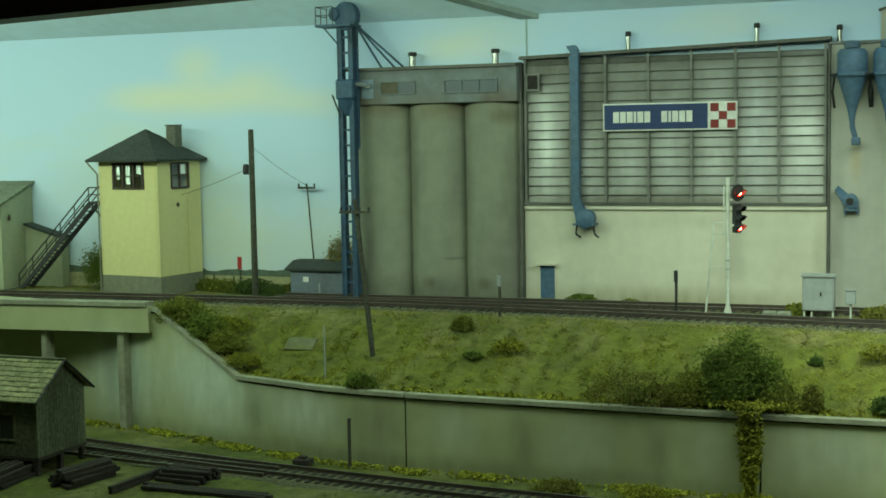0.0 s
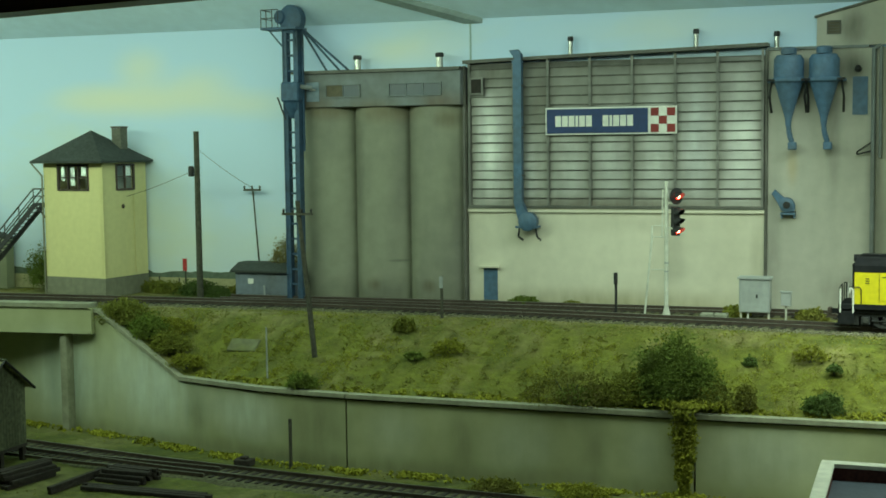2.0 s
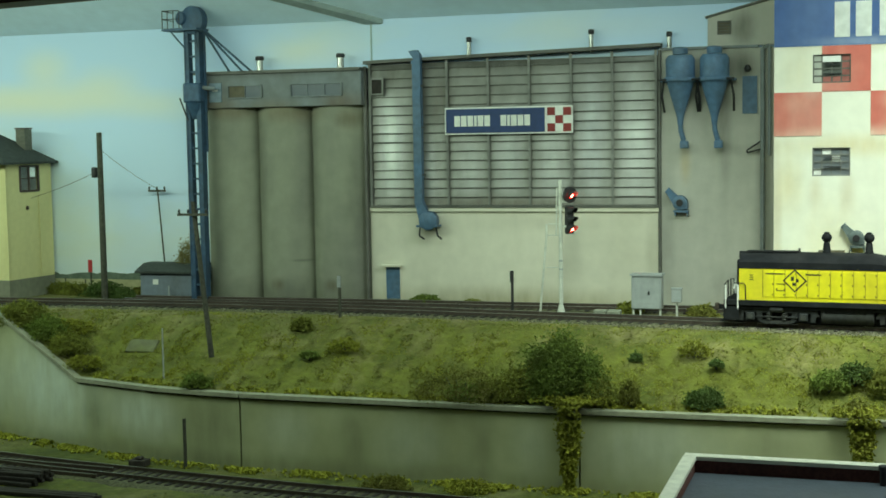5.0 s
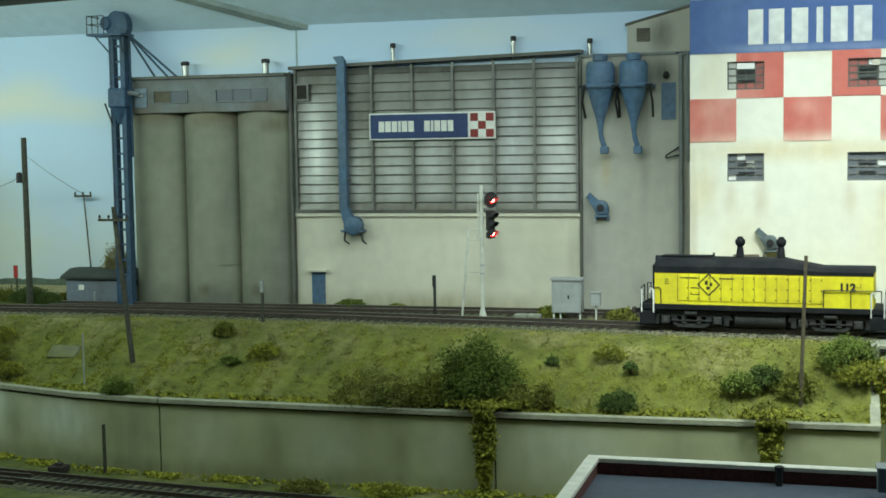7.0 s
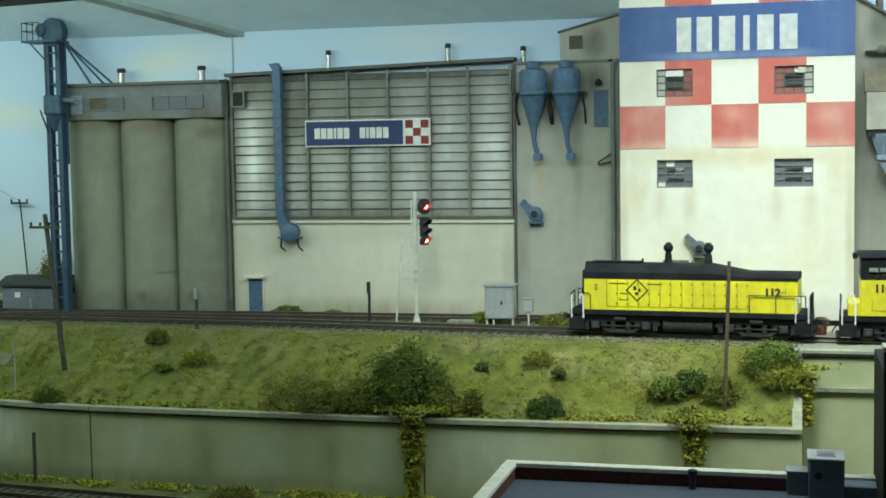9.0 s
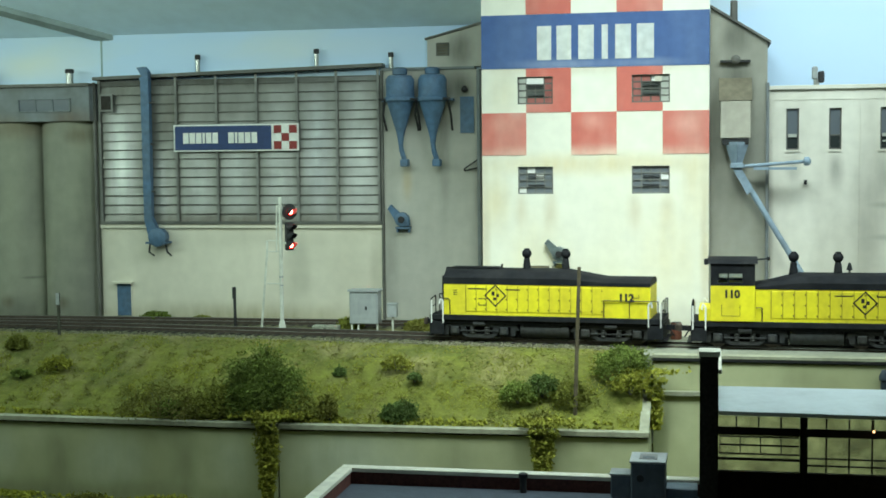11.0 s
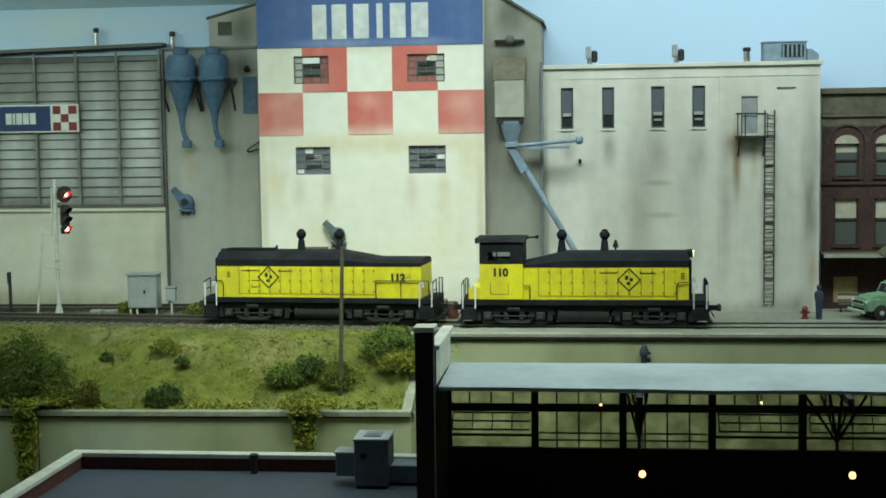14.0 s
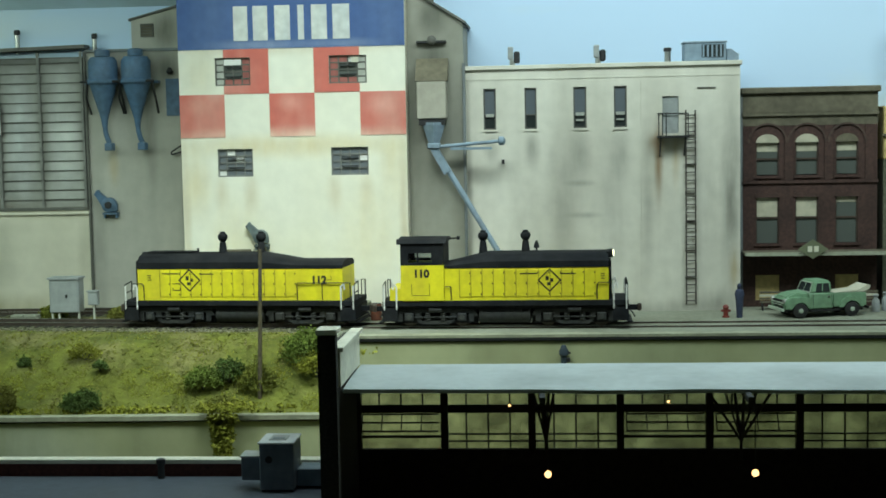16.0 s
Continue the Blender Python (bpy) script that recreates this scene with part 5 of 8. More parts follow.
track("yard_spur", "spur rails joining the yard track", low_spur_y, LOW_Z - 0.015, -70, -33, 0.7, ties=False)


# ---- signal tower and what stands round it ----
ROOF_SHINGLE = mat("dark_slate_roofing", (0.05, 0.058, 0.052), 0.85, 5, 0.2, 0.5, 0.15, bump=0.3, bump_scale=8)
TOWER_CREAM = mat("yellow_cream_siding", (0.7, 0.65, 0.33), 0.8, 2.5, 0.025, 0.4, 0.03, bump=0.04, streak=3)
TOWER_GREY = mat("olive_grey_base_paint", (0.22, 0.22, 0.16), 0.85, 2.5, 0.08)
BROWN_TRIM = mat("dark_brown_trim_paint", (0.06, 0.04, 0.03), 0.6, 4, 0.1)


def hip_roof(bm, x0, x1, y0, y1, z, peak, ridge=0.0, thick=0.14):
    cx, cy = (x0 + x1) / 2, (y0 + y1) / 2
    low = [bm.verts.new(p) for p in ((x0, y0, z - thick), (x1, y0, z - thick), (x1, y1, z - thick), (x0, y1, z - thick))]
    eav = [bm.verts.new(p) for p in ((x0, y0, z), (x1, y0, z), (x1, y1, z), (x0, y1, z))]
    top = bm.verts.new((cx, cy, peak))
    for i in range(4):
        j = (i + 1) % 4
        bm.faces.new((low[i], low[j], eav[j], eav[i]))
        bm.faces.new((eav[i], eav[j], top))
    bm.faces.new(low[::-1])
    return bm


SKY_GLIMPSE = mat("white_sky_glimpse", (0.7, 0.72, 0.7), 0.8, 3, 0.06, bump=0)


def signal_tower():
    t = thing("signal_tower", -50.51, 0.95, -0.1, "yellow-cream two-storey signal tower with a dark hipped roof", "building", rz=-8)
    w, d = 5.3, 4.45
    part("wall", wall_with_holes(bmesh.new(), -w, 0, 1.3, 9.15, 0, 0.2, [(-3.95, -1.3, 7.35, 8.98)]), TOWER_CREAM, t, "yellow-cream boarded front")
    side = wall_with_holes(bmesh.new(), -d, 0, 1.3, 9.15, 0, 0.2, [(-3.05, -1.3, 7.35, 8.98)])
    bmesh.ops.rotate(side, verts=side.verts, cent=(0, 0, 0), matrix=Matrix.Rotation(radians(90), 3, "Z"))
    bmesh.ops.translate(side, verts=side.verts, vec=(0.0, d, 0))
    part("side_wall", side, TOWER_CREAM, t)
    part("west_wall", boxes((-w, -w + 0.2, 0.21, d, 1.3, 9.15)), TOWER_CREAM, t)
    part("inner_floor", boxes((-w + 0.2, -0.21, 0.25, d, 6.6, 6.8)), BROWN_TRIM, t)
    part("rear_wall", boxes((-w + 0.21, -0.21, d - 0.2, d - 0.01, 1.3, 9.15)), mat("pale_interior_paint", (0.6, 0.62, 0.6), 0.8, 2, 0.03, bump=0), t)
    part("base", boxes((-w - 0.03, 0.03, -0.03, d, 0, 1.29)), TOWER_GREY, t, "grey-green painted base")
    part("corner_board", boxes((-0.12, 0.02, -0.025, 0.1, 1.3, 9.1)), TOWER_CREAM, t)
    front = part("window_frame", boxes((-4.05, -1.2, -0.05, 0.12, 7.25, 7.37), (-4.05, -1.2, -0.05, 0.12, 8.95, 9.07), (-4.05, -3.9, -0.05, 0.12, 7.38, 8.94), (-1.35, -1.2, -0.05, 0.12, 7.38, 8.94),
                                       (-3.15, -3.05, -0.04, 0.12, 7.38, 8.94), (-2.2, -2.1, -0.04, 0.12, 7.38, 8.94), (-3.89, -1.36, -0.03, 0.1, 8.14, 8.21)), BROWN_TRIM, t, "dark brown window frame")
    for a, b in ((-3.89, -3.15), (-3.05, -2.2), (-2.1, -1.36)):
        pane = part("pane", boxes((a, b, 0.06, 0.08, 7.38, 8.94)), PANE, front)
        pane.visible_shadow = False
    # white strips imitate the bright sky showing through the windows
    for a, b, z in ((-3.75, -3.45, 7.95), (-2.9, -2.55, 7.6), (-1.95, -1.55, 8.3)):
        part("blind", boxes((a, b, 0.1, 0.115, z, 8.9)), SKY_GLIMPSE, front, "white strip for sky seen through the window")
    sidew = part("window_frame", boxes((-0.1, 0.05, 1.3, 1.45, 7.25, 9.05), (-0.1, 0.05, 3.1, 3.25, 7.25, 9.05), (-0.1, 0.05, 1.46, 3.09, 7.22, 7.37), (-0.1, 0.05, 1.46, 3.09, 8.95, 9.07), (-0.1, 0.04, 2.22, 2.32, 7.38, 8.94), (-0.1, 0.03, 1.46, 3.09, 8.14, 8.21)), BROWN_TRIM, t, "dark brown window frame")
    # the same white stand-in for sky, in the side window
    part("blind", boxes((-0.115, -0.1, 2.45, 2.95, 8.25, 8.9)), SKY_GLIMPSE, sidew, "white strip for sky seen through the window")
    pane = part("pane", boxes((-0.08, -0.06, 1.46, 3.09, 7.38, 8.94)), PANE, sidew)
    pane.visible_shadow = False
    part("roof", hip_roof(bmesh.new(), -w - 0.58, 0.55, -0.7, d + 0.2, 9.3, 11.4), ROOF_SHINGLE, t, "dark slate hipped roof")
    part("soffit", boxes((-w - 0.5, 0.48, -0.62, d + 0.12, 9.155, 9.16)), BROWN_TRIM, t)
    part("chimney", boxes((-1.45, -0.65, 2.7, 3.4, 9.8, 11.55)), mat("grey_chimney_brick", (0.15, 0.15, 0.12), 0.9, 6, 0.15), t, "square grey chimney")
    part("chimney_cap", boxes((-1.5, -0.6, 2.65, 3.45, 11.56, 11.65)), BROWN_TRIM, t)
    part("downpipe", rods([(-w - 0.5, -0.6, 9.35), (-w - 0.48, -0.6, 9.1), (-w - 0.06, -0.1, 8.3), (-w - 0.06, -0.1, 0.1)], 0.06), TOWER_GREY, t)
    part("conduit", rods([(0.06, 3.1, 1.5), (0.06, 3.1, 7.0)], 0.05), TOWER_CREAM, t)
    part("wall_lamp", lathe(bmesh.new(), [(0.05, 6.0), (0.12, 6.15), (0.05, 6.3)], x=0.1, y=1.9, n=8), BROWN_TRIM, t)
    return t


PANE = glass_pane("clear_window_glass", (0.9, 0.95, 0.95), 0.05)
PANE.node_tree.nodes["Principled BSDF"].inputs["Transmission Weight"].default_value = 1.0
signal_tower()


def outside_stair():
    t = thing("outside_stair", -55.9, 2.4, -0.1, "dark slate wooden outside stair up to the tower's landing", "stairs")
    brown = mat("dark_slate_stair_paint", (0.045, 0.045, 0.05), 0.7, 4, 0.15)
    a, b = Vector((-7.6, 0, 0.1)), Vector((-1.3, 0, 6.3))
    for y in (0.0, 1.1):
        part("stringer", prism(bmesh.new(), [(a.x, a.z), (a.x + 0.3, a.z - 0.1), (b.x + 0.1, b.z - 0.25), (b.x, b.z + 0.1)], y, y + 0.12, "y"), brown, t)
        rail = rods([(a.x, y, a.z + 1.0), (b.x, y, b.z + 1.05), (-0.1, y, b.z + 1.05)], 0.05)
        rods([(a.x, y, a.z + 0.5), (b.x, y, b.z + 0.55), (-0.1, y, b.z + 0.55)], 0.04, bm=rail)
        part("handrail", rail, brown, t)
        for k in range(6):
            p = a.lerp(b, k / 5)
            part("baluster", rods([(p.x, y, p.z), (p.x, y, p.z + 1.03)], 0.045), brown, t)
        part("baluster", rods([(-0.15, y, 6.3), (-0.15, y, 7.3)], 0.045), brown, t)
    for k in range(24):
        p = a.lerp(b, k / 24)
        part("tread", boxes((p.x, p.x + 0.3, 0.12, 1.1, p.z + 0.1, p.z + 0.15)), brown, t)
    part("landing", boxes((-1.35, 0, 0, 1.2, 6.2, 6.35)), brown, t)
    part("brace", rods([(-1.2, 0.1, 6.2), (-0.1, 0.1, 5.0)], 0.07), brown, t)


outside_stair()


DEPOT_WALL = mat("faded_green_cream_stucco", (0.42, 0.44, 0.3), 0.85, 2, 0.04, 0.3, 0.1, streak=3)
DEPOT_DOOR = mat("pale_boarded_door", (0.52, 0.52, 0.42), 0.8, 3, 0.05, 0.4, 0.1, streak=4)


def cream_depot():
    t = thing("freight_house", -64.5, 1.9, -0.1, "pale green-cream shed with a grey sloping roof and lean-to", "building")
    part("wall", boxes((-9, 0, 0, 3.6, 0, 6.0)), DEPOT_WALL, t)
    part("gable", prism(bmesh.new(), [(0.0, 6.0), (3.6, 6.0), (3.6, 7.4)], -9, 0, "x"), DEPOT_WALL, t)
    part("roof", prism(bmesh.new(), [(-0.9, 5.75), (3.7, 7.6), (3.7, 7.75), (-0.9, 5.95)], -9.2, 0.2, "x"), mat("pale_green_roofing", (0.2, 0.22, 0.15), 0.85, 4, 0.15, 0.4, 0.2, bump=0.1), t, "pale grey-green sloping roof")
    part("door", boxes((-2.6, -0.9, -0.06, -0.002, 0.2, 3.9)), DEPOT_DOOR, t, "cream boarded door")
    part("wall_lamp", lathe(bmesh.new(), [(0.05, 5.0), (0.14, 5.1), (0.05, 5.4)], x=0.1, y=0.8, n=8), BROWN_TRIM, t)
    part("lean_to", prism(bmesh.new(), [(0.02, 0), (3.2, 0), (3.2, 3.6), (0.02, 4.5)], 2.6, 3.5, "y"), DEPOT_WALL, t)
    part("lean_to_roof", prism(bmesh.new(), [(0.02, 4.52), (3.35, 3.58), (3.35, 3.72), (0.02, 4.66)], 2.4, 3.52, "y"), ROOF_SHINGLE, t)


cream_depot()


def utility_pole(x, y, z, h, lean=(0.0, 0.0), r=0.17, arms=(), label="weathered dark wooden utility pole", transformer=False, pegs=4, arm_half=0.95, m=None):
    t = thing("utility_pole", x, y, z, label, "pole", "poles along the line")
    top = Vector((lean[0], lean[1], h))
    m = m or POLE_WOOD
    part("pole", rod(bmesh.new(), (0, 0, -0.2), top, r, r * 0.8, n=10), m, t, smooth=True)
    for f in arms:
        p = top * f
        arm = part("crossarm", boxes((p.x - arm_half, p.x + arm_half, p.y - r - 0.1, p.y - r + 0.02, p.z - 0.07, p.z + 0.07)), m, t)
        for k in range(pegs):
            px = p.x - arm_half * 0.9 + k * arm_half * 1.8 / max(1, pegs - 1)
            part("insulator", lathe(bmesh.new(), [(0.03, p.z + 0.07), (0.07, p.z + 0.14), (0.07, p.z + 0.24), (0.03, p.z + 0.3)], x=px, y=p.y - r - 0.04, n=8), BLACK_STEEL, arm)
    if transformer:
        part("transformer", lathe(bmesh.new(), [(0.18, h - 3.0), (0.2, h - 2.95), (0.2, h - 2.4), (0.12, h - 2.3)], x=-0.45, n=12), BLACK_STEEL, t, smooth=True)
        part("hanger", boxes((-0.4, 0, -0.05, 0.05, h - 2.6, h - 2.5)), BLACK_STEEL, t)
    return t


utility_pole(-43.95, 2.2, -0.1, 11.2, r=0.22, label="tall dark utility pole with a small transformer", transformer=True)
utility_pole(-40.8, 5.1, -0.1, 7.3, (-0.55, 0), 0.06, (0.985,), "thin far pole with one crossarm", pegs=3, arm_half=0.65)
utility_pole(-30.62, -8.3, -1.7, 8.7, (-0.9, 0.0), 0.16, (0.915,), "leaning grey wooden line pole on the bank")
utility_pole(6.2, -9.9, -3.2, 7.85, (0.25, 0), 0.11, (), "slender brown wooden pole behind the wall", m=POLE_BROWN)
utility_pole(-33.0, -9.6, -3.1, 3.0, (0, 0), 0.05, (), "thin grey fence post on the bank", m=GALV)


def wire(points, label):
    bm = bmesh.new()
    a, b = Vector(points[0]), Vector(points[-1])
    sag = points[1]
    pts = [a.lerp(b, f) - Vector((0, 0, sag * 4 * f * (1 - f))) for f in np.linspace(0, 1, 9)]
    rods([p - a for p in pts], 0.014, 4, bm)
    single("overhead_wire", bm, BLACK_STEEL, *points[0], label, "wire", "overhead wires")


wire([(-50.6, 3.4, 6.6), 0.12, (-44.25, 2.2, 8.5)], "thin black wire from the tower to the pole")
wire([(-43.95, 2.2, 10.0), 0.15, (-41.3, 5.1, 7.2)], "thin black wire between the poles")


def flag_board():
    t = thing("flag_board", -46.1, 4.0, -0.1, "small red flag board on a thin dark post", "sign")
    part("post", boxes((-0.04, 0.04, -0.04, 0.04, -0.1, 2.0)), POLE_WOOD, t)
    part("board", boxes((-0.17, 0.17, -0.09, -0.041, 1.65, 2.5), bevel=0.02), mat("red_board_paint", (0.42, 0.03, 0.03), 0.6, 3, 0.08), t, "bright red board")


flag_board()
for x, h in ((-47.3, 1.0), (-45.2, 0.9), (-42.6, 0.95), (-48.9, 1.1)):
    t = thing("fence_post", x, 5.1, -0.1, "short dark fence post before the painted field", "post", "fence posts by the field")
    part("post", rod(bmesh.new(), (0, 0, -0.1), (0.04, 0, h), 0.06, 0.05, n=7), POLE_WOOD, t)


# ---- bucket elevator and pump hut ----
ELEVATOR_BLUE = mat("dirty_dark_blue_paint", (0.042, 0.085, 0.16), 0.6, 3, 0.15, 0.5, 0.2, (0.04, 0.06, 0.08), 0.08)


def bucket_elevator():
    t = thing("bucket_elevator", -37.2, 3.1, -0.1, "tall blue steel bucket elevator with a railed head platform", "elevator")
    for x in (-0.5, 0.42):
        part("casing", boxes((x - 0.2, x + 0.2, -0.25, 0.3, 0, 18.35), bevel=0.03), ELEVATOR_BLUE, t, "blue square elevator casing")
    for k in range(17):
        z = 1.0 + 1.02 * k
        part("tie_bar", boxes((-0.3, 0.22, -0.12, 0.12, z, z + 0.14)), ELEVATOR_BLUE, t)
    part("back_leg", boxes((0.7, 0.82, 0.2, 0.35, 10, 18.25)), ELEVATOR_BLUE, t)
    for x in (-0.62, 0.6):
        part("flange", boxes((x - 0.05, x + 0.05, -0.3, 0.34, 0.0, 18.15)), ELEVATOR_BLUE, t)
    part("hopper", boxes((-0.75, 0.75, -0.55, 0.6, 13.3, 14.6), bevel=0.1), ELEVATOR_BLUE, t)
    part("hopper_cone", lathe(bmesh.new(), [(0.25, 12.2), (0.72, 13.29)], n=12), ELEVATOR_BLUE, t, smooth=True)
    part("hopper_ring", rods([(-1.15, -0.3, 13.6), (-0.3, -0.6, 12.1)], 0.06), BLACK_STEEL, t)
    part("cross_duct", rods([(0.6, -0.1, 14.3), (1.5, 0.3, 14.2)], 0.16), HEAD_GREY, t)
    plat = part("platform", boxes((-2.1, 0.9, -1.0, 0.7, 18.05, 18.2)), ELEVATOR_BLUE, t, "dark steel head platform")
    for x in (-2.05, -1.6, -1.1, -0.6):
        part("rail_post", rods([(x, -0.95, 18.2), (x, -0.95, 19.35)], 0.035), BLACK_STEEL, plat)
    part("rail", rods([(-0.6, -0.95, 19.35), (-2.05, -0.95, 19.35), (-2.05, 0.6, 19.35)], 0.035), BLACK_STEEL, plat)
    part("rail", rods([(-0.6, -0.95, 18.8), (-2.05, -0.95, 18.8), (-2.05, 0.6, 18.8)], 0.03), BLACK_STEEL, plat)
    for x in (-1.5, 0.6):
        part("knee_brace", rods([(x, -0.8, 18.05), (-0.6 if x < 0 else 0.5, -0.3, 16.95)], 0.06), ELEVATOR_BLUE, t)
    part("head", lathe(bmesh.new(), [(0.75, -0.45), (0.95, -0.35), (0.95, 0.35), (0.75, 0.45)], x=0.1, y=18.75, n=20, axis="y"), ELEVATOR_BLUE, t, smooth=True)
    part("head_drive", lathe(bmesh.new(), [(0.35, -0.6), (0.45, -0.5), (0.45, -0.2)], x=-0.75, y=18.9, n=14, axis="y"), ELEVATOR_BLUE, t, smooth=True)
    part("head_chute", prism(bmesh.new(), [(-0.9, 19.25), (-0.3, 19.05), (-0.2, 18.45), (-0.7, 18.55)], -0.4, 0.3, "y"), ELEVATOR_BLUE, t)
    for dx, z in ((3.3, 14.9), (2.2, 14.9), (4.0, 14.95)):
        part("spout", rods([(0.7, 0.1, 18.25), (dx * 1.15, 1.4, z)], 0.075, n=8), ELEVATOR_BLUE, t, smooth=True)
    t.matrix_world = at(-37.2, 3.1, -0.1) @ Matrix.Diagonal((0.84, 1, 0.98, 1))
    return t


bucket_elevator()


HUT_BLUE = mat("dull_blue_grey_hut_paint", (0.17, 0.2, 0.25), 0.75, 3, 0.08, 0.6, 0.15, (0.12, 0.13, 0.14), 0.08, streak=3)


def pump_hut():
    t = thing("pump_hut", -41.9, 3.4, -0.1, "low blue-grey hut with a dark roof beside the elevator", "hut")
    part("wall", boxes((0, 4.1, 0, 1.9, 0, 1.85)), HUT_BLUE, t, "dull blue-grey boarded wall")
    part("roof", prism(bmesh.new(), [(-0.25, 1.85), (1.0, 2.3), (2.1, 2.3), (2.1, 2.15), (1.0, 2.15), (-0.25, 1.72)], -0.3, 4.4, "x"), ROOF_SHINGLE, t)
    part("notice", boxes((0.95, 1.35, -0.04, -0.002, 0.95, 1.3)), SIGN_WHITE, t, "small white notice")
    part("stand_pipe", rods([(2.3, -0.3, 0), (2.3, -0.3, 0.9)], 0.07), GALV, t)


pump_hut()


# painted country on the backdrop
def painted_country():
    rng = random.Random(8)
    bm = bmesh.new()
    top = [(x, 1.35 + 0.28 * noise.noise((x * 0.5, 1, 1)) + rng.uniform(-0.06, 0.06)) for x in np.arange(-64, -36, 0.3)]
    prism(bm, [(-64, 0.9)] + top + [(-36.3, 0.9)], 5.54, 5.57, "y")
    structure("backdrop_trees", bm, mat("painted_far_trees", (0.16, 0.2, 0.15), 0.9, 2, 0.15, bump=0), "painted line of far trees", category="backdrop")
    structure("backdrop_field", boxes((-64, -36.3, 5.55, 5.59, -0.2, 0.9)), mat("painted_far_field", (0.5, 0.47, 0.27), 0.9, 2, 0.12, bump=0), "painted pale yellow field", category="backdrop")


painted_country()


# ---- line side ----
RED_LAMP = glowing("red_signal_light", (1.0, 0.02, 0.015), 9)
RED_CORE = glowing("red_signal_core", (1.0, 0.2, 0.15), 25)
BOX_GREY = mat("light_grey_cabinet_paint", (0.36, 0.38, 0.38), 0.6, 3, 0.06, 0.5, 0.08, bump=0.04)


def signal_mast():
    t = thing("signal_mast", -12.1, 0.0, -0.05, "silver signal mast with two dark heads showing red", "signal")
    part("mast", rod(bmesh.new(), (0, 0, 0), (0, 0, 7.85), 0.125, 0.11, n=10), SILVER, t, smooth=True)
    part("base", lathe(bmesh.new(), [(0.24, -0.1), (0.24, 0.15), (0.12, 0.6)], n=10), SILVER, t)
    lad = rods([(-1.25, -0.1, 0.0), (-0.82, -0.1, 4.6), (-0.82, -0.1, 5.3)], 0.065)
    part("ladder_stile", lad, SILVER, t)
    part("ladder_stile", rods([(-0.26, 0.0, 4.6), (-0.2, 0, 7.4)], 0.05), SILVER, t)
    for z in (2.75, 4.65, 5.3, 5.8, 6.3):
        part("rung", rods([(-1.0 + z * 0.05, -0.1, z), (-0.05, 0, z)] if z < 5.5 else [(-0.3, 0, z), (0, 0, z)], 0.035), SILVER, t)
    for z in (2.2, 2.6, 3.1):
        part("band", lathe(bmesh.new(), [(0.12, z), (0.12, z + 0.1)], n=10), GALV, t)
    for z, lamps, plate in ((7.0, (0,), 0.48), (5.55, (0.52, 0.0, -0.52), 0.0)):
        face = Matrix.Translation((0.55, 0, 0)) @ Matrix.Rotation(radians(50), 4, "Z")

        def turned(bm):
            bm.transform(face)
            return bm
        body = boxes((-0.17, 0.17, -0.05, 0.3, z + min(lamps) - 0.3, z + max(lamps) + 0.3), bevel=0.05)
        head = part("signal_head", turned(body), BLACK_STEEL, t, "dark signal head with hooded lamps")
        if plate:
            part("backing", turned(lathe(bmesh.new(), [(0.3, -0.06), (plate, -0.05), (plate, 0.0), (0.3, 0.02)], x=0, y=z, n=20, axis="y")), BLACK_STEEL, head, smooth=True)
        else:
            part("backing", turned(boxes((-0.24, 0.24, -0.09, -0.051, z - 0.82, z + 0.82), bevel=0.015)), BLACK_STEEL, head)
        part("head_bracket", boxes((0.05, 0.4, -0.06, 0.06, z - 0.45, z - 0.33)), SILVER, t)
        for k, dz in enumerate(lamps):
            lit = len(lamps) == 1 or k == 2
            hood = bmesh.new()
            n, rings = 14, []
            for r, y, spread in ((0.22, -0.09, 2.6), (0.215, -0.35, 2.0), (0.2, -0.6, 1.1)):
                rings.append([hood.verts.new((r * math.sin(a), y, z + dz + r * math.cos(a))) for a in np.linspace(-spread, spread, n)])
            for p, q in zip(rings, rings[1:]):
                for i in range(n - 1):
                    hood.faces.new((p[i], p[i + 1], q[i + 1], q[i]))
            part("hood", turned(hood), BLACK_STEEL, head, smooth=True)
            part("lens", turned(lathe(bmesh.new(), [(0.17, -0.17), (0.19, -0.1)], x=0, y=z + dz, n=14, axis="y")), RED_LAMP if lit else DARK_GLASS, head, "red lit lens" if lit else "dark unlit lens")
            if lit:
                part("bulb", turned(lathe(bmesh.new(), [(0.1, -0.24), (0.13, -0.18)], x=0, y=z + dz, n=12, axis="y")), RED_CORE, head)
    return t


signal_mast()


def relay_cabinet():
    t = thing("relay_cabinet", -7.97, 0.0, -0.05, "light grey steel relay cabinet on short legs", "cabinet")
    part("body", boxes((0, 1.72, 0, 0.9, 0.4, 2.3), bevel=0.03), BOX_GREY, t)
    part("lid", boxes((-0.08, 1.8, -0.08, 0.98, 2.31, 2.42)), BOX_GREY, t)
    part("handle", boxes((0.95, 1.05, -0.06, -0.002, 1.25, 1.45)), BLACK_STEEL, t)
    part("door_edge", boxes((0.06, 1.66, -0.02, -0.001, 0.46, 0.5), (0.06, 0.1, -0.02, -0.001, 0.5, 2.2), (1.62, 1.66, -0.02, -0.001, 0.5, 2.2)), GALV, t)
    for x in (0.05, 0.45, 1.6):
        part("leg", boxes((x, x + 0.1, 0.1, 0.2, -0.1, 0.39)), SILVER, t)


relay_cabinet()


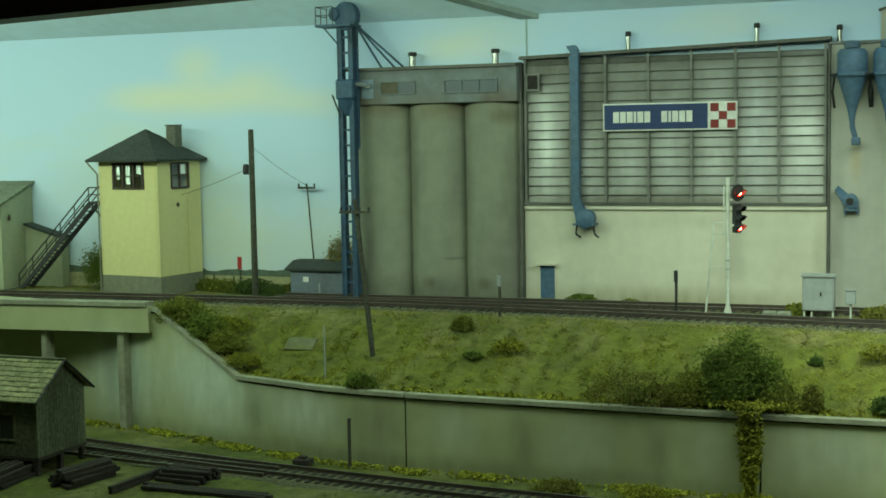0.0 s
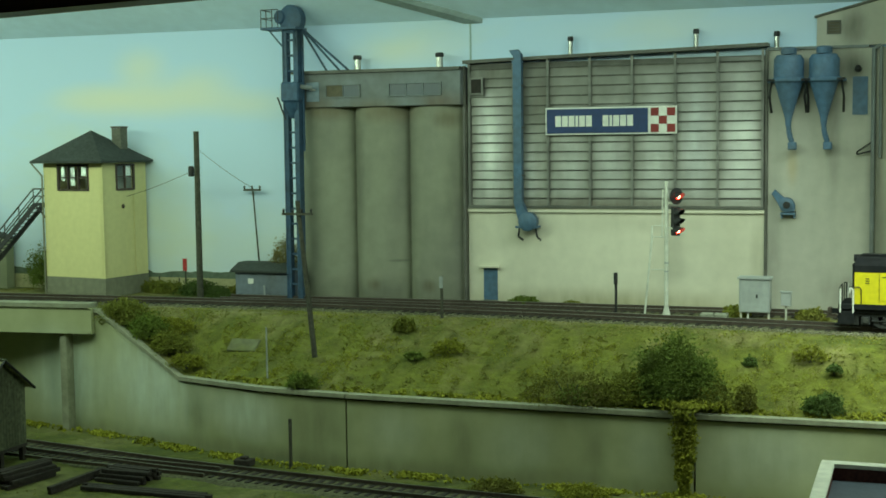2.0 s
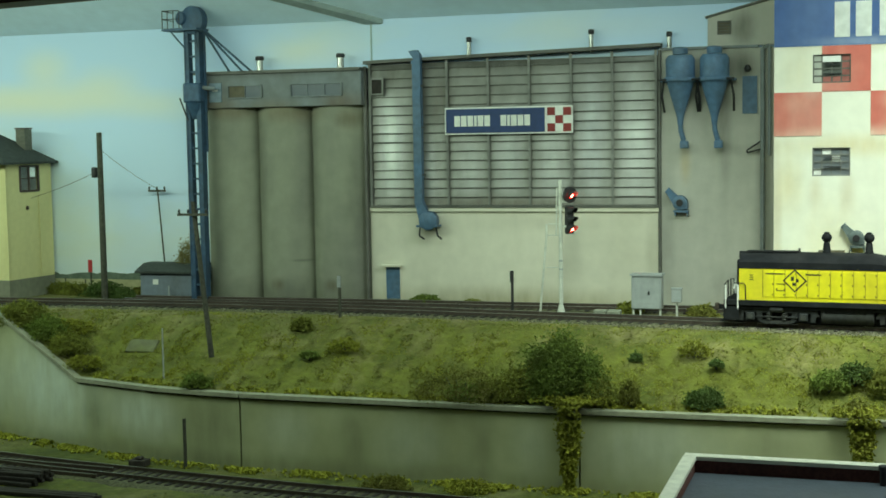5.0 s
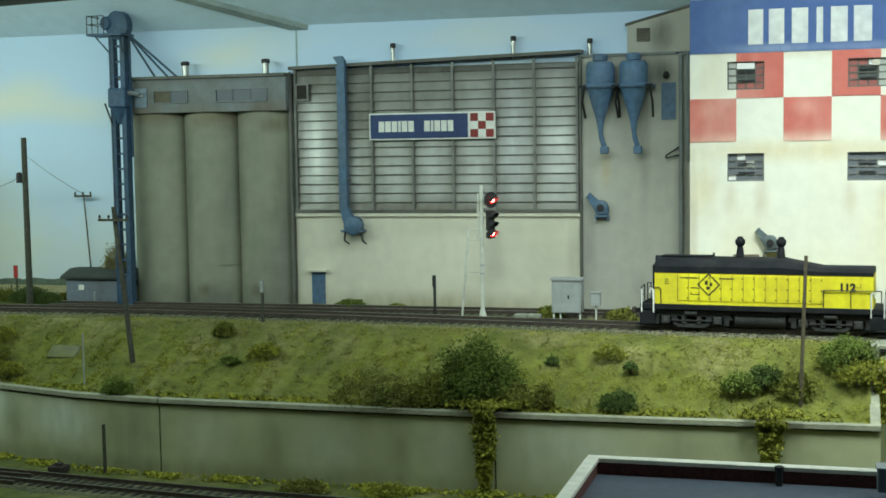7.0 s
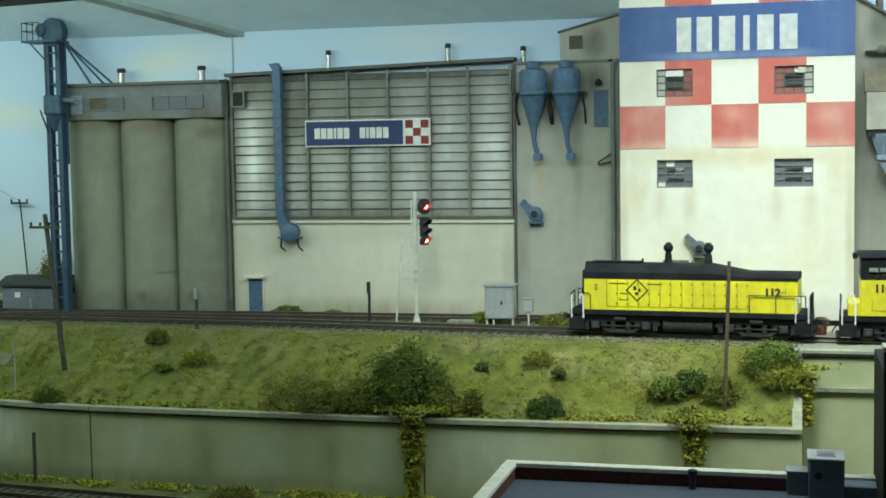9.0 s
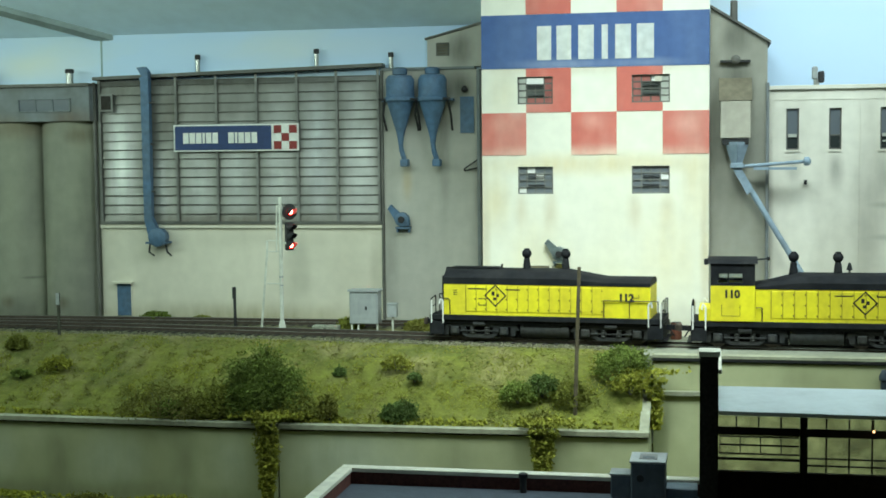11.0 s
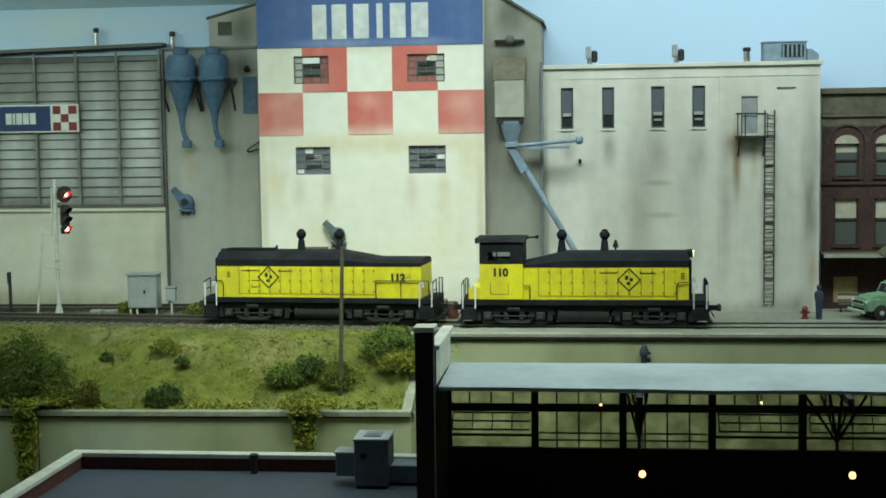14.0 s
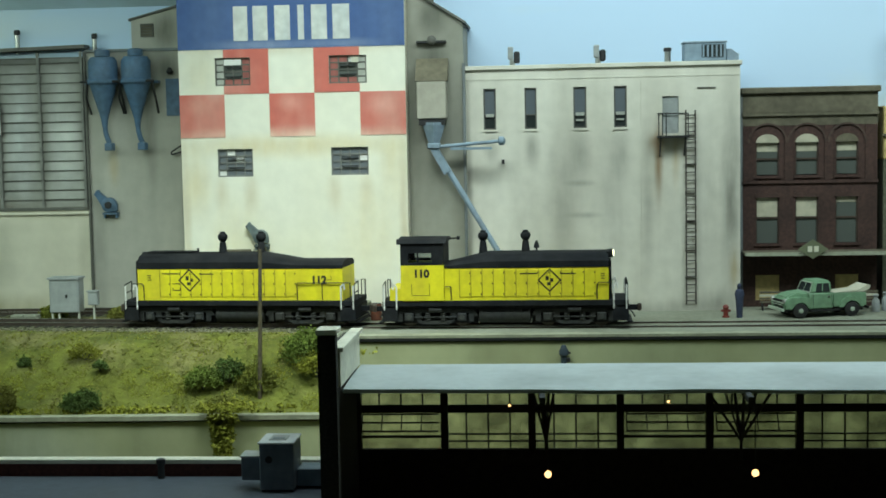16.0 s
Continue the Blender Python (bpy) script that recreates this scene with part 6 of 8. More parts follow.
def post_box():
    t = thing("post_box", -5.35, -0.1, -0.05, "small grey junction box on a white post", "junction box")
    part("post", rods([(0, 0, -0.1), (0, 0, 0.85)], 0.06), SILVER, t)
    part("box", boxes((-0.28, 0.28, -0.2, 0.2, 0.86, 1.6), bevel=0.03), BOX_GREY, t)
    part("lid", boxes((-0.32, 0.32, -0.24, 0.24, 1.61, 1.68)), GALV, t)


post_box()
for x in (-10.1, -9.3):
    single("battery_well", boxes((0, 0.75, 0, 0.7, 0, 0.42), bevel=0.05), PAVING, x, -0.6, -0.12, "pale concrete battery box in the ballast", "box", "battery boxes")


def line_post(x, y, z, h, label, m, head=None):
    t = thing("line_post", x, y, z, label, "post", "posts by the track")
    part("post", boxes((-0.07, 0.07, -0.07, 0.07, -0.2, h)), m, t)
    if head:
        part("target", boxes((-0.12, 0.12, -0.12, -0.075, h * 0.72, h), bevel=0.02), head, t)


line_post(-15.1, 0.2, 0, 2.45, "dark marker post with a narrow target", BLACK_STEEL, BLACK_STEEL)
line_post(-24.75, -3.2, -0.1, 2.45, "thin grey marker post with a pale plate", POLE_WOOD, GALV)
line_post(-30.25, -11.9 - 0.5, -7.35, 2.75, "short dark stake at the wall's foot", POLE_WOOD)
single("slab", boxes((-0.95, 0.95, -0.5, 0.5, -0.15, 0.0), bevel=0.04), mat("grey_culvert_concrete", (0.15, 0.155, 0.085), 0.9, 2, 0.15, 0.4, 0.3, (0.12, 0.13, 0.03)), -36.0, -6.1, -0.72, "tilted grey concrete culvert slab on the bank", "slab")
bpy.data.objects["slab"].matrix_world = at(-36.0, -6.75, -1.6, 0, 38)
single("switch_box", boxes((-0.5, 0.5, -0.35, 0.35, 0, 0.35), (-0.2, 0.2, -0.2, 0.2, 0.35, 0.5), bevel=0.04), TIE_WOOD, -33.0, -12.55, -7.3, "low dark switch box beside the yard track", "switch box")


# ---- yard shed and timber piles ----
SHED_WOOD = mat("grey_weathered_boards", (0.125, 0.135, 0.08), 0.9, 4, 0.25, 0.5, 0.25, (0.055, 0.06, 0.032), 0.3, streak=6, island=0.25)
SHINGLE = mat("mossy_pale_shingles", (0.3, 0.3, 0.16), 0.9, 4, 0.2, 0.6, 0.2, (0.14, 0.16, 0.07), 0.3, island=0.3)


def yard_shed():
    t = thing("yard_shed", -45.5, -19.0, -7.35, "weathered grey board shed on posts with a mossy shingle roof", "shed")
    d = 4.2
    n = 17
    for k in range(n):
        y0, y1 = d * k / n, d * (k + 1) / n
        mid = lambda y: 4.35 + 1.5 * (1 - abs(y - d / 2) / (d / 2))
        part("board", prism(bmesh.new(), [(y0 + 0.01, 1.0), (y1 - 0.01, 1.0), (y1 - 0.01, mid(y1)), ((y0 + y1) / 2, max(mid(y0), mid(y1)) if k != 8 else mid((y0 + y1) / 2)), (y0 + 0.01, mid(y0))], -0.08 - 0.03 * (k % 2), 0.0, "x"), SHED_WOOD, t)
    part("front_wall", wall_with_holes(bmesh.new(), -6, -0.12, 1.0, 4.35, 0.0, 0.12, [(-2.5, -1.5, 1.9, 3.25)]), SHED_WOOD, t)
    part("corner_post", boxes((-0.12, 0.03, -0.03, 0.12, 1.0, 4.35)), SHED_WOOD, t)
    part("rear_wall", boxes((-6, -0.12, d - 0.12, d, 1.0, 4.35)), SHED_WOOD, t)
    part("floor_frame", boxes((-6, 0.02, 0.0, d, 0.82, 0.99)), TIE_WOOD, t)
    win = part("window_frame", boxes((-2.6, -2.48, -0.05, 0.1, 1.8, 3.35), (-1.52, -1.4, -0.05, 0.1, 1.8, 3.35), (-2.47, -1.53, -0.05, 0.1, 1.8, 1.92), (-2.47, -1.53, -0.05, 0.1, 3.23, 3.35)), SHED_WOOD, t)
    part("pane", boxes((-2.47, -1.53, 0.05, 0.08, 1.92, 3.23)), DARK_GLASS, win)
    for x in (-0.2, -3.0, -5.8):
        for y in (0.15, d / 2, d - 0.15):
            part("post", boxes((x - 0.14, x + 0.14, y - 0.14, y + 0.14, -0.1, 0.81)), TIE_WOOD, t)
    # roof: courses of shingles on both slopes
    for side in (0, 1):
        courses = 9
        for k in range(courses):
            f0, f1 = k / courses, (k + 1) / courses
            ya, za = -0.45 + (d / 2 + 0.45) * f0, 4.02 + 1.95 * f0
            yb, zb = -0.45 + (d / 2 + 0.45) * f1, 4.02 + 1.95 * f1
            rng = random.Random(k + 20 * side)
            x = -6.3
            while x < 0.35:
                w = min(rng.uniform(0.3, 0.6), 0.4 - x)
                o = rng.uniform(-0.05, 0.05)
                pts = [(ya + o, za + 0.1), (yb, zb + 0.05), (yb, zb - 0.02), (ya + o, za + 0.02)]
                if side:
                    pts = [(d - p[0], p[1]) for p in pts]
                part("shingle", prism(bmesh.new(), pts, x + 0.008, x + w - 0.008, "x"), SHINGLE, t)
                x += w
    part("ridge", boxes((-6.3, 0.4, d / 2 - 0.12, d / 2 + 0.12, 5.95, 6.07)), SHED_WOOD, t)
    part("barge_board", rods([(0.35, -0.45, 4.06), (0.35, d / 2, 6.0), (0.35, d + 0.45, 4.06)], 0.08, 4), BLACK_STEEL, t)


yard_shed()


def timber_pile(x, y, rz, length, rows, label, seed, group="timber piles in the yard"):
    t = thing("timber_pile", x, y, -7.33, label, "timber pile", group, rz=rz)
    rng = random.Random(seed)
    for j, n in enumerate(rows):
        for i in range(n):
            o = rng.uniform(-0.25, 0.25)
            c = (i - (n - 1) / 2) * 0.33 + rng.uniform(-0.05, 0.05)
            bm = boxes((-length / 2 + o, length / 2 + o, -0.13, 0.13, 0, 0.2), bevel=0.02)
            bmesh.ops.rotate(bm, verts=bm.verts, cent=(0, 0, 0), matrix=Matrix.Rotation(radians(rng.uniform(-4, 4)), 3, "Z"))
            bmesh.ops.translate(bm, verts=bm.verts, vec=(0, c, j * 0.21))
            part("timber", bm, TIE_WOOD, t)


timber_pile(-42.6, -18.9, 78, 3.4, (5, 5, 4, 3), "stack of dark creosoted sleepers on the ground", 1)
timber_pile(-46.5, -20.8, 98, 3.0, (6, 5, 5, 3), "stack of dark creosoted sleepers on the ground", 2)
timber_pile(-37.4, -17.1, -4, 2.8, (6, 5, 4), "loose heap of dark old sleepers", 3)
timber_pile(-39.5, -18.6, 87, 4.4, (1, 1), "two dark timbers lying loose on each other", 4)
timber_pile(-35.1, -19.3, -3, 7.2, (3,), "three long rusty rails lying on the ground", 5)

# ---- brick commercial block and street ----
def arch_points(x0, x1, z0, zs, n=10):
    r, c = (x1 - x0) / 2, (x0 + x1) / 2
    return [(x0, z0), (x1, z0)] + [(c + r * math.cos(a), zs + r * 0.75 * math.sin(a)) for a in np.linspace(0, math.pi, n)]


TAN_BLIND = mat("tan_window_blind", (0.5, 0.47, 0.36), 0.7, 3, 0.06, 0.6, 0.15, bump=0)


BRICK_PALE = mat("worn_pale_brick", (0.082, 0.052, 0.042), 0.85, 5, 0.2, 0.5, 0.2, bump=0.25, bump_scale=10)


PALE_BLIND_EDGE = mat("weathered_canopy_paint", (0.34, 0.35, 0.27), 0.85, 3, 0.12, 0.4, 0.2, (0.2, 0.2, 0.14))


def brick_block():
    t = thing("brick_building", 31.47, 3.1, 0, "three-storey dark red brick building with arched top windows", "building")
    W = 7.45
    cols = [(0.72, 2.02), (2.92, 4.2), (5.15, 6.4)]
    holes = [(a, b, 7.4, 9.25) for a, b in cols] + [(a, b, 3.55, 6.15) for a, b in cols] + [(0.7, 2.05, 0.3, 1.75), (5.15, 6.45, 0.3, 1.75)]
    part("wall", wall_with_holes(bmesh.new(), 0, W, -0.15, 10.2, 0, 0.45, holes), BRICK_RED, t, "dark red brick front")
    part("rear", boxes((0.05, W - 0.05, 0.7, 2.3, -0.1, 12)), UNLIT_DARK, t)
    part("parapet", boxes((0, W, -0.06, 0.46, 10.95, 12.0)), BRICK_TAN, t, "soot-stained tan frieze")
    part("frieze", boxes((0.0, W, -0.02, 0.45, 10.21, 10.94)), BRICK_TAN, t)
    part("cornice", boxes((-0.12, W + 0.12, -0.28, 0.46, 12.01, 12.35), bevel=0.04), BRICK_TAN, t, "tan moulded cornice")
    part("moulding", boxes((-0.05, W + 0.05, -0.16, -0.021, 10.75, 10.93)), BRICK_TAN, t)
    part("string_course", boxes((-0.04, W + 0.04, -0.12, -0.001, 6.95, 7.12)), BRICK_RED, t)
    part("corner_strip", boxes((-0.3, -0.02, -0.05, 2.3, 0, 12.0)), HEAD_GREY, t, "blue-grey side wall edge")
    for x in (0.0, 2.3, 4.5, 6.75):
        part("pilaster", boxes((x + 0.02, x + 0.5, -0.07, -0.001, 7.13, 10.2)), BRICK_RED, t)
    for k, (a, b) in enumerate(cols):
        # arched head: a brick arch standing proud, with its light inside
        c, r = (a + b) / 2, (b - a) / 2
        bm = bmesh.new()
        for i in range(12):
            a0, a1 = math.pi * i / 12, math.pi * (i + 1) / 12
            prism(bm, [(c + (r + 0.36) * math.cos(a0), 9.25 + (r + 0.36) * math.sin(a0)), (c + (r + 0.46) * math.cos(a0), 9.25 + (r + 0.46) * math.sin(a0)),
                       (c + (r + 0.46) * math.cos(a1), 9.25 + (r + 0.46) * math.sin(a1)), (c + (r + 0.36) * math.cos(a1), 9.25 + (r + 0.36) * math.sin(a1))], -0.1, -0.001, "y")
        part("brick_arch", bm, BRICK_PALE, t, "worn paler brick arch ring")
        win = part("window", prism(bmesh.new(), arch_points(a, b, 9.25, 9.252), -0.035, -0.001, "y"), TAN_BLIND if k < 2 else BRICK_TAN, t, "arched pale fanlight")
        part("blind", boxes((a + 0.05, b - 0.05, 0.18, 0.2, 8.75, 9.22)), TAN_BLIND, win)
        part("pane", boxes((a + 0.05, b - 0.05, 0.2, 0.22, 7.45, 9.2)), GREY_GLASS, win)
        part("meeting_rail", boxes((a, b, 0.1, 0.19, 8.28, 8.38)), BROWN_TRIM, win)
        part("frame", boxes((a, a + 0.07, 0.08, 0.19, 7.4, 8.27), (b - 0.07, b, 0.08, 0.19, 7.4, 8.27), (a, a + 0.07, 0.08, 0.19, 8.39, 9.25), (b - 0.07, b, 0.08, 0.19, 8.39, 9.25)), BROWN_TRIM, win)
        part("sill", boxes((a - 0.1, b + 0.1, -0.12, 0.08, 7.25, 7.39)), BRICK_RED, win)
        low = part("window", boxes((a, b, 0.1, 0.19, 4.95, 5.05), (a, a + 0.07, 0.1, 0.19, 3.55, 4.94), (b - 0.07, b, 0.1, 0.19, 3.55, 4.94), (a, a + 0.07, 0.1, 0.19, 5.06, 6.15), (b - 0.07, b, 0.1, 0.19, 5.06, 6.15)), BROWN_TRIM, t)
        part("blind", boxes((a + 0.07, b - 0.07, 0.16, 0.185, 5.06 if k < 2 else 5.85, 6.14)), TAN_BLIND, low, "pale drawn blind")
        part("pane", boxes((a + 0.07, b - 0.07, 0.19, 0.21, 3.57, 6.14)), GREY_GLASS, low)
        part("sill", boxes((a - 0.1, b + 0.1, -0.1, 0.09, 3.41, 3.54)), BRICK_RED, low)
        part("lintel", boxes((a - 0.08, b + 0.08, -0.05, -0.001, 6.16, 6.42)), BRICK_RED, low)
    for a, b in ((0.7, 2.05), (5.15, 6.45)):
        part("shutter", boxes((a, b, 0.12, 0.2, 0.3, 1.75)), YELLOW_BOARD, t, "yellow ochre boarded window")
    aw = part("awning", boxes((-0.1, W + 0.5, -1.6, -0.001, 3.06, 3.16)), BRICK_TAN, t, "flat pavement canopy")
    part("awning_fascia", boxes((-0.1, W + 0.5, -1.68, -1.601, 2.98, 3.18)), PALE_BLIND_EDGE, aw, "pale weathered canopy edge")
    bm = bmesh.new()
    prism(bm, [(2.75, 3.35), (3.58, 2.8), (4.41, 3.35), (3.58, 3.9)], -1.78, -1.7, "y")
    sign = part("diamond_sign", bm, mat("olive_sign_paint", (0.16, 0.175, 0.105), 0.6, 3, 0.08), aw, "olive green diamond sign")
    part("sign_mark", boxes((3.28, 3.53, -1.81, -1.781, 3.2, 3.52), (3.63, 3.88, -1.81, -1.781, 3.2, 3.52)), PALE_BLIND, sign)
    return t


brick_block()


def yellow_block():
    t = thing("ochre_building", 39.3, 3.3, 0, "ochre yellow storefront beside the brick building", "building")
    part("wall", boxes((0, 9, 0, 2.2, -0.1, 8.2)), mat("dull_olive_brick", (0.13, 0.13, 0.09), 0.85, 6, 0.2), t)
    part("upper_wall", boxes((0, 9, -0.05, 2.2, 8.21, 11.2), bevel=0.05), YELLOW_BOARD, t, "ochre yellow upper storey")
    part("ledge", boxes((-0.1, 9, -0.2, -0.06, 9.5, 9.65)), BRICK_TAN, t)
    part("window", boxes((0.5, 1.2, -0.06, -0.001, 3.5, 5.6)), DARK_GLASS, t)
    part("tall_stack", rods([(1.0, 1.0, 11.2), (1.0, 1.0, 16)], 0.25), HEAD_GREY, t)


yellow_block()


# ---- things on the street ----
TRUCK_GREEN = mat("faded_mint_green_paint", (0.21, 0.35, 0.215), 0.6, 3, 0.1, 0.6, 0.15, (0.14, 0.2, 0.12), bump=0.02)
PALE_MINT = mat("pale_mint_trim_paint", (0.45, 0.52, 0.42), 0.5, 3, 0.06, bump=0.0)
RUBBER = mat("black_rubber", (0.02, 0.02, 0.02), 0.85, 5, 0.1)


def wheel_cut(cx, r, z, n=10):
    """The points of a wheel arch, from back to front, cut up into a side panel's lower edge z."""
    a0 = math.asin(max(-1, min(1, (z - 0.4) / r)))
    return [(cx + r * math.cos(a0 + (math.pi - 2 * a0) * i / n), 0.4 + r * math.sin(a0 + (math.pi - 2 * a0) * i / n)) for i in range(n + 1)]


def pickup_truck():
    t = thing("pickup_truck", 32.7, -1.3, -0.06, "mint green 1950s pickup truck with boards in its bed", "truck", rz=15)
    W = 0.95
    # front wings, with their wheel arches
    for y0, y1 in ((-W, -0.55), (0.55, W)):
        wing = prism(bmesh.new(), [(0.06, 0.5), (0.0, 0.8), (0.06, 1.0), (0.3, 1.1), (0.9, 1.13), (1.5, 1.05), (1.5, 0.46)] + wheel_cut(0.88, 0.5, 0.46), y0, y1, "y")
        bmesh.ops.bevel(wing, geom=[e for e in wing.edges if abs(e.verts[0].co.y - e.verts[1].co.y) < 1e-5], offset=0.05, segments=2, affect="EDGES")
        part("front_wing", wing, TRUCK_GREEN, t, smooth=True)
    # bonnet: rounded over and drawn in towards the nose
    bonnet = prism(bmesh.new(), [(0.08, 0.8), (0.1, 1.1), (0.28, 1.24), (0.8, 1.33), (1.5, 1.38), (1.5, 0.8)], -0.68, 0.68, "y")
    bmesh.ops.bevel(bonnet, geom=list(bonnet.edges), offset=0.11, segments=3, affect="EDGES")
    for v in bonnet.verts:
        v.co.y *= 0.84 + 0.16 * min(1, v.co.x / 1.2)
    part("bonnet", bonnet, TRUCK_GREEN, t, smooth=True)
    cab = boxes((1.42, 2.75, -0.9, 0.9, 0.46, 1.32), bevel=0.06)
    part("cab", cab, TRUCK_GREEN, t, smooth=True)
    # glasshouse: drawn in towards a rounded roof
    def drawn_in(v):
        f = (v.z - 1.3) / 0.66
        return Vector((v.x + f * (0.3 * (2.7 - v.x) / 1.25 - 0.05), v.y * (1 - 0.16 * f), v.z))
    top = boxes((1.46, 2.72, -0.86, 0.86, 1.3, 1.96))
    bmesh.ops.bevel(top, geom=list(top.edges), offset=0.1, segments=3, affect="EDGES")
    for v in top.verts:
        v.co = drawn_in(v.co)
    part("roof", top, TRUCK_GREEN, t, smooth=True)
    panes = [("side_window", (1.74, 2.1, y, y + 0.02, 1.37, 1.82)) for y in (-0.88, 0.86)] + [("side_window", (2.16, 2.56, y, y + 0.02, 1.37, 1.82)) for y in (-0.88, 0.86)]
    panes += [("windscreen", (1.435, 1.465, -0.74, 0.74, 1.38, 1.83))]
    for name, box in panes:
        pane = boxes(box)
        for v in pane.verts:
            v.co = drawn_in(v.co)
        part(name, pane, DARK_GLASS, t)
    rim = boxes((1.425, 1.45, -0.8, -0.741, 1.33, 1.88), (1.425, 1.45, 0.741, 0.8, 1.33, 1.88), (1.425, 1.45, -0.741, 0.741, 1.831, 1.88), (1.425, 1.45, -0.741, 0.741, 1.33, 1.379), (1.425, 1.45, -0.02, 0.02, 1.38, 1.83))
    for v in rim.verts:
        v.co = drawn_in(v.co)
    part("windscreen_frame", rim, PALE_MINT, t)
    # load bed with its wings
    for y0, y1 in ((-0.82, -0.74), (0.74, 0.82)):
        part("bed_side", boxes((2.8, 4.7, y0, y1, 0.55, 1.26), bevel=0.02), TRUCK_GREEN, t)
        out = -1 if y0 < 0 else 1
        wing = prism(bmesh.new(), [(3.1, 0.5), (3.2, 0.85), (3.45, 1.04), (3.8, 1.1), (4.15, 1.04), (4.42, 0.85), (4.52, 0.5)] + wheel_cut(3.82, 0.5, 0.5), *sorted((out * 0.821, out * (W + 0.02))), "y")
        bmesh.ops.bevel(wing, geom=[e for e in wing.edges if abs(e.verts[0].co.y - e.verts[1].co.y) < 1e-5], offset=0.03, segments=2, affect="EDGES")
        part("bed_wing", wing, TRUCK_GREEN, t, smooth=True)
    part("bed_end", boxes((2.8, 2.86, -0.739, 0.739, 0.55, 1.26), (4.64, 4.7, -0.739, 0.739, 0.55, 1.2), (2.861, 4.639, -0.739, 0.739, 0.52, 0.6)), TRUCK_GREEN, t)
    part("grille", boxes((0.0, 0.07, -0.6, 0.6, 0.86, 0.98), (0.0, 0.07, -0.6, 0.6, 0.62, 0.78)), BLACK_STEEL, t)
    part("grille_bar", boxes((-0.03, 0.06, -0.78, 0.78, 0.79, 0.85), (-0.02, 0.06, -0.62, 0.62, 0.68, 0.72)), PALE_MINT, t, "pale front grille bars")
    part("bumper", boxes((-0.16, -0.05, -W, W, 0.38, 0.55), bevel=0.03), PALE_MINT, t, "pale painted front bumper")
    part("rear_bumper", boxes((4.72, 4.8, -W, W, 0.4, 0.52)), BLACK_STEEL, t)
    for y in (-0.74, 0.74):
        part("headlamp", lathe(bmesh.new(), [(0.05, -0.06), (0.13, -0.03), (0.15, 0.12)], x=y, y=0.92, n=14, axis="x"), CHROME, t, smooth=True)
    for x in (0.88, 3.82):
        for y in (-W - 0.03, W - 0.2):
            tyre = part("wheel", lathe(bmesh.new(), [(0.3, y), (0.4, y + 0.04), (0.4, y + 0.19), (0.3, y + 0.23)], x=x, y=0.4, n=24, axis="y"), RUBBER, t, smooth=True)
            part("rim", lathe(bmesh.new(), [(0.22, y - 0.015), (0.24, y + 0.01), (0.24, y + 0.02)], x=x, y=0.4, n=18, axis="y"), BLACK_STEEL, tyre, smooth=True)
            part("hubcap", lathe(bmesh.new(), [(0.04, y - 0.06), (0.11, y - 0.045), (0.13, y - 0.016)], x=x, y=0.4, n=14, axis="y"), PALE_MINT, tyre, smooth=True)
    part("chassis", boxes((0.3, 4.6, -0.6, 0.6, 0.28, 0.52)), BLACK_STEEL, t)
    part("running_board", boxes((1.45, 3.1, -W - 0.02, -W + 0.16, 0.36, 0.42)), BLACK_STEEL, t)
    part("door_line", boxes((1.6, 1.615, -0.906, -0.898, 0.52, 1.3), (2.62, 2.635, -0.906, -0.898, 0.52, 1.3)), BLACK_STEEL, t)
    part("door_handle", boxes((2.4, 2.56, -0.94, -0.9, 1.1, 1.14)), CHROME, t)
    part("load_board", prism(bmesh.new(), [(2.9, 1.28), (4.3, 1.4), (4.85, 1.66), (5.0, 1.6), (4.95, 1.42), (4.6, 1.28)], -0.7, 0.55, "y"), PALE_BLIND, t, "pale boards lying in the bed")


pickup_truck()


def hydrant():
    t = thing("fire_hydrant", 29.95, -1.2, -0.06, "small red fire hydrant on the pavement", "hydrant")
    red = mat("hydrant_red_paint", (0.17, 0.028, 0.02), 0.5, 3, 0.05)
    part("barrel", lathe(bmesh.new(), [(0.26, 0), (0.26, 0.08), (0.17, 0.1), (0.17, 0.6), (0.22, 0.62), (0.2, 0.75), (0.08, 0.86)], n=14), red, t, smooth=True)
    part("outlet", lathe(bmesh.new(), [(0.09, -0.32), (0.09, 0.32)], x=0, y=0.45, n=10, axis="x"), red, t, smooth=True)
    t.matrix_world = at(29.95, -1.2, -0.06) @ Matrix.Diagonal((0.8, 0.8, 0.8, 1))


hydrant()


def figurine():
    """A plain standing shape, painted dark blue with a pale foot."""
    bm = lathe(bmesh.new(), [(0.16, 0.0), (0.17, 0.4), (0.2, 0.9), (0.26, 1.3), (0.2, 1.5), (0.09, 1.55), (0.13, 1.65), (0.12, 1.8), (0.04, 1.86)], n=14)
    single("figurine", bm, mat("dark_blue_figure_paint", (0.035, 0.045, 0.09), 0.7, 4, 0.15), 30.65, -1.4, -0.06, "tiny dark blue painted model figurine", "figurine", smooth=True)


figurine()


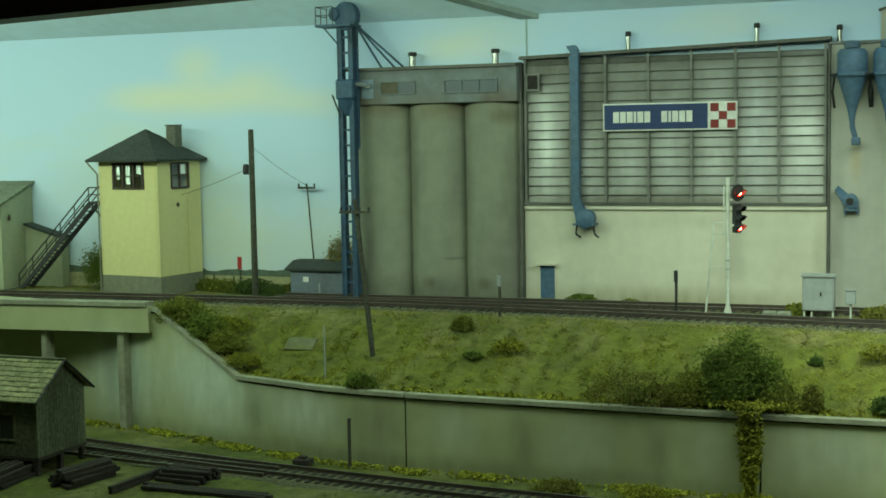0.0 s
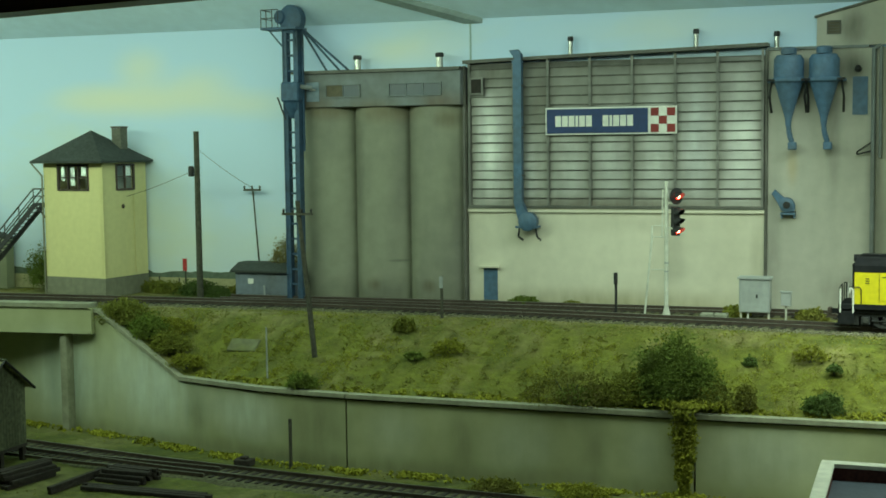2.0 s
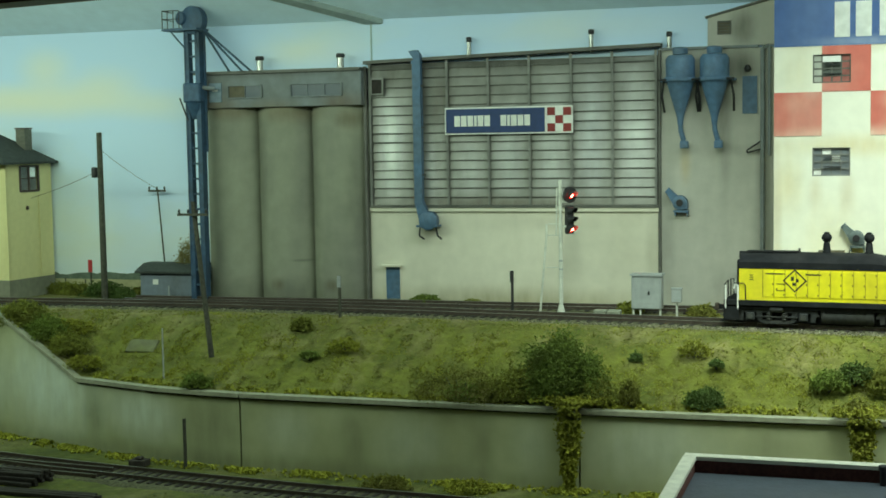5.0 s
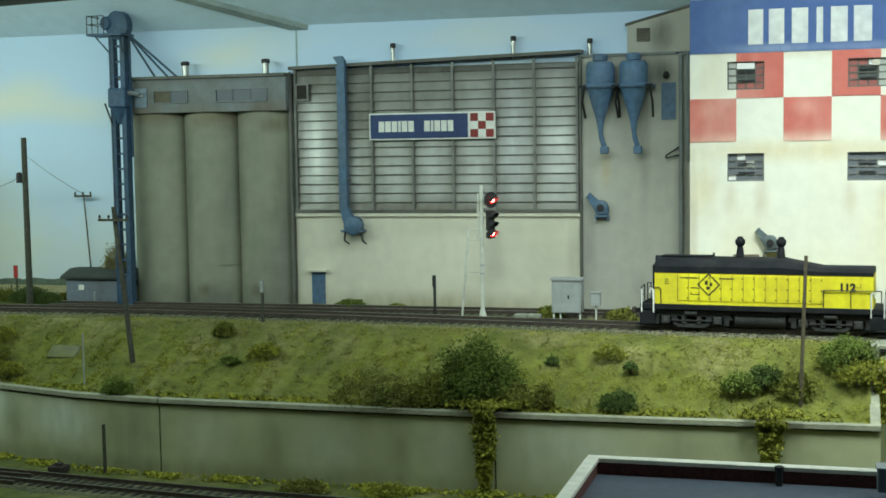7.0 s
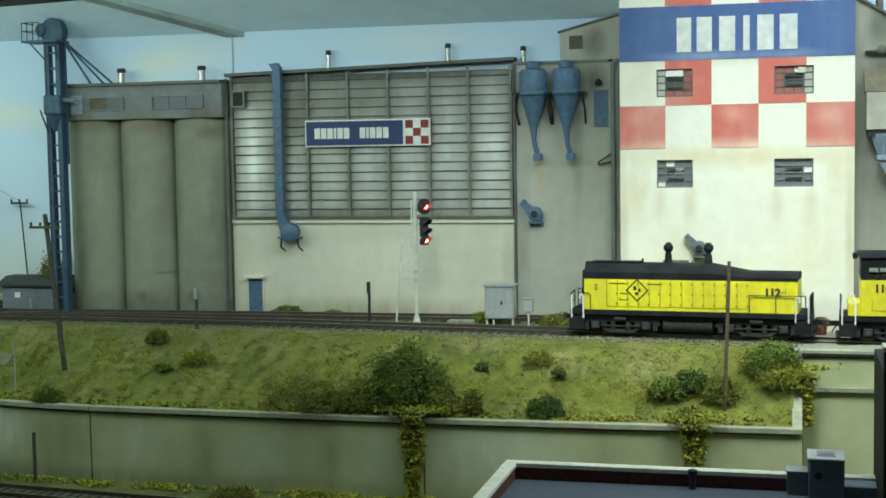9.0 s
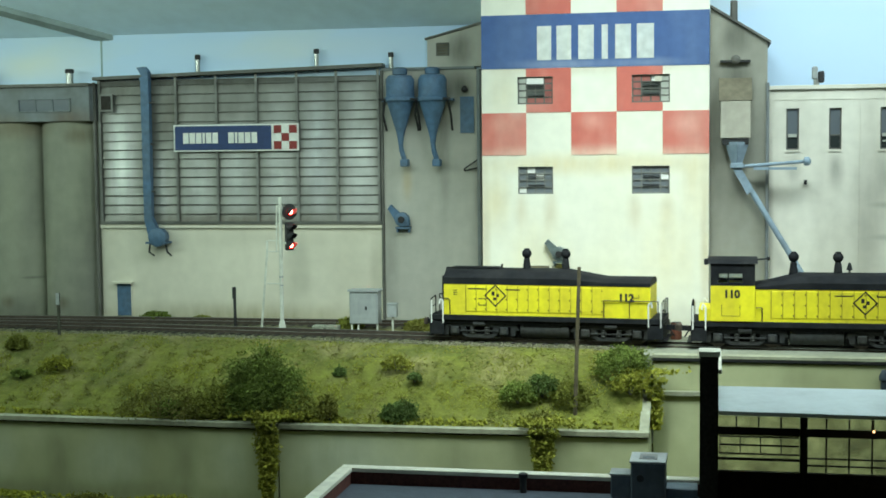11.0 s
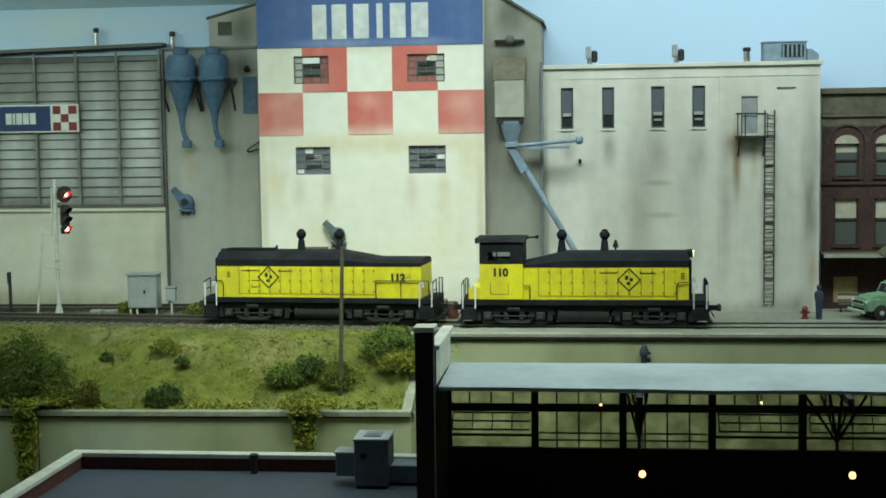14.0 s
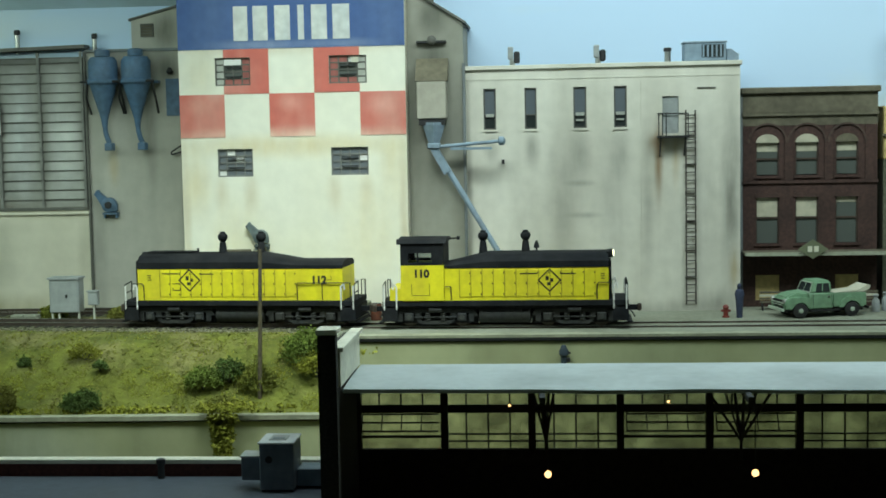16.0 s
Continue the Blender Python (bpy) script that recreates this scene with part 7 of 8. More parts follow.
def bench(x, y):
    t = thing("street_bench", x, y, -0.06, "slatted wooden bench against the brick wall", "bench", "benches by the brick building")
    for k in range(3):
        part("back_slat", boxes((0, 1.3, 0.3, 0.36, 0.55 + 0.18 * k, 0.67 + 0.18 * k)), PALE_BLIND if k % 2 else BRICK_TAN, t)
        part("seat_slat", boxes((0, 1.3, -0.1 + 0.14 * k, 0.02 + 0.14 * k, 0.42, 0.46)), BRICK_TAN, t)
    for px in (0.1, 1.15):
        part("leg", boxes((px, px + 0.06, -0.08, 0.28, 0, 0.41)), BLACK_STEEL, t)


bench(32.2, 1.5)
bench(37.4, 1.5)
for k, (x, y, h) in enumerate(((38.3, 0.6, 0.9), (38.9, 0.9, 1.0), (39.4, 0.4, 0.7))):
    t = thing("milk_can", x, y, -0.06, "dull grey metal can standing by the wall", "can", "cans on the pavement")
    part("can", lathe(bmesh.new(), [(0.22, 0), (0.22, h * 0.65), (0.12, h * 0.8), (0.12, h * 0.92), (0.17, h)], n=12), GALV, t, smooth=True)
    part("lid", lathe(bmesh.new(), [(0.18, h + 0.002), (0.1, h + 0.05)], n=12), GALV, t)


# ---- foreground roofs ----
def flat_roof_building():
    t = thing("flat_roof_building", -1.6, -24.5, -7.4, "low brick building with a tar roof and white coping", "building")
    W, D = 14.0, 24.0
    red = mat("red_brick_parapet", (0.13, 0.045, 0.035), 0.85, 8, 0.2)
    part("north_wall", boxes((0, W, -0.35, 0, 0, 5.1)), red, t)
    part("west_wall", boxes((0, 0.35, -D, -0.36, 0, 5.1)), red, t)
    part("roof", boxes((0.36, W, -D, -0.36, 4.45, 4.62)), ROOF_TAR, t, "dark blue-grey tar roof")
    part("north_coping", boxes((-0.08, W, -0.42, 0.1, 5.11, 5.28), bevel=0.02), WHITE_TRIM, t, "white painted coping")
    part("west_coping", boxes((-0.1, 0.42, -D, -0.43, 5.11, 5.28), bevel=0.02), WHITE_TRIM, t, "white painted coping")
    part("east_wall", boxes((W - 0.02, W + 0.05, -D, -4.2, 0, 4.4)), red, t)
    return t


flat_roof_building()


def roof_vent_pipe():
    t = thing("plumbing_vent", 5.72, -25.2, -2.78, "short dark roof vent with a collar", "vent")
    part("pipe", lathe(bmesh.new(), [(0.13, 0), (0.13, 0.55)], n=12), BLACK_STEEL, t, smooth=True)
    part("cap", lathe(bmesh.new(), [(0.14, 0.55), (0.18, 0.6), (0.18, 0.74), (0.08, 0.78)], n=12), BLACK_STEEL, t, smooth=True)


roof_vent_pipe()


LID_PALE = mat("pale_dusty_lid_paint", (0.55, 0.58, 0.6), 0.6, 3, 0.08, 0.8, 0.15, bump=0.04)


def air_unit():
    t = thing("air_conditioner", 9.95, -27.2, -2.78, "grey boxy rooftop air conditioner with a side duct", "air unit")
    grey = mat("dark_grey_unit_paint", (0.2, 0.23, 0.27), 0.6, 3, 0.1, 0.5, 0.12, bump=0.05)
    part("casing", boxes((0, 1.25, 0, 1.5, 0.08, 1.75), bevel=0.04), grey, t)
    lid = part("lid", boxes((-0.04, 1.29, -0.04, 1.54, 1.76, 1.84), bevel=0.02), LID_PALE, t, "pale grey top plate")
    part("lid_ring", boxes((0.3, 0.95, 0.35, 1.15, 1.841, 1.87), bevel=0.01), GALV, lid)
    part("lid_slot", boxes((0.42, 0.85, 0.45, 0.7, 1.871, 1.885)), grey, lid)
    part("side_duct", boxes((-0.75, -0.01, 0.35, 1.2, 0.35, 1.2), bevel=0.03), grey, t)
    part("duct_top", boxes((-0.79, -0.01, 0.3, 1.25, 1.201, 1.26)), BOX_GREY, t)
    part("rear_duct", boxes((1.26, 2.4, 0.5, 1.5, 0.1, 0.75), bevel=0.03), PALE_BLUE, t)
    part("fan_mark", lathe(bmesh.new(), [(0.12, -0.02), (0.14, -0.001)], x=0.35, y=1.2, n=12, axis="y"), BLACK_STEEL, t)
    for x in (0.05, 1.1):
        for y in (0.05, 1.35):
            part("foot", boxes((x, x + 0.1, y, y + 0.1, 0, 0.075)), BLACK_STEEL, t)


air_unit()


# ---- open-fronted engine shed ----
def dirty_glass():
    m = bpy.data.materials.new("dirty_shed_glass")
    m.use_nodes = True
    nodes, link = m.node_tree.nodes, m.node_tree.links.new
    clear, film, mix = nodes.new("ShaderNodeBsdfTransparent"), nodes.new("ShaderNodeBsdfDiffuse"), nodes.new("ShaderNodeMixShader")
    clear.inputs[0].default_value, film.inputs[0].default_value = (0.97, 0.95, 0.85, 1), (0.12, 0.12, 0.08, 1)
    dirt, span = nodes.new("ShaderNodeTexNoise"), nodes.new("ShaderNodeMapRange")
    dirt.inputs["Scale"].default_value, dirt.inputs["Detail"].default_value = 75, 3
    coord = nodes.new("ShaderNodeTexCoord")
    link(coord.outputs["Object"], dirt.inputs["Vector"])
    span.inputs["From Min"].default_value, span.inputs["From Max"].default_value = 0.3, 0.75
    span.inputs["To Min"].default_value, span.inputs["To Max"].default_value = 0.0, 0.5
    link(dirt.outputs["Fac"], span.inputs["Value"])
    link(span.outputs[0], mix.inputs[0])
    link(clear.outputs[0], mix.inputs[1])
    link(film.outputs[0], mix.inputs[2])
    link(mix.outputs[0], nodes["Material Output"].inputs["Surface"])
    return m


SHED_GLASS = dirty_glass()


def engine_shed():
    t = thing("engine_shed", 12.45, -28.6, -7.4, "open-fronted dark engine shed with a pale roof and steel windows", "building")
    L, D, EAVE = 40.0, 5.9, 8.3
    brick = mat("soot_black_brick", (0.03, 0.027, 0.025), 0.9, 8, 0.3, bump=0.2, bump_scale=12)
    part("end_wall", boxes((0, 0.5, 0.45, D, 0, 9.8)), brick, t)
    part("end_pier", boxes((-0.02, 0.62, 0, 0.44, 0, 10.55)), brick, t, "dark brick corner pier")
    part("pier_cap", boxes((-0.06, 0.68, -0.06, 0.9, 10.56, 10.75), bevel=0.02), WHITE_TRIM, t, "white stone pier cap")
    part("end_coping", boxes((0.3, 0.75, 0.91, D, 9.81, 9.98), bevel=0.02), WHITE_TRIM, t, "white stone coping")
    part("coping_face", boxes((0.51, 0.62, 0.95, D - 0.05, 8.55, 9.8)), WHITE_TRIM, t)
    roof = bmesh.new()
    rng = random.Random(6)
    rows = []
    for x in np.arange(0.64, L, 1.0):
        wob = 0.06 * noise.noise((x * 0.25, 0, 2))
        rows.append([roof.verts.new((x, y, EAVE + z + (wob - 0.006 * x if y < 2 else 0))) for y, z in ((1.3, -0.02), (1.3, 0.12), (3.0, 0.19), (D + 0.1, 0.2), (D + 0.1, -0.02))])
    for p, q in zip(rows, rows[1:]):
        for i in range(5):
            roof.faces.new((p[i], q[i], q[(i + 1) % 5], p[(i + 1) % 5]))
    roof.faces.new(rows[0])
    roof.faces.new(rows[-1][::-1])
    part("roof", roof, ROOF_WHITE, t, "pale gravel roof with an uneven edge")
    # rear wall: low brick wall coloured as unlit, steel window bays between columns
    part("rear_wall", boxes((0.51, L, D - 0.25, D, 0, 5.2)), UNLIT_DARK, t)
    part("window_head", boxes((0.51, L, D - 0.2, D, 7.75, 8.25)), BLACK_STEEL, t)
    x, k = 0.5, 0
    while x < L - 3.5:
        col = part("column", boxes((x - 0.14, x + 0.14, D - 0.28, D + 0.02, 5.21, 7.74)), BLACK_STEEL, t)
        w = 3.4
        tilted = k in (0, 3, 4, 6, 8)
        for i in range(1, 4):
            part("mullion", boxes((x + w * i / 4 - 0.03, x + w * i / 4 + 0.03, D - 0.15, D - 0.08, 6.93 if tilted else 5.21, 7.74)), BLACK_STEEL, col)
        for z, thick in ((5.68, 0.05), (6.78, 0.16)) if tilted else ((5.5, 0.03), (5.78, 0.03), (6.78, 0.16)):
            part("transom", boxes((x + 0.14, x + w - 0.14, D - 0.14, D - 0.09, z - thick, z + thick)), BLACK_STEEL, col)
        pane = part("glazing", boxes((x + 0.14, x + w - 0.14, D - 0.12, D - 0.11, 5.21, 7.74)), SHED_GLASS, col, "dirty window glass")
        pane.visible_shadow = False
        if tilted:
            sash = bmesh.new()
            for i in range(5):
                box(sash, x + 0.2 + 0.77 * i, x + 0.24 + 0.77 * i, -0.02, 0.02, -0.75, 0)
            for z in (-0.75, -0.38, -0.02):
                box(sash, x + 0.2, x + w - 0.2, -0.02, 0.02, z - 0.03, z + 0.03)
            bmesh.ops.rotate(sash, verts=sash.verts, cent=(0, 0, 0), matrix=Matrix.Rotation(radians(-38), 3, "X"))
            bmesh.ops.translate(sash, verts=sash.verts, vec=(0, D - 0.3, 6.62))
            part("open_sash", sash, BLACK_STEEL, t, "tilted open steel sash")
        x += w
        k += 1
    # roof trusses and posts inside
    for x, wide in ((7.75, 0.28), (14.9, 0.85), (21.5, 0.85), (28.5, 0.85)):
        tr = part("truss", boxes((x - 0.1, x + 0.1, 0.4, D - 0.3, EAVE - 0.3, EAVE - 0.05)), BLACK_STEEL, t)
        part("strut", rods([(x, 2.0, EAVE - 0.2), (x + 0.1, 3.6, 6.0), (x + 0.1, 3.6, 5.3)], 0.06, 4), BLACK_STEEL, tr)
        part("strut", rods([(x, 5.2, EAVE - 0.2), (x + 0.1, 3.6, 6.0)], 0.06, 4), BLACK_STEEL, tr)
        part("strut", rods([(x - 1.5 * wide, 3.6, EAVE - 0.2), (x + 0.1, 3.6, 6.0)], 0.05, 4), BLACK_STEEL, tr)
        part("strut", rods([(x - 0.7 * wide, 3.6, EAVE - 0.2), (x + 0.1, 3.62, 6.1)], 0.04, 4), BLACK_STEEL, tr)
        part("strut", rods([(x + 1.6 * wide, 3.6, EAVE - 0.2), (x + 0.1, 3.64, 6.0)], 0.05, 4), BLACK_STEEL, tr)
        part("strut", rods([(x + 0.9 * wide, 3.6, EAVE - 0.2), (x + 0.1, 3.66, 6.1)], 0.04, 4), BLACK_STEEL, tr)
    # floor and front sill share the painted darkness of the shed's inside
    part("floor", boxes((0.51, L, 0.0, D - 0.26, 0.05, 0.12)), UNLIT_DARK, t)
    part("front_sill", boxes((0.63, L, -0.1, 0.3, 0.0, 3.4)), UNLIT_DARK, t)
    return t


engine_shed()
BULB = glowing("warm_bulb_glow", (1.0, 0.5, 0.2), 4.0)
# two small glows stand for the bulbs' reflections; the fifth hangs out of view
for x, y, z, r in ((20.36, -26.4, -2.3, 0.13), (27.75, -26.4, -2.25, 0.13), (18.9, -23.3, -0.4, 0.05), (24.95, -23.3, -0.27, 0.05), (35.1, -26.4, -2.2, 0.15)):
    t = thing("shed_glow", x, y, z, "warm glow of a bare bulb in the shed", "bulb", "bulbs in the engine shed")
    part("bulb", lathe(bmesh.new(), [(r * 0.4, -r), (r * 0.9, -r * 0.6), (r, 0), (r * 0.8, r * 0.6), (r * 0.3, r)], n=12), BULB, t, smooth=True)
    part("cord", rods([(0, 0, r), (0, 0, 0.85 - z)], 0.02, 4), BLACK_STEEL, t)


def wall_signal():
    t = thing("wall_fixture", 21.15, -7.7, -1.75, "small dark pump head on the wall ledge", "fixture")
    part("body", lathe(bmesh.new(), [(0.16, -0.05), (0.16, 0.7), (0.24, 0.75), (0.24, 0.95), (0.1, 1.25)], n=10), mat("dark_blue_iron", (0.035, 0.05, 0.07), 0.5, 4, 0.15), t, smooth=True)
    part("outlet", boxes((0.1, 0.32, -0.1, 0.1, 0.4, 0.6), bevel=0.03), BLACK_STEEL, t)
    part("arm", boxes((0.1, 0.34, -0.06, 0.06, 0.8, 0.9)), BLACK_STEEL, t)


wall_signal()

# ---- the two switching locomotives ----
LOCO_YELLOW = mat("bright_yellow_loco_paint", (0.76, 0.68, 0.014), 0.55, 3, 0.05, 0.9, 0.14, (0.5, 0.4, 0.03), 0.03, streak=4)
LOCO_BLACK = mat("satin_black_loco_paint", (0.008, 0.009, 0.012), 0.75, 3, 0.2, 0.6, 0.1, (0.04, 0.04, 0.04), 0.05)
BOGIE_GREY = mat("dusty_bogie_casting", (0.02, 0.022, 0.024), 0.75, 4, 0.25, 0.6, 0.2, (0.035, 0.033, 0.028), 0.1)
BOGIE_PALE = mat("road_dust_on_steel", (0.045, 0.046, 0.043), 0.8, 4, 0.25, 0.6, 0.2, (0.03, 0.03, 0.026), 0.1)
TRUCK_BLACK = mat("dusty_black_underframe", (0.009, 0.01, 0.013), 0.7, 4, 0.25, 0.6, 0.2, (0.02, 0.019, 0.018), 0.1)
for black in (LOCO_BLACK, TRUCK_BLACK):
    black.node_tree.nodes["Principled BSDF"].inputs["Specular IOR Level"].default_value = 0.2
RAIL_WHITE = mat("white_handrail_paint", (0.75, 0.75, 0.72), 0.5, 3, 0.04, bump=0)
LETTER_BLACK = mat("black_lettering", (0.02, 0.02, 0.015), 0.6, 3, 0.05, bump=0)
SEAM_DARK = mat("dark_latch_grime", (0.1, 0.085, 0.015), 0.7, 4, 0.2, bump=0)
SEAM = mat("grimy_door_seam", (0.36, 0.3, 0.02), 0.7, 4, 0.2, bump=0)
HEADLIGHT = glowing("warm_headlight", (1.0, 0.85, 0.5), 12)


def number_mesh(text, size, x, y, z, parent):
    curve = bpy.data.curves.new("road_number", "FONT")
    curve.body, curve.size, curve.extrude, curve.offset = text, size * K, 0.006 * K, 0.03 * K
    curve.align_x = "CENTER"
    tmp = new("road_number", curve)
    bpy.context.view_layer.update()
    data = bpy.data.meshes.new_from_object(tmp.evaluated_get(bpy.context.evaluated_depsgraph_get()))
    bpy.data.objects.remove(tmp)
    data.materials.clear()
    data.materials.append(LETTER_BLACK)
    ob = new("road_number", data)
    ob.parent = parent
    ob.matrix_basis = at(x, y, z, 0, 90)
    return tagged(ob, "bold black road number " + text)


def bogie(loco, x):
    b = part("bogie", boxes((x - 2.2, x + 2.2, -0.9, 0.9, 0.2, 0.92)), TRUCK_BLACK, loco, "dusty black cast bogie")
    for s in (-1, 1):
        y0, y1 = (s * 1.0, s * 1.18) if s > 0 else (s * 1.18, s * 1.0)
        face = s * 1.18
        # cast side frame: top and bottom members with an open spring window between the pedestals
        fr = bmesh.new()
        prism(fr, [(x - 2.2, 0.6), (x - 2.05, 0.88), (x - 1.0, 0.95), (x + 1.0, 0.95), (x + 2.05, 0.88), (x + 2.2, 0.6), (x + 2.0, 0.6), (x + 1.7, 0.76), (x - 1.7, 0.76), (x - 2.0, 0.6)], y0, y1, "y")
        prism(fr, [(x - 1.0, 0.34), (x + 1.0, 0.34), (x + 0.7, 0.16), (x - 0.7, 0.16)], y0, y1, "y")
        for side in (-1, 1):
            prism(fr, [(x + side * 0.72, 0.34), (x + side * 0.98, 0.34), (x + side * 1.1, 0.76), (x + side * 0.78, 0.76)], y0, y1, "y")
            prism(fr, [(x + side * 1.74, 0.3), (x + side * 1.98, 0.3), (x + side * 2.02, 0.62), (x + side * 1.74, 0.76)], y0, y1, "y")
        part("side_frame", fr, BOGIE_GREY, b)
        for dx in (-1.38, 1.38):
            part("journal_box", boxes((x + dx - 0.24, x + dx + 0.24, min(face, face + s * 0.14), max(face, face + s * 0.14), 0.34, 0.76), bevel=0.05), BOGIE_GREY, b)
            part("journal_lid", lathe(bmesh.new(), [(0.14, min(face + s * 0.141, face + s * 0.17)), (0.14, max(face + s * 0.141, face + s * 0.17))], x=x + dx, y=0.55, n=14, axis="y"), BOGIE_PALE, b, "dusty grey round journal lid")
        for dx in (-0.4, 0.4):
            part("spring", lathe(bmesh.new(), [(0.13, 0.36), (0.17, 0.4), (0.13, 0.45), (0.17, 0.5), (0.13, 0.55), (0.17, 0.6), (0.13, 0.65), (0.17, 0.7), (0.13, 0.75)], x=x + dx, y=s * 1.1, n=10), BOGIE_PALE, b)
        part("equaliser", boxes((x - 1.1, x + 1.1, min(face, face + s * 0.08), max(face, face + s * 0.08), 0.5, 0.57), bevel=0.01), BOGIE_GREY, b)
        part("brake_cylinder", lathe(bmesh.new(), [(0.1, x - 0.35), (0.15, x - 0.3), (0.15, x + 0.3), (0.1, x + 0.35)], x=s * 1.24, y=0.93, n=10, axis="x"), BOGIE_GREY, b, smooth=True)
    for dx in (-1.38, 1.38):
        for s in (-1, 1):
            y = s * 0.74
            part("wheel", lathe(bmesh.new(), [(0.2, y - 0.08), (0.5, y - 0.06), (0.5, y + 0.06), (0.2, y + 0.08)], x=x + dx, y=0.5, n=24, axis="y"), RAIL, b, smooth=True)


def end_rails(loco, x, s):
    """Steps, grab irons and the end railing at one end; s is +1 or -1."""
    for y in (-1.42, 1.42):
        rail = rods([(x - s * 0.75, y, 0.95), (x - s * 0.75, y, 2.15), (x - s * 0.6, y, 2.3), (x - s * 0.55, y, 2.0)], 0.05)
        part("grab_iron", rail, RAIL_WHITE, loco, "white corner grab iron")
        part("grab_iron", rods([(x - s * 0.1, y, 0.95), (x - s * 0.1, y, 2.2)], 0.05), RAIL_WHITE, loco, "white corner grab iron")
        part("step_side", boxes((min(x, x - s * 0.8), max(x, x - s * 0.8), y - 0.03, y + 0.03, 0.35, 1.05)), LOCO_BLACK, loco)
        for z in (0.36, 0.66):
            part("step", boxes((min(x - s * 0.05, x - s * 0.75), max(x - s * 0.05, x - s * 0.75), y - 0.3 if y > 0 else y + 0.035, y - 0.035 if y > 0 else y + 0.3, z, z + 0.05)), LOCO_BLACK, loco)
    er = rods([(x - s * 0.05, -1.35, 1.3), (x - s * 0.05, -1.35, 2.25), (x - s * 0.05, -0.4, 2.35), (x - s * 0.05, -0.4, 1.4)], 0.03)
    rods([(x - s * 0.05, 1.35, 1.3), (x - s * 0.05, 1.35, 2.25), (x - s * 0.05, 0.4, 2.35), (x - s * 0.05, 0.4, 1.4)], 0.03, bm=er)
    rods([(x - s * 0.05, -1.35, 1.8), (x - s * 0.05, -0.4, 1.85)], 0.025, bm=er)
    part("end_railing", er, LOCO_BLACK, loco)
    c = part("coupler", boxes((min(x, x + s * 0.55), max(x, x + s * 0.55), -0.12, 0.12, 0.72, 0.98)), TRUCK_BLACK, loco)
    part("knuckle", boxes((min(x + s * 0.5, x + s * 0.72), max(x + s * 0.5, x + s * 0.72), -0.2, 0.16, 0.68, 1.06), bevel=0.05), RAIL, c)
    part("air_hose", rods([(x, 0.5, 0.8), (x + s * 0.25, 0.5, 0.55), (x + s * 0.4, 0.45, 0.3)], 0.04), BLACK_STEEL, loco)
    part("footboard", boxes((min(x - s * 0.05, x + s * 0.2), max(x - s * 0.05, x + s * 0.2), -1.35, 1.35, 0.24, 0.3)), LOCO_BLACK, loco)


def exhaust_stack(loco, x, z):
    s = part("exhaust_pipe", lathe(bmesh.new(), [(0.24, z - 0.1), (0.17, z + 0.5), (0.13, z + 0.62)], x=x, n=14), LOCO_BLACK, loco, "tapered black exhaust stack with a round spark arrester", smooth=True)
    part("spark_arrester", lathe(bmesh.new(), [(0.13, z + 0.6), (0.2, z + 0.66), (0.27, z + 0.8), (0.26, z + 0.94), (0.19, z + 1.03), (0.15, z + 1.05), (0.15, z + 1.12), (0.05, z + 1.14)], x=x, n=16), LOCO_BLACK, s, smooth=True)


def herald(loco, x, z, y):
    """A diamond outline with plain marks and two faint text bars."""
    bm = bmesh.new()
    r, w = 0.62, 0.07
    out = [(x, z - r), (x + r, z), (x, z + r), (x - r, z)]
    inn = [(x, z - r + w * 1.4), (x + r - w * 1.4, z), (x, z + r - w * 1.4), (x - r + w * 1.4, z)]
    for i in range(4):
        j = (i + 1) % 4
        prism(bm, [out[i], out[j], inn[j], inn[i]], y - 0.012, y, "y")
    part("diamond_herald", bm, LETTER_BLACK, loco, "black diamond outline emblem")
    part("herald_mark", boxes((x - 0.2, x - 0.04, y - 0.012, y, z + 0.0, z + 0.22), (x + 0.05, x + 0.2, y - 0.012, y, z - 0.08, z + 0.1), (x - 0.12, x + 0.06, y - 0.012, y, z - 0.26, z - 0.1)), LETTER_BLACK, loco)
    part("text_bar", boxes((x - 1.5, x - 0.62, y - 0.01, y, z + 0.32, z + 0.38)), LETTER_BLACK, loco)
    part("text_bar", boxes((x + 0.55, x + 1.35, y - 0.01, y, z + 0.3, z + 0.36)), LETTER_BLACK, loco)


def hood_doors(loco, x0, x1, n, y):
    w = (x1 - x0) / n
    for k in range(n):
        a = x0 + k * w
        d = part("hood_door", boxes((a + 0.015, a + w - 0.015, y - 0.03, y, 1.62, 3.0), bevel=0.01), LOCO_YELLOW, loco)
        part("door_seam", boxes((a - 0.018, a + 0.018, y - 0.034, y - 0.002, 1.6, 3.05)), SEAM, loco)
        for z in (1.75, 2.3, 2.85):
            part("latch", boxes((a + w - 0.08, a + w - 0.03, y - 0.05, y - 0.031, z - 0.045, z + 0.045)), SEAM_DARK, d)


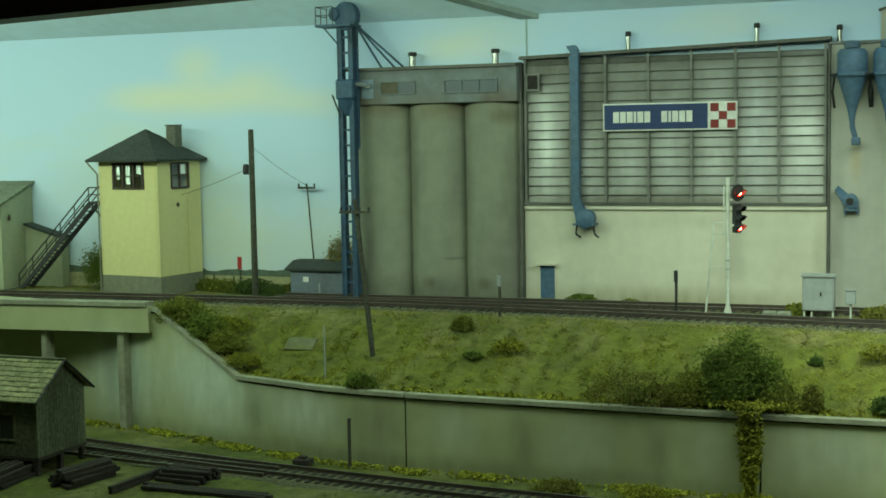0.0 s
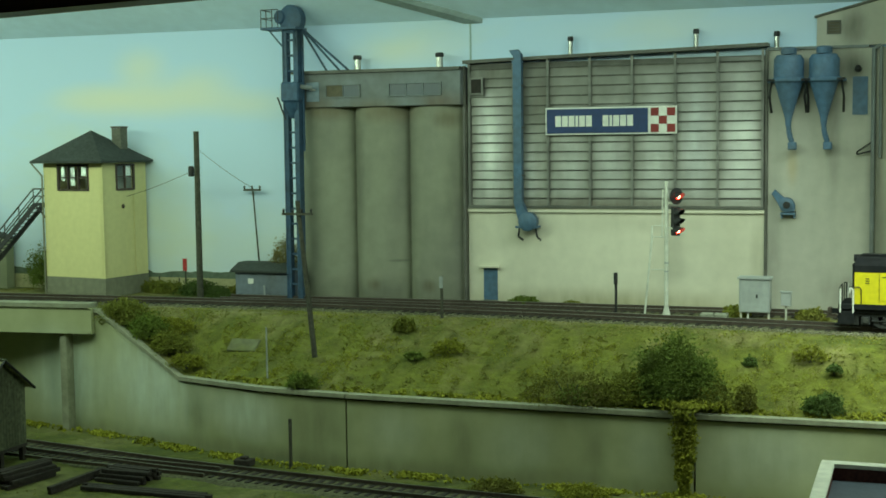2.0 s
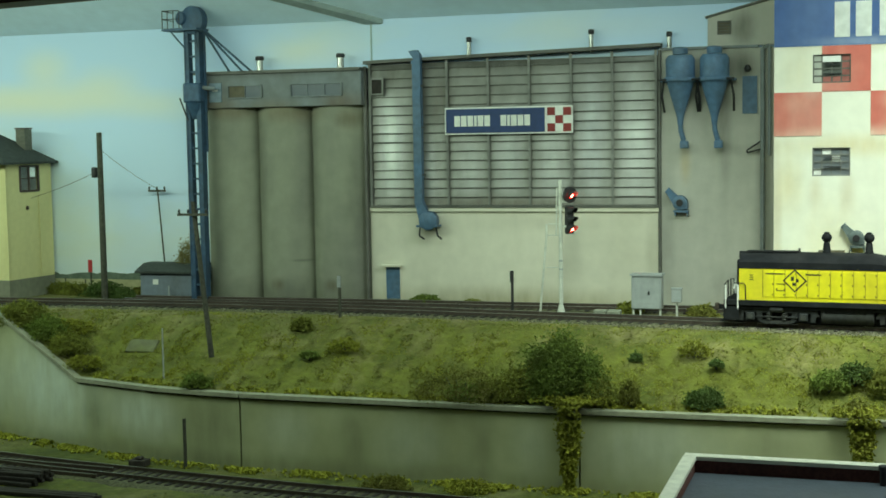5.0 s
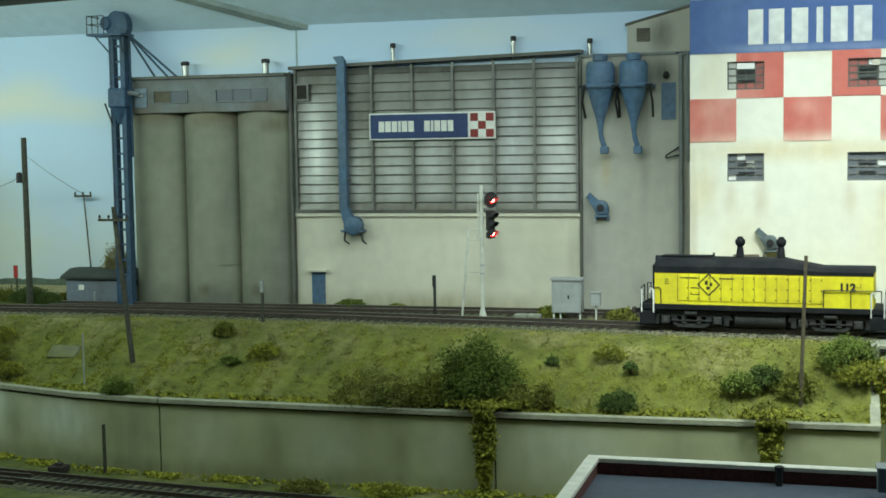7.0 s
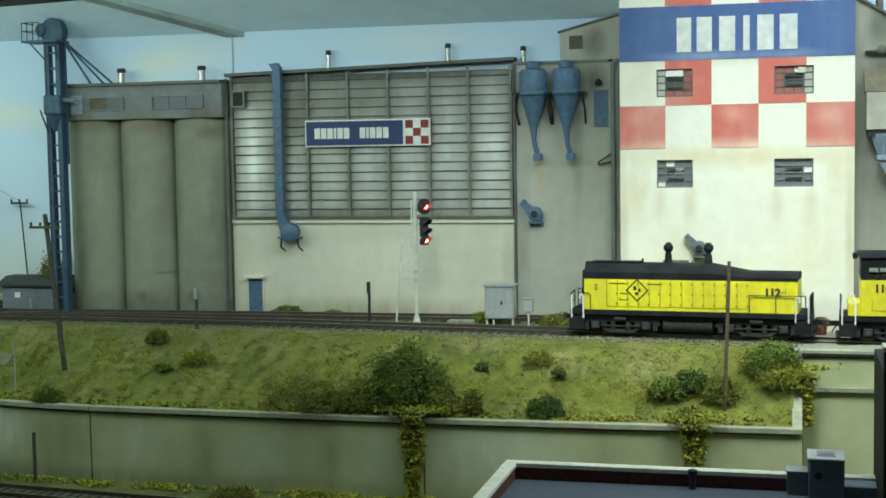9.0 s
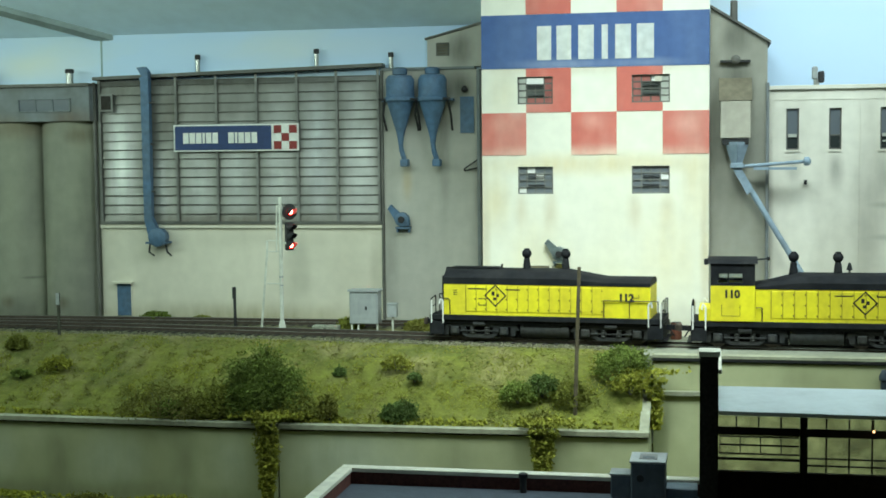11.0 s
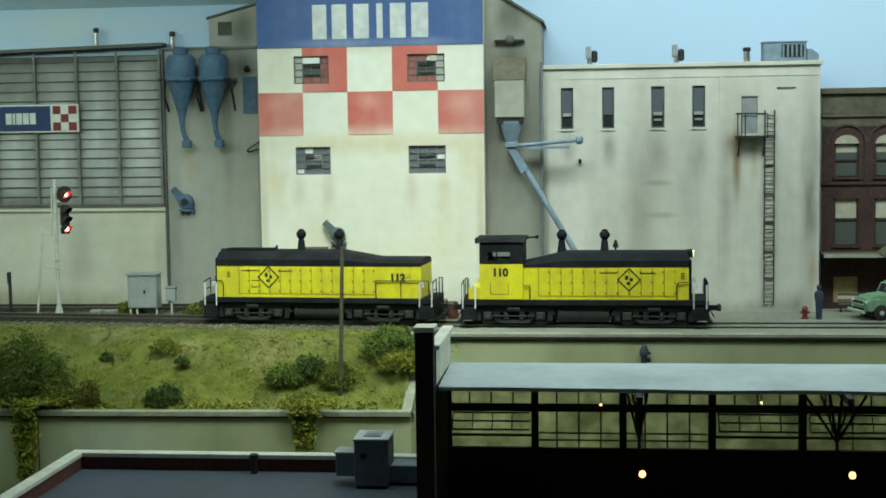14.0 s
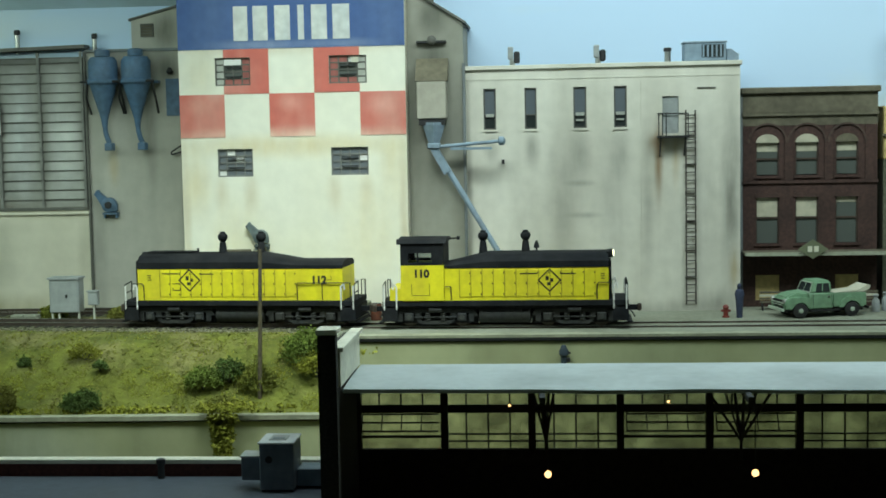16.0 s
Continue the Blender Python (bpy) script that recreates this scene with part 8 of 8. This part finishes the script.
def frame_and_gear(loco, x0, x1):
    part("frame", boxes((x0, x1, -1.45, 1.45, 1.12, 1.42), bevel=0.03), LOCO_BLACK, loco, "black deck frame")
    part("sill", boxes((x0 + 0.8, x1 - 0.8, -1.3, 1.3, 0.95, 1.11)), TRUCK_BLACK, loco)
    for x, s in ((x0, -1), (x1, 1)):
        part("pilot", boxes((x - 0.06 if s > 0 else x - 0.02, x + 0.02 if s > 0 else x + 0.06, -1.4, 1.4, 0.4, 1.12)), LOCO_BLACK, loco)
    part("centre_sill", boxes((x0 + 0.5, x1 - 0.5, -0.5, 0.5, 0.42, 0.94)), TRUCK_BLACK, loco)
    c = (x0 + x1) / 2
    part("fuel_tank", lathe(bmesh.new(), [(0.34, c - 1.35), (0.45, c - 1.3), (0.45, c + 1.3), (0.34, c + 1.35)], x=-0.8, y=0.64, n=20, axis="x"), BOGIE_GREY, loco, smooth=True)
    part("air_reservoir", lathe(bmesh.new(), [(0.12, c - 1.2), (0.2, c - 1.15), (0.2, c + 0.9), (0.12, c + 0.95)], x=-1.05, y=1.0 - 0.1, n=12, axis="x"), TRUCK_BLACK, loco, smooth=True)
    bogie(loco, x0 + 2.75)
    bogie(loco, x1 - 2.75)
    end_rails(loco, x0, -1)
    end_rails(loco, x1, 1)


def hood(loco, x0, x1, profile, half=1.38):
    """The yellow casing with its black cambered roof; profile lists (x, roof height)."""
    part("hood_side", boxes((x0, x1, -half, half, 1.42, 3.12)), LOCO_YELLOW, loco, "yellow engine hood")
    bm = bmesh.new()
    rows = []
    for x, z in profile:
        rows.append([bm.verts.new((x, y, h)) for y, h in ((-half - 0.02, 3.1), (-half - 0.02, 3.12 + (z - 3.12) * 0.45), (-half * 0.75, 3.12 + (z - 3.12) * 0.9), (0, z + 0.06),
                                                         (half * 0.75, 3.12 + (z - 3.12) * 0.9), (half + 0.02, 3.12 + (z - 3.12) * 0.45), (half + 0.02, 3.1))])
    for p, q in zip(rows, rows[1:]):
        for i in range(6):
            bm.faces.new((p[i], q[i], q[i + 1], p[i + 1]))
    bm.faces.new(rows[0])
    bm.faces.new(rows[-1][::-1])
    part("hood_roof", bm, LOCO_BLACK, loco, "black cambered hood roof", smooth=True)
    part("roof_walk", boxes((x0 + 0.2, x0 + 2.9, -0.4, 0.4, profile[0][1] + 0.06, profile[0][1] + 0.1)), LOCO_BLACK, loco)


def cow():
    t = thing("cab_switcher", 18.18, track_y(18.18), 0.06, "yellow and black cab switching locomotive on the street track", "locomotive", "coupled locomotives", rz=-1.2)
    x0, x1 = -6.35, 6.35
    frame_and_gear(t, x0, x1)
    hood(t, -3.1, 5.35, [(-3.1, 3.3), (-2.2, 3.5), (-0.9, 3.82), (5.35, 3.82)])
    part("nose", boxes((5.36, 5.5, -1.3, 1.3, 1.43, 3.5), bevel=0.08), LOCO_BLACK, t, "black radiator nose")
    hood_doors(t, -2.3, 4.7, 12, -1.38)
    cab = part("cab", boxes((-5.35, -3.11, -1.5, 1.5, 1.44, 3.27)), LOCO_YELLOW, t, "yellow lower cab side")
    part("cab_step_box", boxes((-5.95, -5.36, -1.42, 1.42, 1.44, 2.05)), LOCO_YELLOW, t)
    part("cab_upper", wall_with_holes(bmesh.new(), -5.35, -3.11, 3.28, 4.5, -1.5, -1.42, [(-4.95, -3.75, 3.42, 3.9)]), LOCO_BLACK, t, "black upper cab side")
    part("cab_upper", wall_with_holes(bmesh.new(), -5.35, -3.11, 3.28, 4.5, 1.42, 1.5, [(-4.95, -3.75, 3.42, 3.9)]), LOCO_BLACK, t)
    part("cab_end", boxes((-5.35, -5.27, -1.41, 1.41, 3.28, 4.5)), LOCO_BLACK, t)
    part("cab_end", boxes((-3.19, -3.11, -1.41, 1.41, 3.28, 4.5)), LOCO_BLACK, t)
    part("window_post", boxes((-4.5, -4.42, -1.49, -1.43, 3.42, 3.9)), LOCO_BLACK, t)
    for y in (-1.46, 1.44):
        pane = part("cab_window", boxes((-4.95, -3.75, y, y + 0.02, 3.42, 3.9)), PANE, t)
        pane.visible_shadow = False
    roof = bmesh.new()
    prism(roof, [(-1.6, 4.42), (-1.5, 4.5), (-0.9, 4.62), (0, 4.68), (0.9, 4.62), (1.5, 4.5), (1.6, 4.42)], -5.5, -2.98, "x")
    part("cab_roof", roof, LOCO_BLACK, t, "arched black cab roof", smooth=True)
    part("marker_lamp", boxes((-5.72, -5.5, -0.25, 0.25, 4.25, 4.55), bevel=0.04), LOCO_BLACK, t)
    part("horn", rods([(-2.98, -0.3, 4.55), (-2.4, -0.3, 4.6)], 0.05), LOCO_BLACK, t)
    part("horn", rods([(-2.5, -0.3, 4.6), (-2.35, -0.3, 4.6)], 0.1, n=10), LOCO_BLACK, t)
    exhaust_stack(t, -1.15, 3.82)
    exhaust_stack(t, 1.08, 3.82)
    bell = part("bell", lathe(bmesh.new(), [(0.05, 3.85), (0.05, 4.0), (0.16, 4.02), (0.1, 4.25), (0.04, 4.4)], x=1.65, n=10), LOCO_BLACK, t, smooth=True)
    lamp = part("headlight", lathe(bmesh.new(), [(0.18, 5.3), (0.2, 5.35), (0.2, 5.62)], x=-0.1, y=3.72, n=14, axis="x"), LOCO_BLACK, t, smooth=True)
    part("headlight_lens", lathe(bmesh.new(), [(0.15, 5.621), (0.15, 5.65)], x=-0.1, y=3.72, n=14, axis="x"), HEADLIGHT, lamp, "warm lit headlight lens")
    part("number_board", boxes((5.25, 5.6, -0.9, -0.5, 3.55, 3.85)), LOCO_BLACK, t)
    part("side_grab", rods([(4.75, -1.42, 1.45), (4.75, -1.46, 2.2), (4.85, -1.46, 2.32), (5.45, -1.46, 2.32)], 0.028), LETTER_BLACK, t)
    part("side_grab", rods([(-2.75, -1.42, 1.45), (-2.75, -1.46, 2.15), (-3.05, -1.46, 2.15)], 0.028), LETTER_BLACK, t)
    part("cab_panel_line", boxes((-4.8, -3.85, -1.512, -1.501, 1.7, 1.72), (-4.8, -4.78, -1.512, -1.501, 1.72, 2.3), (-3.87, -3.85, -1.512, -1.501, 1.72, 2.3)), LETTER_BLACK, t)
    part("louvre", boxes((4.95, 5.15, -1.4, -1.381, 2.5, 2.54), (4.95, 5.15, -1.4, -1.381, 2.62, 2.66), (4.95, 5.15, -1.4, -1.381, 2.74, 2.78)), LETTER_BLACK, t)
    number_mesh("110", 0.55, -4.28, -1.506, 2.66, t)
    herald(t, 2.33, 2.45, -1.411)
    return t


def calf():
    t = thing("cabless_switcher", 4.14, track_y(4.14) - 0.02, 0.09, "yellow and black cabless booster locomotive coupled behind", "locomotive", "coupled locomotives", rz=-4.6)
    x0, x1 = -6.35, 6.35
    frame_and_gear(t, x0, x1)
    hood(t, -5.55, 5.7, [(-5.55, 3.85), (1.2, 3.85), (3.1, 3.48), (5.7, 3.48)])
    hood_doors(t, -4.3, 3.2, 13, -1.38)
    part("nose", boxes((-5.68, -5.56, -1.3, 1.3, 1.43, 3.55), bevel=0.06), LOCO_BLACK, t)
    exhaust_stack(t, -1.2, 3.85)
    exhaust_stack(t, 0.95, 3.85)
    part("headlight", lathe(bmesh.new(), [(0.2, -5.75), (0.2, -5.5)], x=0.0, y=3.72, n=14, axis="x"), LOCO_BLACK, t, smooth=True)
    part("roof_fitting", lathe(bmesh.new(), [(0.06, 3.88), (0.06, 4.1)], x=-2.6, n=8), LOCO_BLACK, t)
    part("side_rail", rods([(3.25, -1.42, 1.45), (3.25, -1.46, 2.35), (6.1, -1.46, 2.35), (6.1, -1.42, 1.45)], 0.028), LETTER_BLACK, t)
    part("side_rail", rods([(4.6, -1.42, 1.45), (4.6, -1.46, 2.35)], 0.025), LETTER_BLACK, t)
    part("side_rail", rods([(-5.2, -1.42, 1.45), (-5.2, -1.46, 2.2), (-5.3, -1.46, 2.32), (-5.8, -1.46, 2.32)], 0.028), LETTER_BLACK, t)
    part("louvre", boxes((-5.0, -4.8, -1.4, -1.381, 2.5, 2.54), (-5.0, -4.8, -1.4, -1.381, 2.62, 2.66), (-5.0, -4.8, -1.4, -1.381, 2.74, 2.78)), LETTER_BLACK, t)
    part("side_louvre", boxes((-3.6, -3.15, -1.425, -1.411, 2.3, 2.34), (-3.6, -3.15, -1.425, -1.411, 1.95, 1.99), (-3.6, -3.56, -1.425, -1.411, 1.99, 2.1), (-3.19, -3.15, -1.425, -1.411, 1.99, 2.1)), LETTER_BLACK, t)
    part("hatch_line", boxes((4.75, 5.1, -1.4, -1.381, 2.5, 2.52), (4.75, 4.77, -1.4, -1.381, 2.52, 2.72), (5.08, 5.1, -1.4, -1.381, 2.52, 2.72)), LETTER_BLACK, t)
    number_mesh("112", 0.55, 4.42, -1.386, 2.32, t)
    herald(t, -2.65, 2.5, -1.411)
    return t


cow()
calf()

# ---- plants and ground cover ----
def leaves(name, points, size, material, label, x=0.0, y=0.0, z=0.0, seed=0, kind="", category="bush", group="", flat=False):
    """Many small leaves or clumps of flock, two crossed triangles each, in one mesh."""
    rng = np.random.default_rng(seed)
    pts = np.asarray(points, float)
    n = len(pts)
    sizes = size * rng.uniform(0.55, 1.4, (n, 1))
    verts, faces = [], []
    a = rng.normal(size=(n, 3))
    a[:, 2] *= 0.1 if flat else 1.0
    a /= np.linalg.norm(a, axis=1, keepdims=True)
    b = np.cross(a, rng.normal(size=(n, 3)) * ((0.15, 0.15, 1.0) if flat else 1.0))
    b /= np.linalg.norm(b, axis=1, keepdims=True)
    c = np.cross(a, b)
    corners = [pts + sizes * (a * 0.6), pts - sizes * (a * 0.3) + sizes * b * 0.5, pts - sizes * (a * 0.35) - sizes * b * 0.45, pts + sizes * c * (0.03 if flat else 0.55)]
    verts = np.stack(corners, 1).reshape(-1, 3) * K
    base = np.arange(n)[:, None] * 4
    faces = np.concatenate([base + np.array([[0, 1, 2]]), base + np.array([[0, 1, 3]]), base + np.array([[1, 2, 3]])])
    data = bpy.data.meshes.new(name)
    data.from_pydata(verts.tolist(), [], faces.tolist())
    data.materials.append(material)
    ob = new(name, data)
    ob.matrix_world = at(x, y, z)
    return tagged(ob, label, category, group, kind)


def crown(n, rx, ry, rz, seed, lumps=1.7, loose=0.1):
    """Points in an uneven leafy mass, base at z = 0; loose: the share of leaves on sprigs that stand out of it."""
    rng = np.random.default_rng(seed)
    out = []
    while len(out) < n:
        d = rng.normal(size=3)
        d /= np.linalg.norm(d)
        if d[2] < -0.45:
            continue
        bulge = 0.82 + 0.3 * noise.noise((d[0] * lumps + seed, d[1] * lumps, d[2] * lumps)) + 0.16 * noise.noise((d[0] * 4.5 + seed, d[1] * 4.5, d[2] * 4.5)) + 0.1 * noise.noise((d[0] * 11 + seed, d[1] * 11, d[2] * 11))
        r = bulge * (0.9 + 0.34 * rng.random() ** 1.6 if rng.random() < loose + 0.12 else 0.3 + 0.68 * rng.random() ** 0.6)
        z = rz * 0.36 + d[2] * rz * 0.66 * r
        if z > -0.1:
            out.append((d[0] * rx * r, d[1] * ry * r, z))
    return out


def bush(x, y, z, rx, rz, n, material, label, seed, size=0.105, ry=None, loose=0.1):
    t = thing("bush", x, y, z - 0.22, label, "bush", "bushes on the bank")
    ob = leaves("foliage", crown(int(n * 4.6), rx, ry or rx * 0.75, rz, seed, loose=loose), size, material, "", seed=seed)
    ob.parent = t
    for k in ("category", "group", "kind"):
        if k in ob:
            del ob[k]
    stems = bmesh.new()
    rng = random.Random(seed)
    for k in range(5):
        rod(stems, (0, 0, -0.1), (rng.uniform(-0.5, 0.5) * rx, rng.uniform(-0.4, 0.4) * rx, rz * rng.uniform(0.45, 0.75)), 0.05, 0.02, n=5)
    part("stem", stems, POLE_WOOD, t)
    return t


DARK, OLIVE, LIGHT = "dark green leafy bush on the grassy bank", "olive green scrubby bush on the bank", "bright yellow-green weeds in a clump"
bush(-9.75, -10.5, -3.0, 2.35, 3.6, 3000, BUSH_DARK, DARK, 1, loose=0.16)
bush(-11.9, -10.7, -3.05, 1.5, 1.9, 900, BUSH_OLIVE, OLIVE, 12, loose=0.25)
bush(-7.9, -10.9, -3.0, 1.2, 1.5, 700, BUSH_OLIVE, OLIVE, 26, loose=0.25)
bush(-15.0, -10.9, -3.05, 2.6, 1.8, 420, GRASS, OLIVE, 2, loose=0.7)
bush(-13.4, -10.9, -3.05, 1.0, 1.2, 400, BUSH_OLIVE, OLIVE, 35, loose=0.4)
bush(-14.6, -11.0, -3.05, 1.1, 1.0, 330, BUSH_DARK, DARK, 27, loose=0.4)
bush(-2.6, -10.6, -2.9, 1.2, 1.0, 600, BUSH_DEEP, DARK, 3)
bush(3.3, -9.5, -2.0, 0.9, 1.0, 300, BUSH_DARK, DARK, 4, loose=0.6)
bush(4.5, -9.1, -1.7, 0.8, 1.1, 240, BUSH_DEEP, DARK, 28, loose=0.6)
bush(6.0, -9.4, -2.2, 1.0, 1.4, 380, BUSH_OLIVE, OLIVE, 5, loose=0.5)
bush(4.6, -11.1, -2.95, 0.9, 0.8, 130, GRASS, LIGHT, 29, loose=0.7)
bush(8.5, -8.1, -0.9, 1.6, 1.6, 700, BUSH_DARK, DARK, 6, loose=0.5)
bush(8.9, -8.9, -1.5, 1.0, 1.2, 260, GRASS_LIGHT, LIGHT, 36, loose=0.6)
bush(-44.2, -6.6, -0.5, 1.7, 1.6, 1300, BUSH_OLIVE, OLIVE, 7, loose=0.2)
bush(-42.4, -7.0, -1.3, 1.6, 1.6, 1000, BUSH_DARK, DARK, 8, loose=0.2)
bush(-40.5, -7.6, -2.0, 1.4, 1.3, 700, BUSH_OLIVE, OLIVE, 23, loose=0.3)
bush(-38.9, -8.4, -2.6, 1.1, 0.8, 260, GRASS_LIGHT, LIGHT, 24, loose=0.6)
bush(-41.4, -6.0, -1.0, 1.4, 1.0, 380, GRASS_LIGHT, LIGHT, 25, loose=0.6)
bush(-30.2, -10.9, -3.0, 1.0, 0.9, 500, BUSH_DARK, DARK, 9, loose=0.2)
bush(-26.3, -5.3, -0.5, 0.7, 0.9, 350, BUSH_OLIVE, OLIVE, 10, loose=0.3)
bush(-22.9, -7.2, -1.3, 0.9, 0.8, 200, GRASS_LIGHT, LIGHT, 11, loose=0.7)
bush(-24.8, -7.8, -1.6, 0.55, 0.4, 110, BUSH_DARK, DARK, 13, loose=0.4)
bush(-6.2, -10.9, -3.0, 0.6, 1.5, 260, GRASS, "tuft of tall dry grass by the coping", 14, loose=0.4)
bush(-6.4, -8.0, -1.2, 0.4, 0.55, 160, BUSH_DEEP, DARK, 15)
bush(-2.2, -8.6, -1.2, 0.4, 0.45, 160, BUSH_DEEP, DARK, 16)
bush(-3.4, -7.4, -0.9, 0.9, 0.8, 150, GRASS_LIGHT, LIGHT, 34, loose=0.7)
bush(-21.9, 4.2, -0.1, 0.95, 0.75, 350, BUSH_DARK, "low dark weeds at the foot of the mill wall", 17, 0.16, loose=0.3)
bush(-18.9, 4.3, -0.1, 0.7, 0.5, 220, BUSH_OLIVE, "low olive weeds at the foot of the mill wall", 18, 0.16, loose=0.3)
bush(-8.3, 1.2, -0.1, 0.8, 0.9, 300, BUSH_OLIVE, "olive weeds behind the relay cabinet", 19, 0.16, loose=0.3)
bush(-4.1, 1.0, -0.1, 0.9, 0.9, 300, GRASS, "olive weeds between the tracks", 20, 0.16, loose=0.4)
bush(-39.0, 5.0, 0.6, 1.2, 3.4, 700, GRASS_DRY, "pale yellowish bush behind the blue hut", 21, loose=0.3)
for k, (x, y, r, h, m) in enumerate(((-47.6, 4.4, 1.5, 1.1, BUSH_OLIVE), (-44.9, 3.6, 1.6, 1.3, BUSH_DEEP), (-43.2, 3.2, 1.0, 0.9, BUSH_DEEP), (-42.6, 4.7, 1.2, 0.8, GRASS), (-49.2, 4.8, 1.3, 1.0, BUSH_OLIVE))):
    bush(x, y, -0.1, r, h, 420, m, "low scrub along the foot of the backdrop", 60 + k, 0.13, ry=0.5, loose=0.4)
bush(-57.5, 3.9, -0.1, 1.6, 3.6, 900, BUSH_DARK, "dark bush under the outside stair", 22)


def vine(x, y, width, z_top, z_low, n, seed, label):
    rng = np.random.default_rng(seed)
    pts = []
    for k in range(n):
        f = rng.random() ** 0.85
        half = width * 0.42 * (1 - 0.45 * f) * (0.85 + 0.35 * noise.noise((f * 5, seed, 0)))
        mid = 0.12 * noise.noise((f * 3, 5, seed))
        pts.append((mid + rng.uniform(-1, 1) ** 3 * 0.35 * half + rng.uniform(-1, 1) * half * 0.85, -abs(rng.normal()) * 0.12 - (0.2 if f < 0.1 else 0), -f * (z_top - z_low)))
    for k in range(n // 4):
        pts.append((rng.normal() * width * 0.4, 0.35 + rng.normal() * 0.35, 0.06 + abs(rng.normal()) * 0.14))
    leaves("vine", pts, 0.15, GRASS_LIGHT, label, x, y, z_top, seed, "", "vine", "vines on the wall")


vine(-9.0, -12.25, 1.9, -2.92, -7.2, 2600, 31, "olive green vine hanging down the concrete wall")
vine(4.9, -12.25, 2.1, -2.92, -5.3, 1900, 32, "olive green vine spilling over the coping")
vine(10.1, -8.6, 1.5, -0.9, -3.6, 900, 33, "bright green vine at the wall's corner")


def cover(n, x0, x1, seed, density, y_range, height, lift=-0.01):
    rng = np.random.default_rng(seed)
    pts = []
    while len(pts) < n:
        x = rng.uniform(x0, x1)
        a, b = y_range(x)
        y = rng.uniform(a, b)
        if rng.random() < density(x, y):
            pts.append((x, y, height(x, y) + lift + rng.uniform(-0.01, 0.015)))
    return pts


def clear_of_track(x, y):
    return min(1.0, max(0.0, abs(y - track_y(x)) - 1.55)) * (1.0 if y < 1.0 else min(1.0, max(0.0, abs(y - siding_y(x)) - 1.2)))


def bank(x):
    return wall_y(x) + 0.75, slope_start(x) + 1.6


def patchy(scale, cut, seed):
    return lambda x, y: (1.0 if noise.noise((x * scale, y * scale, seed)) > cut else 0.06) * clear_of_track(x, y)


leaves("turf", cover(42000, -45.5, 9.4, 41, patchy(0.35, -0.25, 2), bank, grass_z), 0.1, GRASS, "olive green scattered turf over the bank", seed=41, flat=True, kind="stuff", category="grass")
leaves("dry_turf", cover(16000, -45.5, 9.4, 51, lambda x, y: patchy(0.4, 0.0, 27)(x, y) * (0.15 + 0.85 * min(1, max(0, 1 - (slope_start(x) - y) / 4))), bank, grass_z), 0.09, GRASS_DRY, "dry straw-coloured turf below the tracks", seed=51, flat=True, kind="stuff", category="grass")
leaves("weeds", cover(20000, -45.5, 9.4, 42, lambda x, y: patchy(0.5, 0.1, 7)(x, y) * (0.25 + 0.75 * min(1, max(0, (slope_start(x) - y) / 4))), bank, grass_z), 0.095, GRASS_LIGHT, "bright yellow-green weeds in patches on the bank", seed=42, kind="stuff", category="weeds")
leaves("dark_turf", cover(7000, -45.5, 9.4, 43, patchy(0.6, 0.2, 13), bank, grass_z), 0.1, BUSH_OLIVE, "dark olive ground cover in patches", seed=43, kind="stuff", category="grass")
leaves("back_turf", cover(3500, -64, -1, 44, patchy(0.4, 0.0, 17), lambda x: (track_y(x) + 1.5, 5.3), grass_z), 0.13, GRASS, "thin weeds between the tracks and the mill", seed=44, kind="stuff", category="weeds")
leaves("coping_weeds", cover(1600, -38, 9.4, 45, patchy(0.7, 0.0, 19), lambda x: (wall_y(x) + 0.45, wall_y(x) + 1.1), grass_z, 0.08), 0.2, GRASS_LIGHT, "yellow-green weeds along the back of the coping", seed=45, kind="stuff", category="weeds")


def foot(x):
    return wall_y(x) - 1.3, wall_y(x) - 0.02


leaves("foot_weeds", cover(3200, -52, 9.8, 46, lambda x, y: (1.0 if noise.noise((x * 0.5, 3, 3)) > 0.0 else 0.1) * min(1, max(0.02, 1.2 - (wall_y(x) - y))), foot, low_z, 0.1), 0.2, GRASS_LIGHT,
       "bright weeds along the foot of the wall", seed=46, kind="stuff", category="weeds")
leaves("yard_turf", cover(9000, -52, 6, 47, lambda x, y: (1.0 if noise.noise((x * 0.3, y * 0.3, 23)) > 0.0 else 0.1) * min(1.0, max(0.0, abs(y - low_track_y(x)) - 1.4)), lambda x: (-27, wall_y(x) - 0.2), low_z), 0.12, GRASS,
       "mossy yard ground cover", seed=47, flat=True, kind="stuff", category="grass")
bush(-13.8, -13.2, -7.35, 1.6, 0.8, 500, GRASS_LIGHT, LIGHT, 48)
bush(-18.2, -13.6, -7.35, 1.4, 0.9, 500, GRASS, OLIVE, 49)


def stones(n, seed):
    rng = np.random.default_rng(seed)
    bm_pts = []
    for k in range(n):
        x = min(9.0, max(-45.0, rng.normal(0.0, 5.0))) if rng.random() < 0.45 else rng.uniform(-45, 9)
        y = track_y(x) + rng.choice([-1, 1]) * rng.uniform(1.2, 2.4)
        bm_pts.append((x, y, -0.05 + rng.uniform(-0.03, 0.05)))
    return bm_pts


leaves("ballast_stones", stones(3200, 50), 0.09, mat("pale_ballast_chips", (0.28, 0.265, 0.19), 0.9, 4, 0.2, bump=0, island=0.5), "pale chips of ballast along the track", seed=50, kind="stuff", category="gravel")
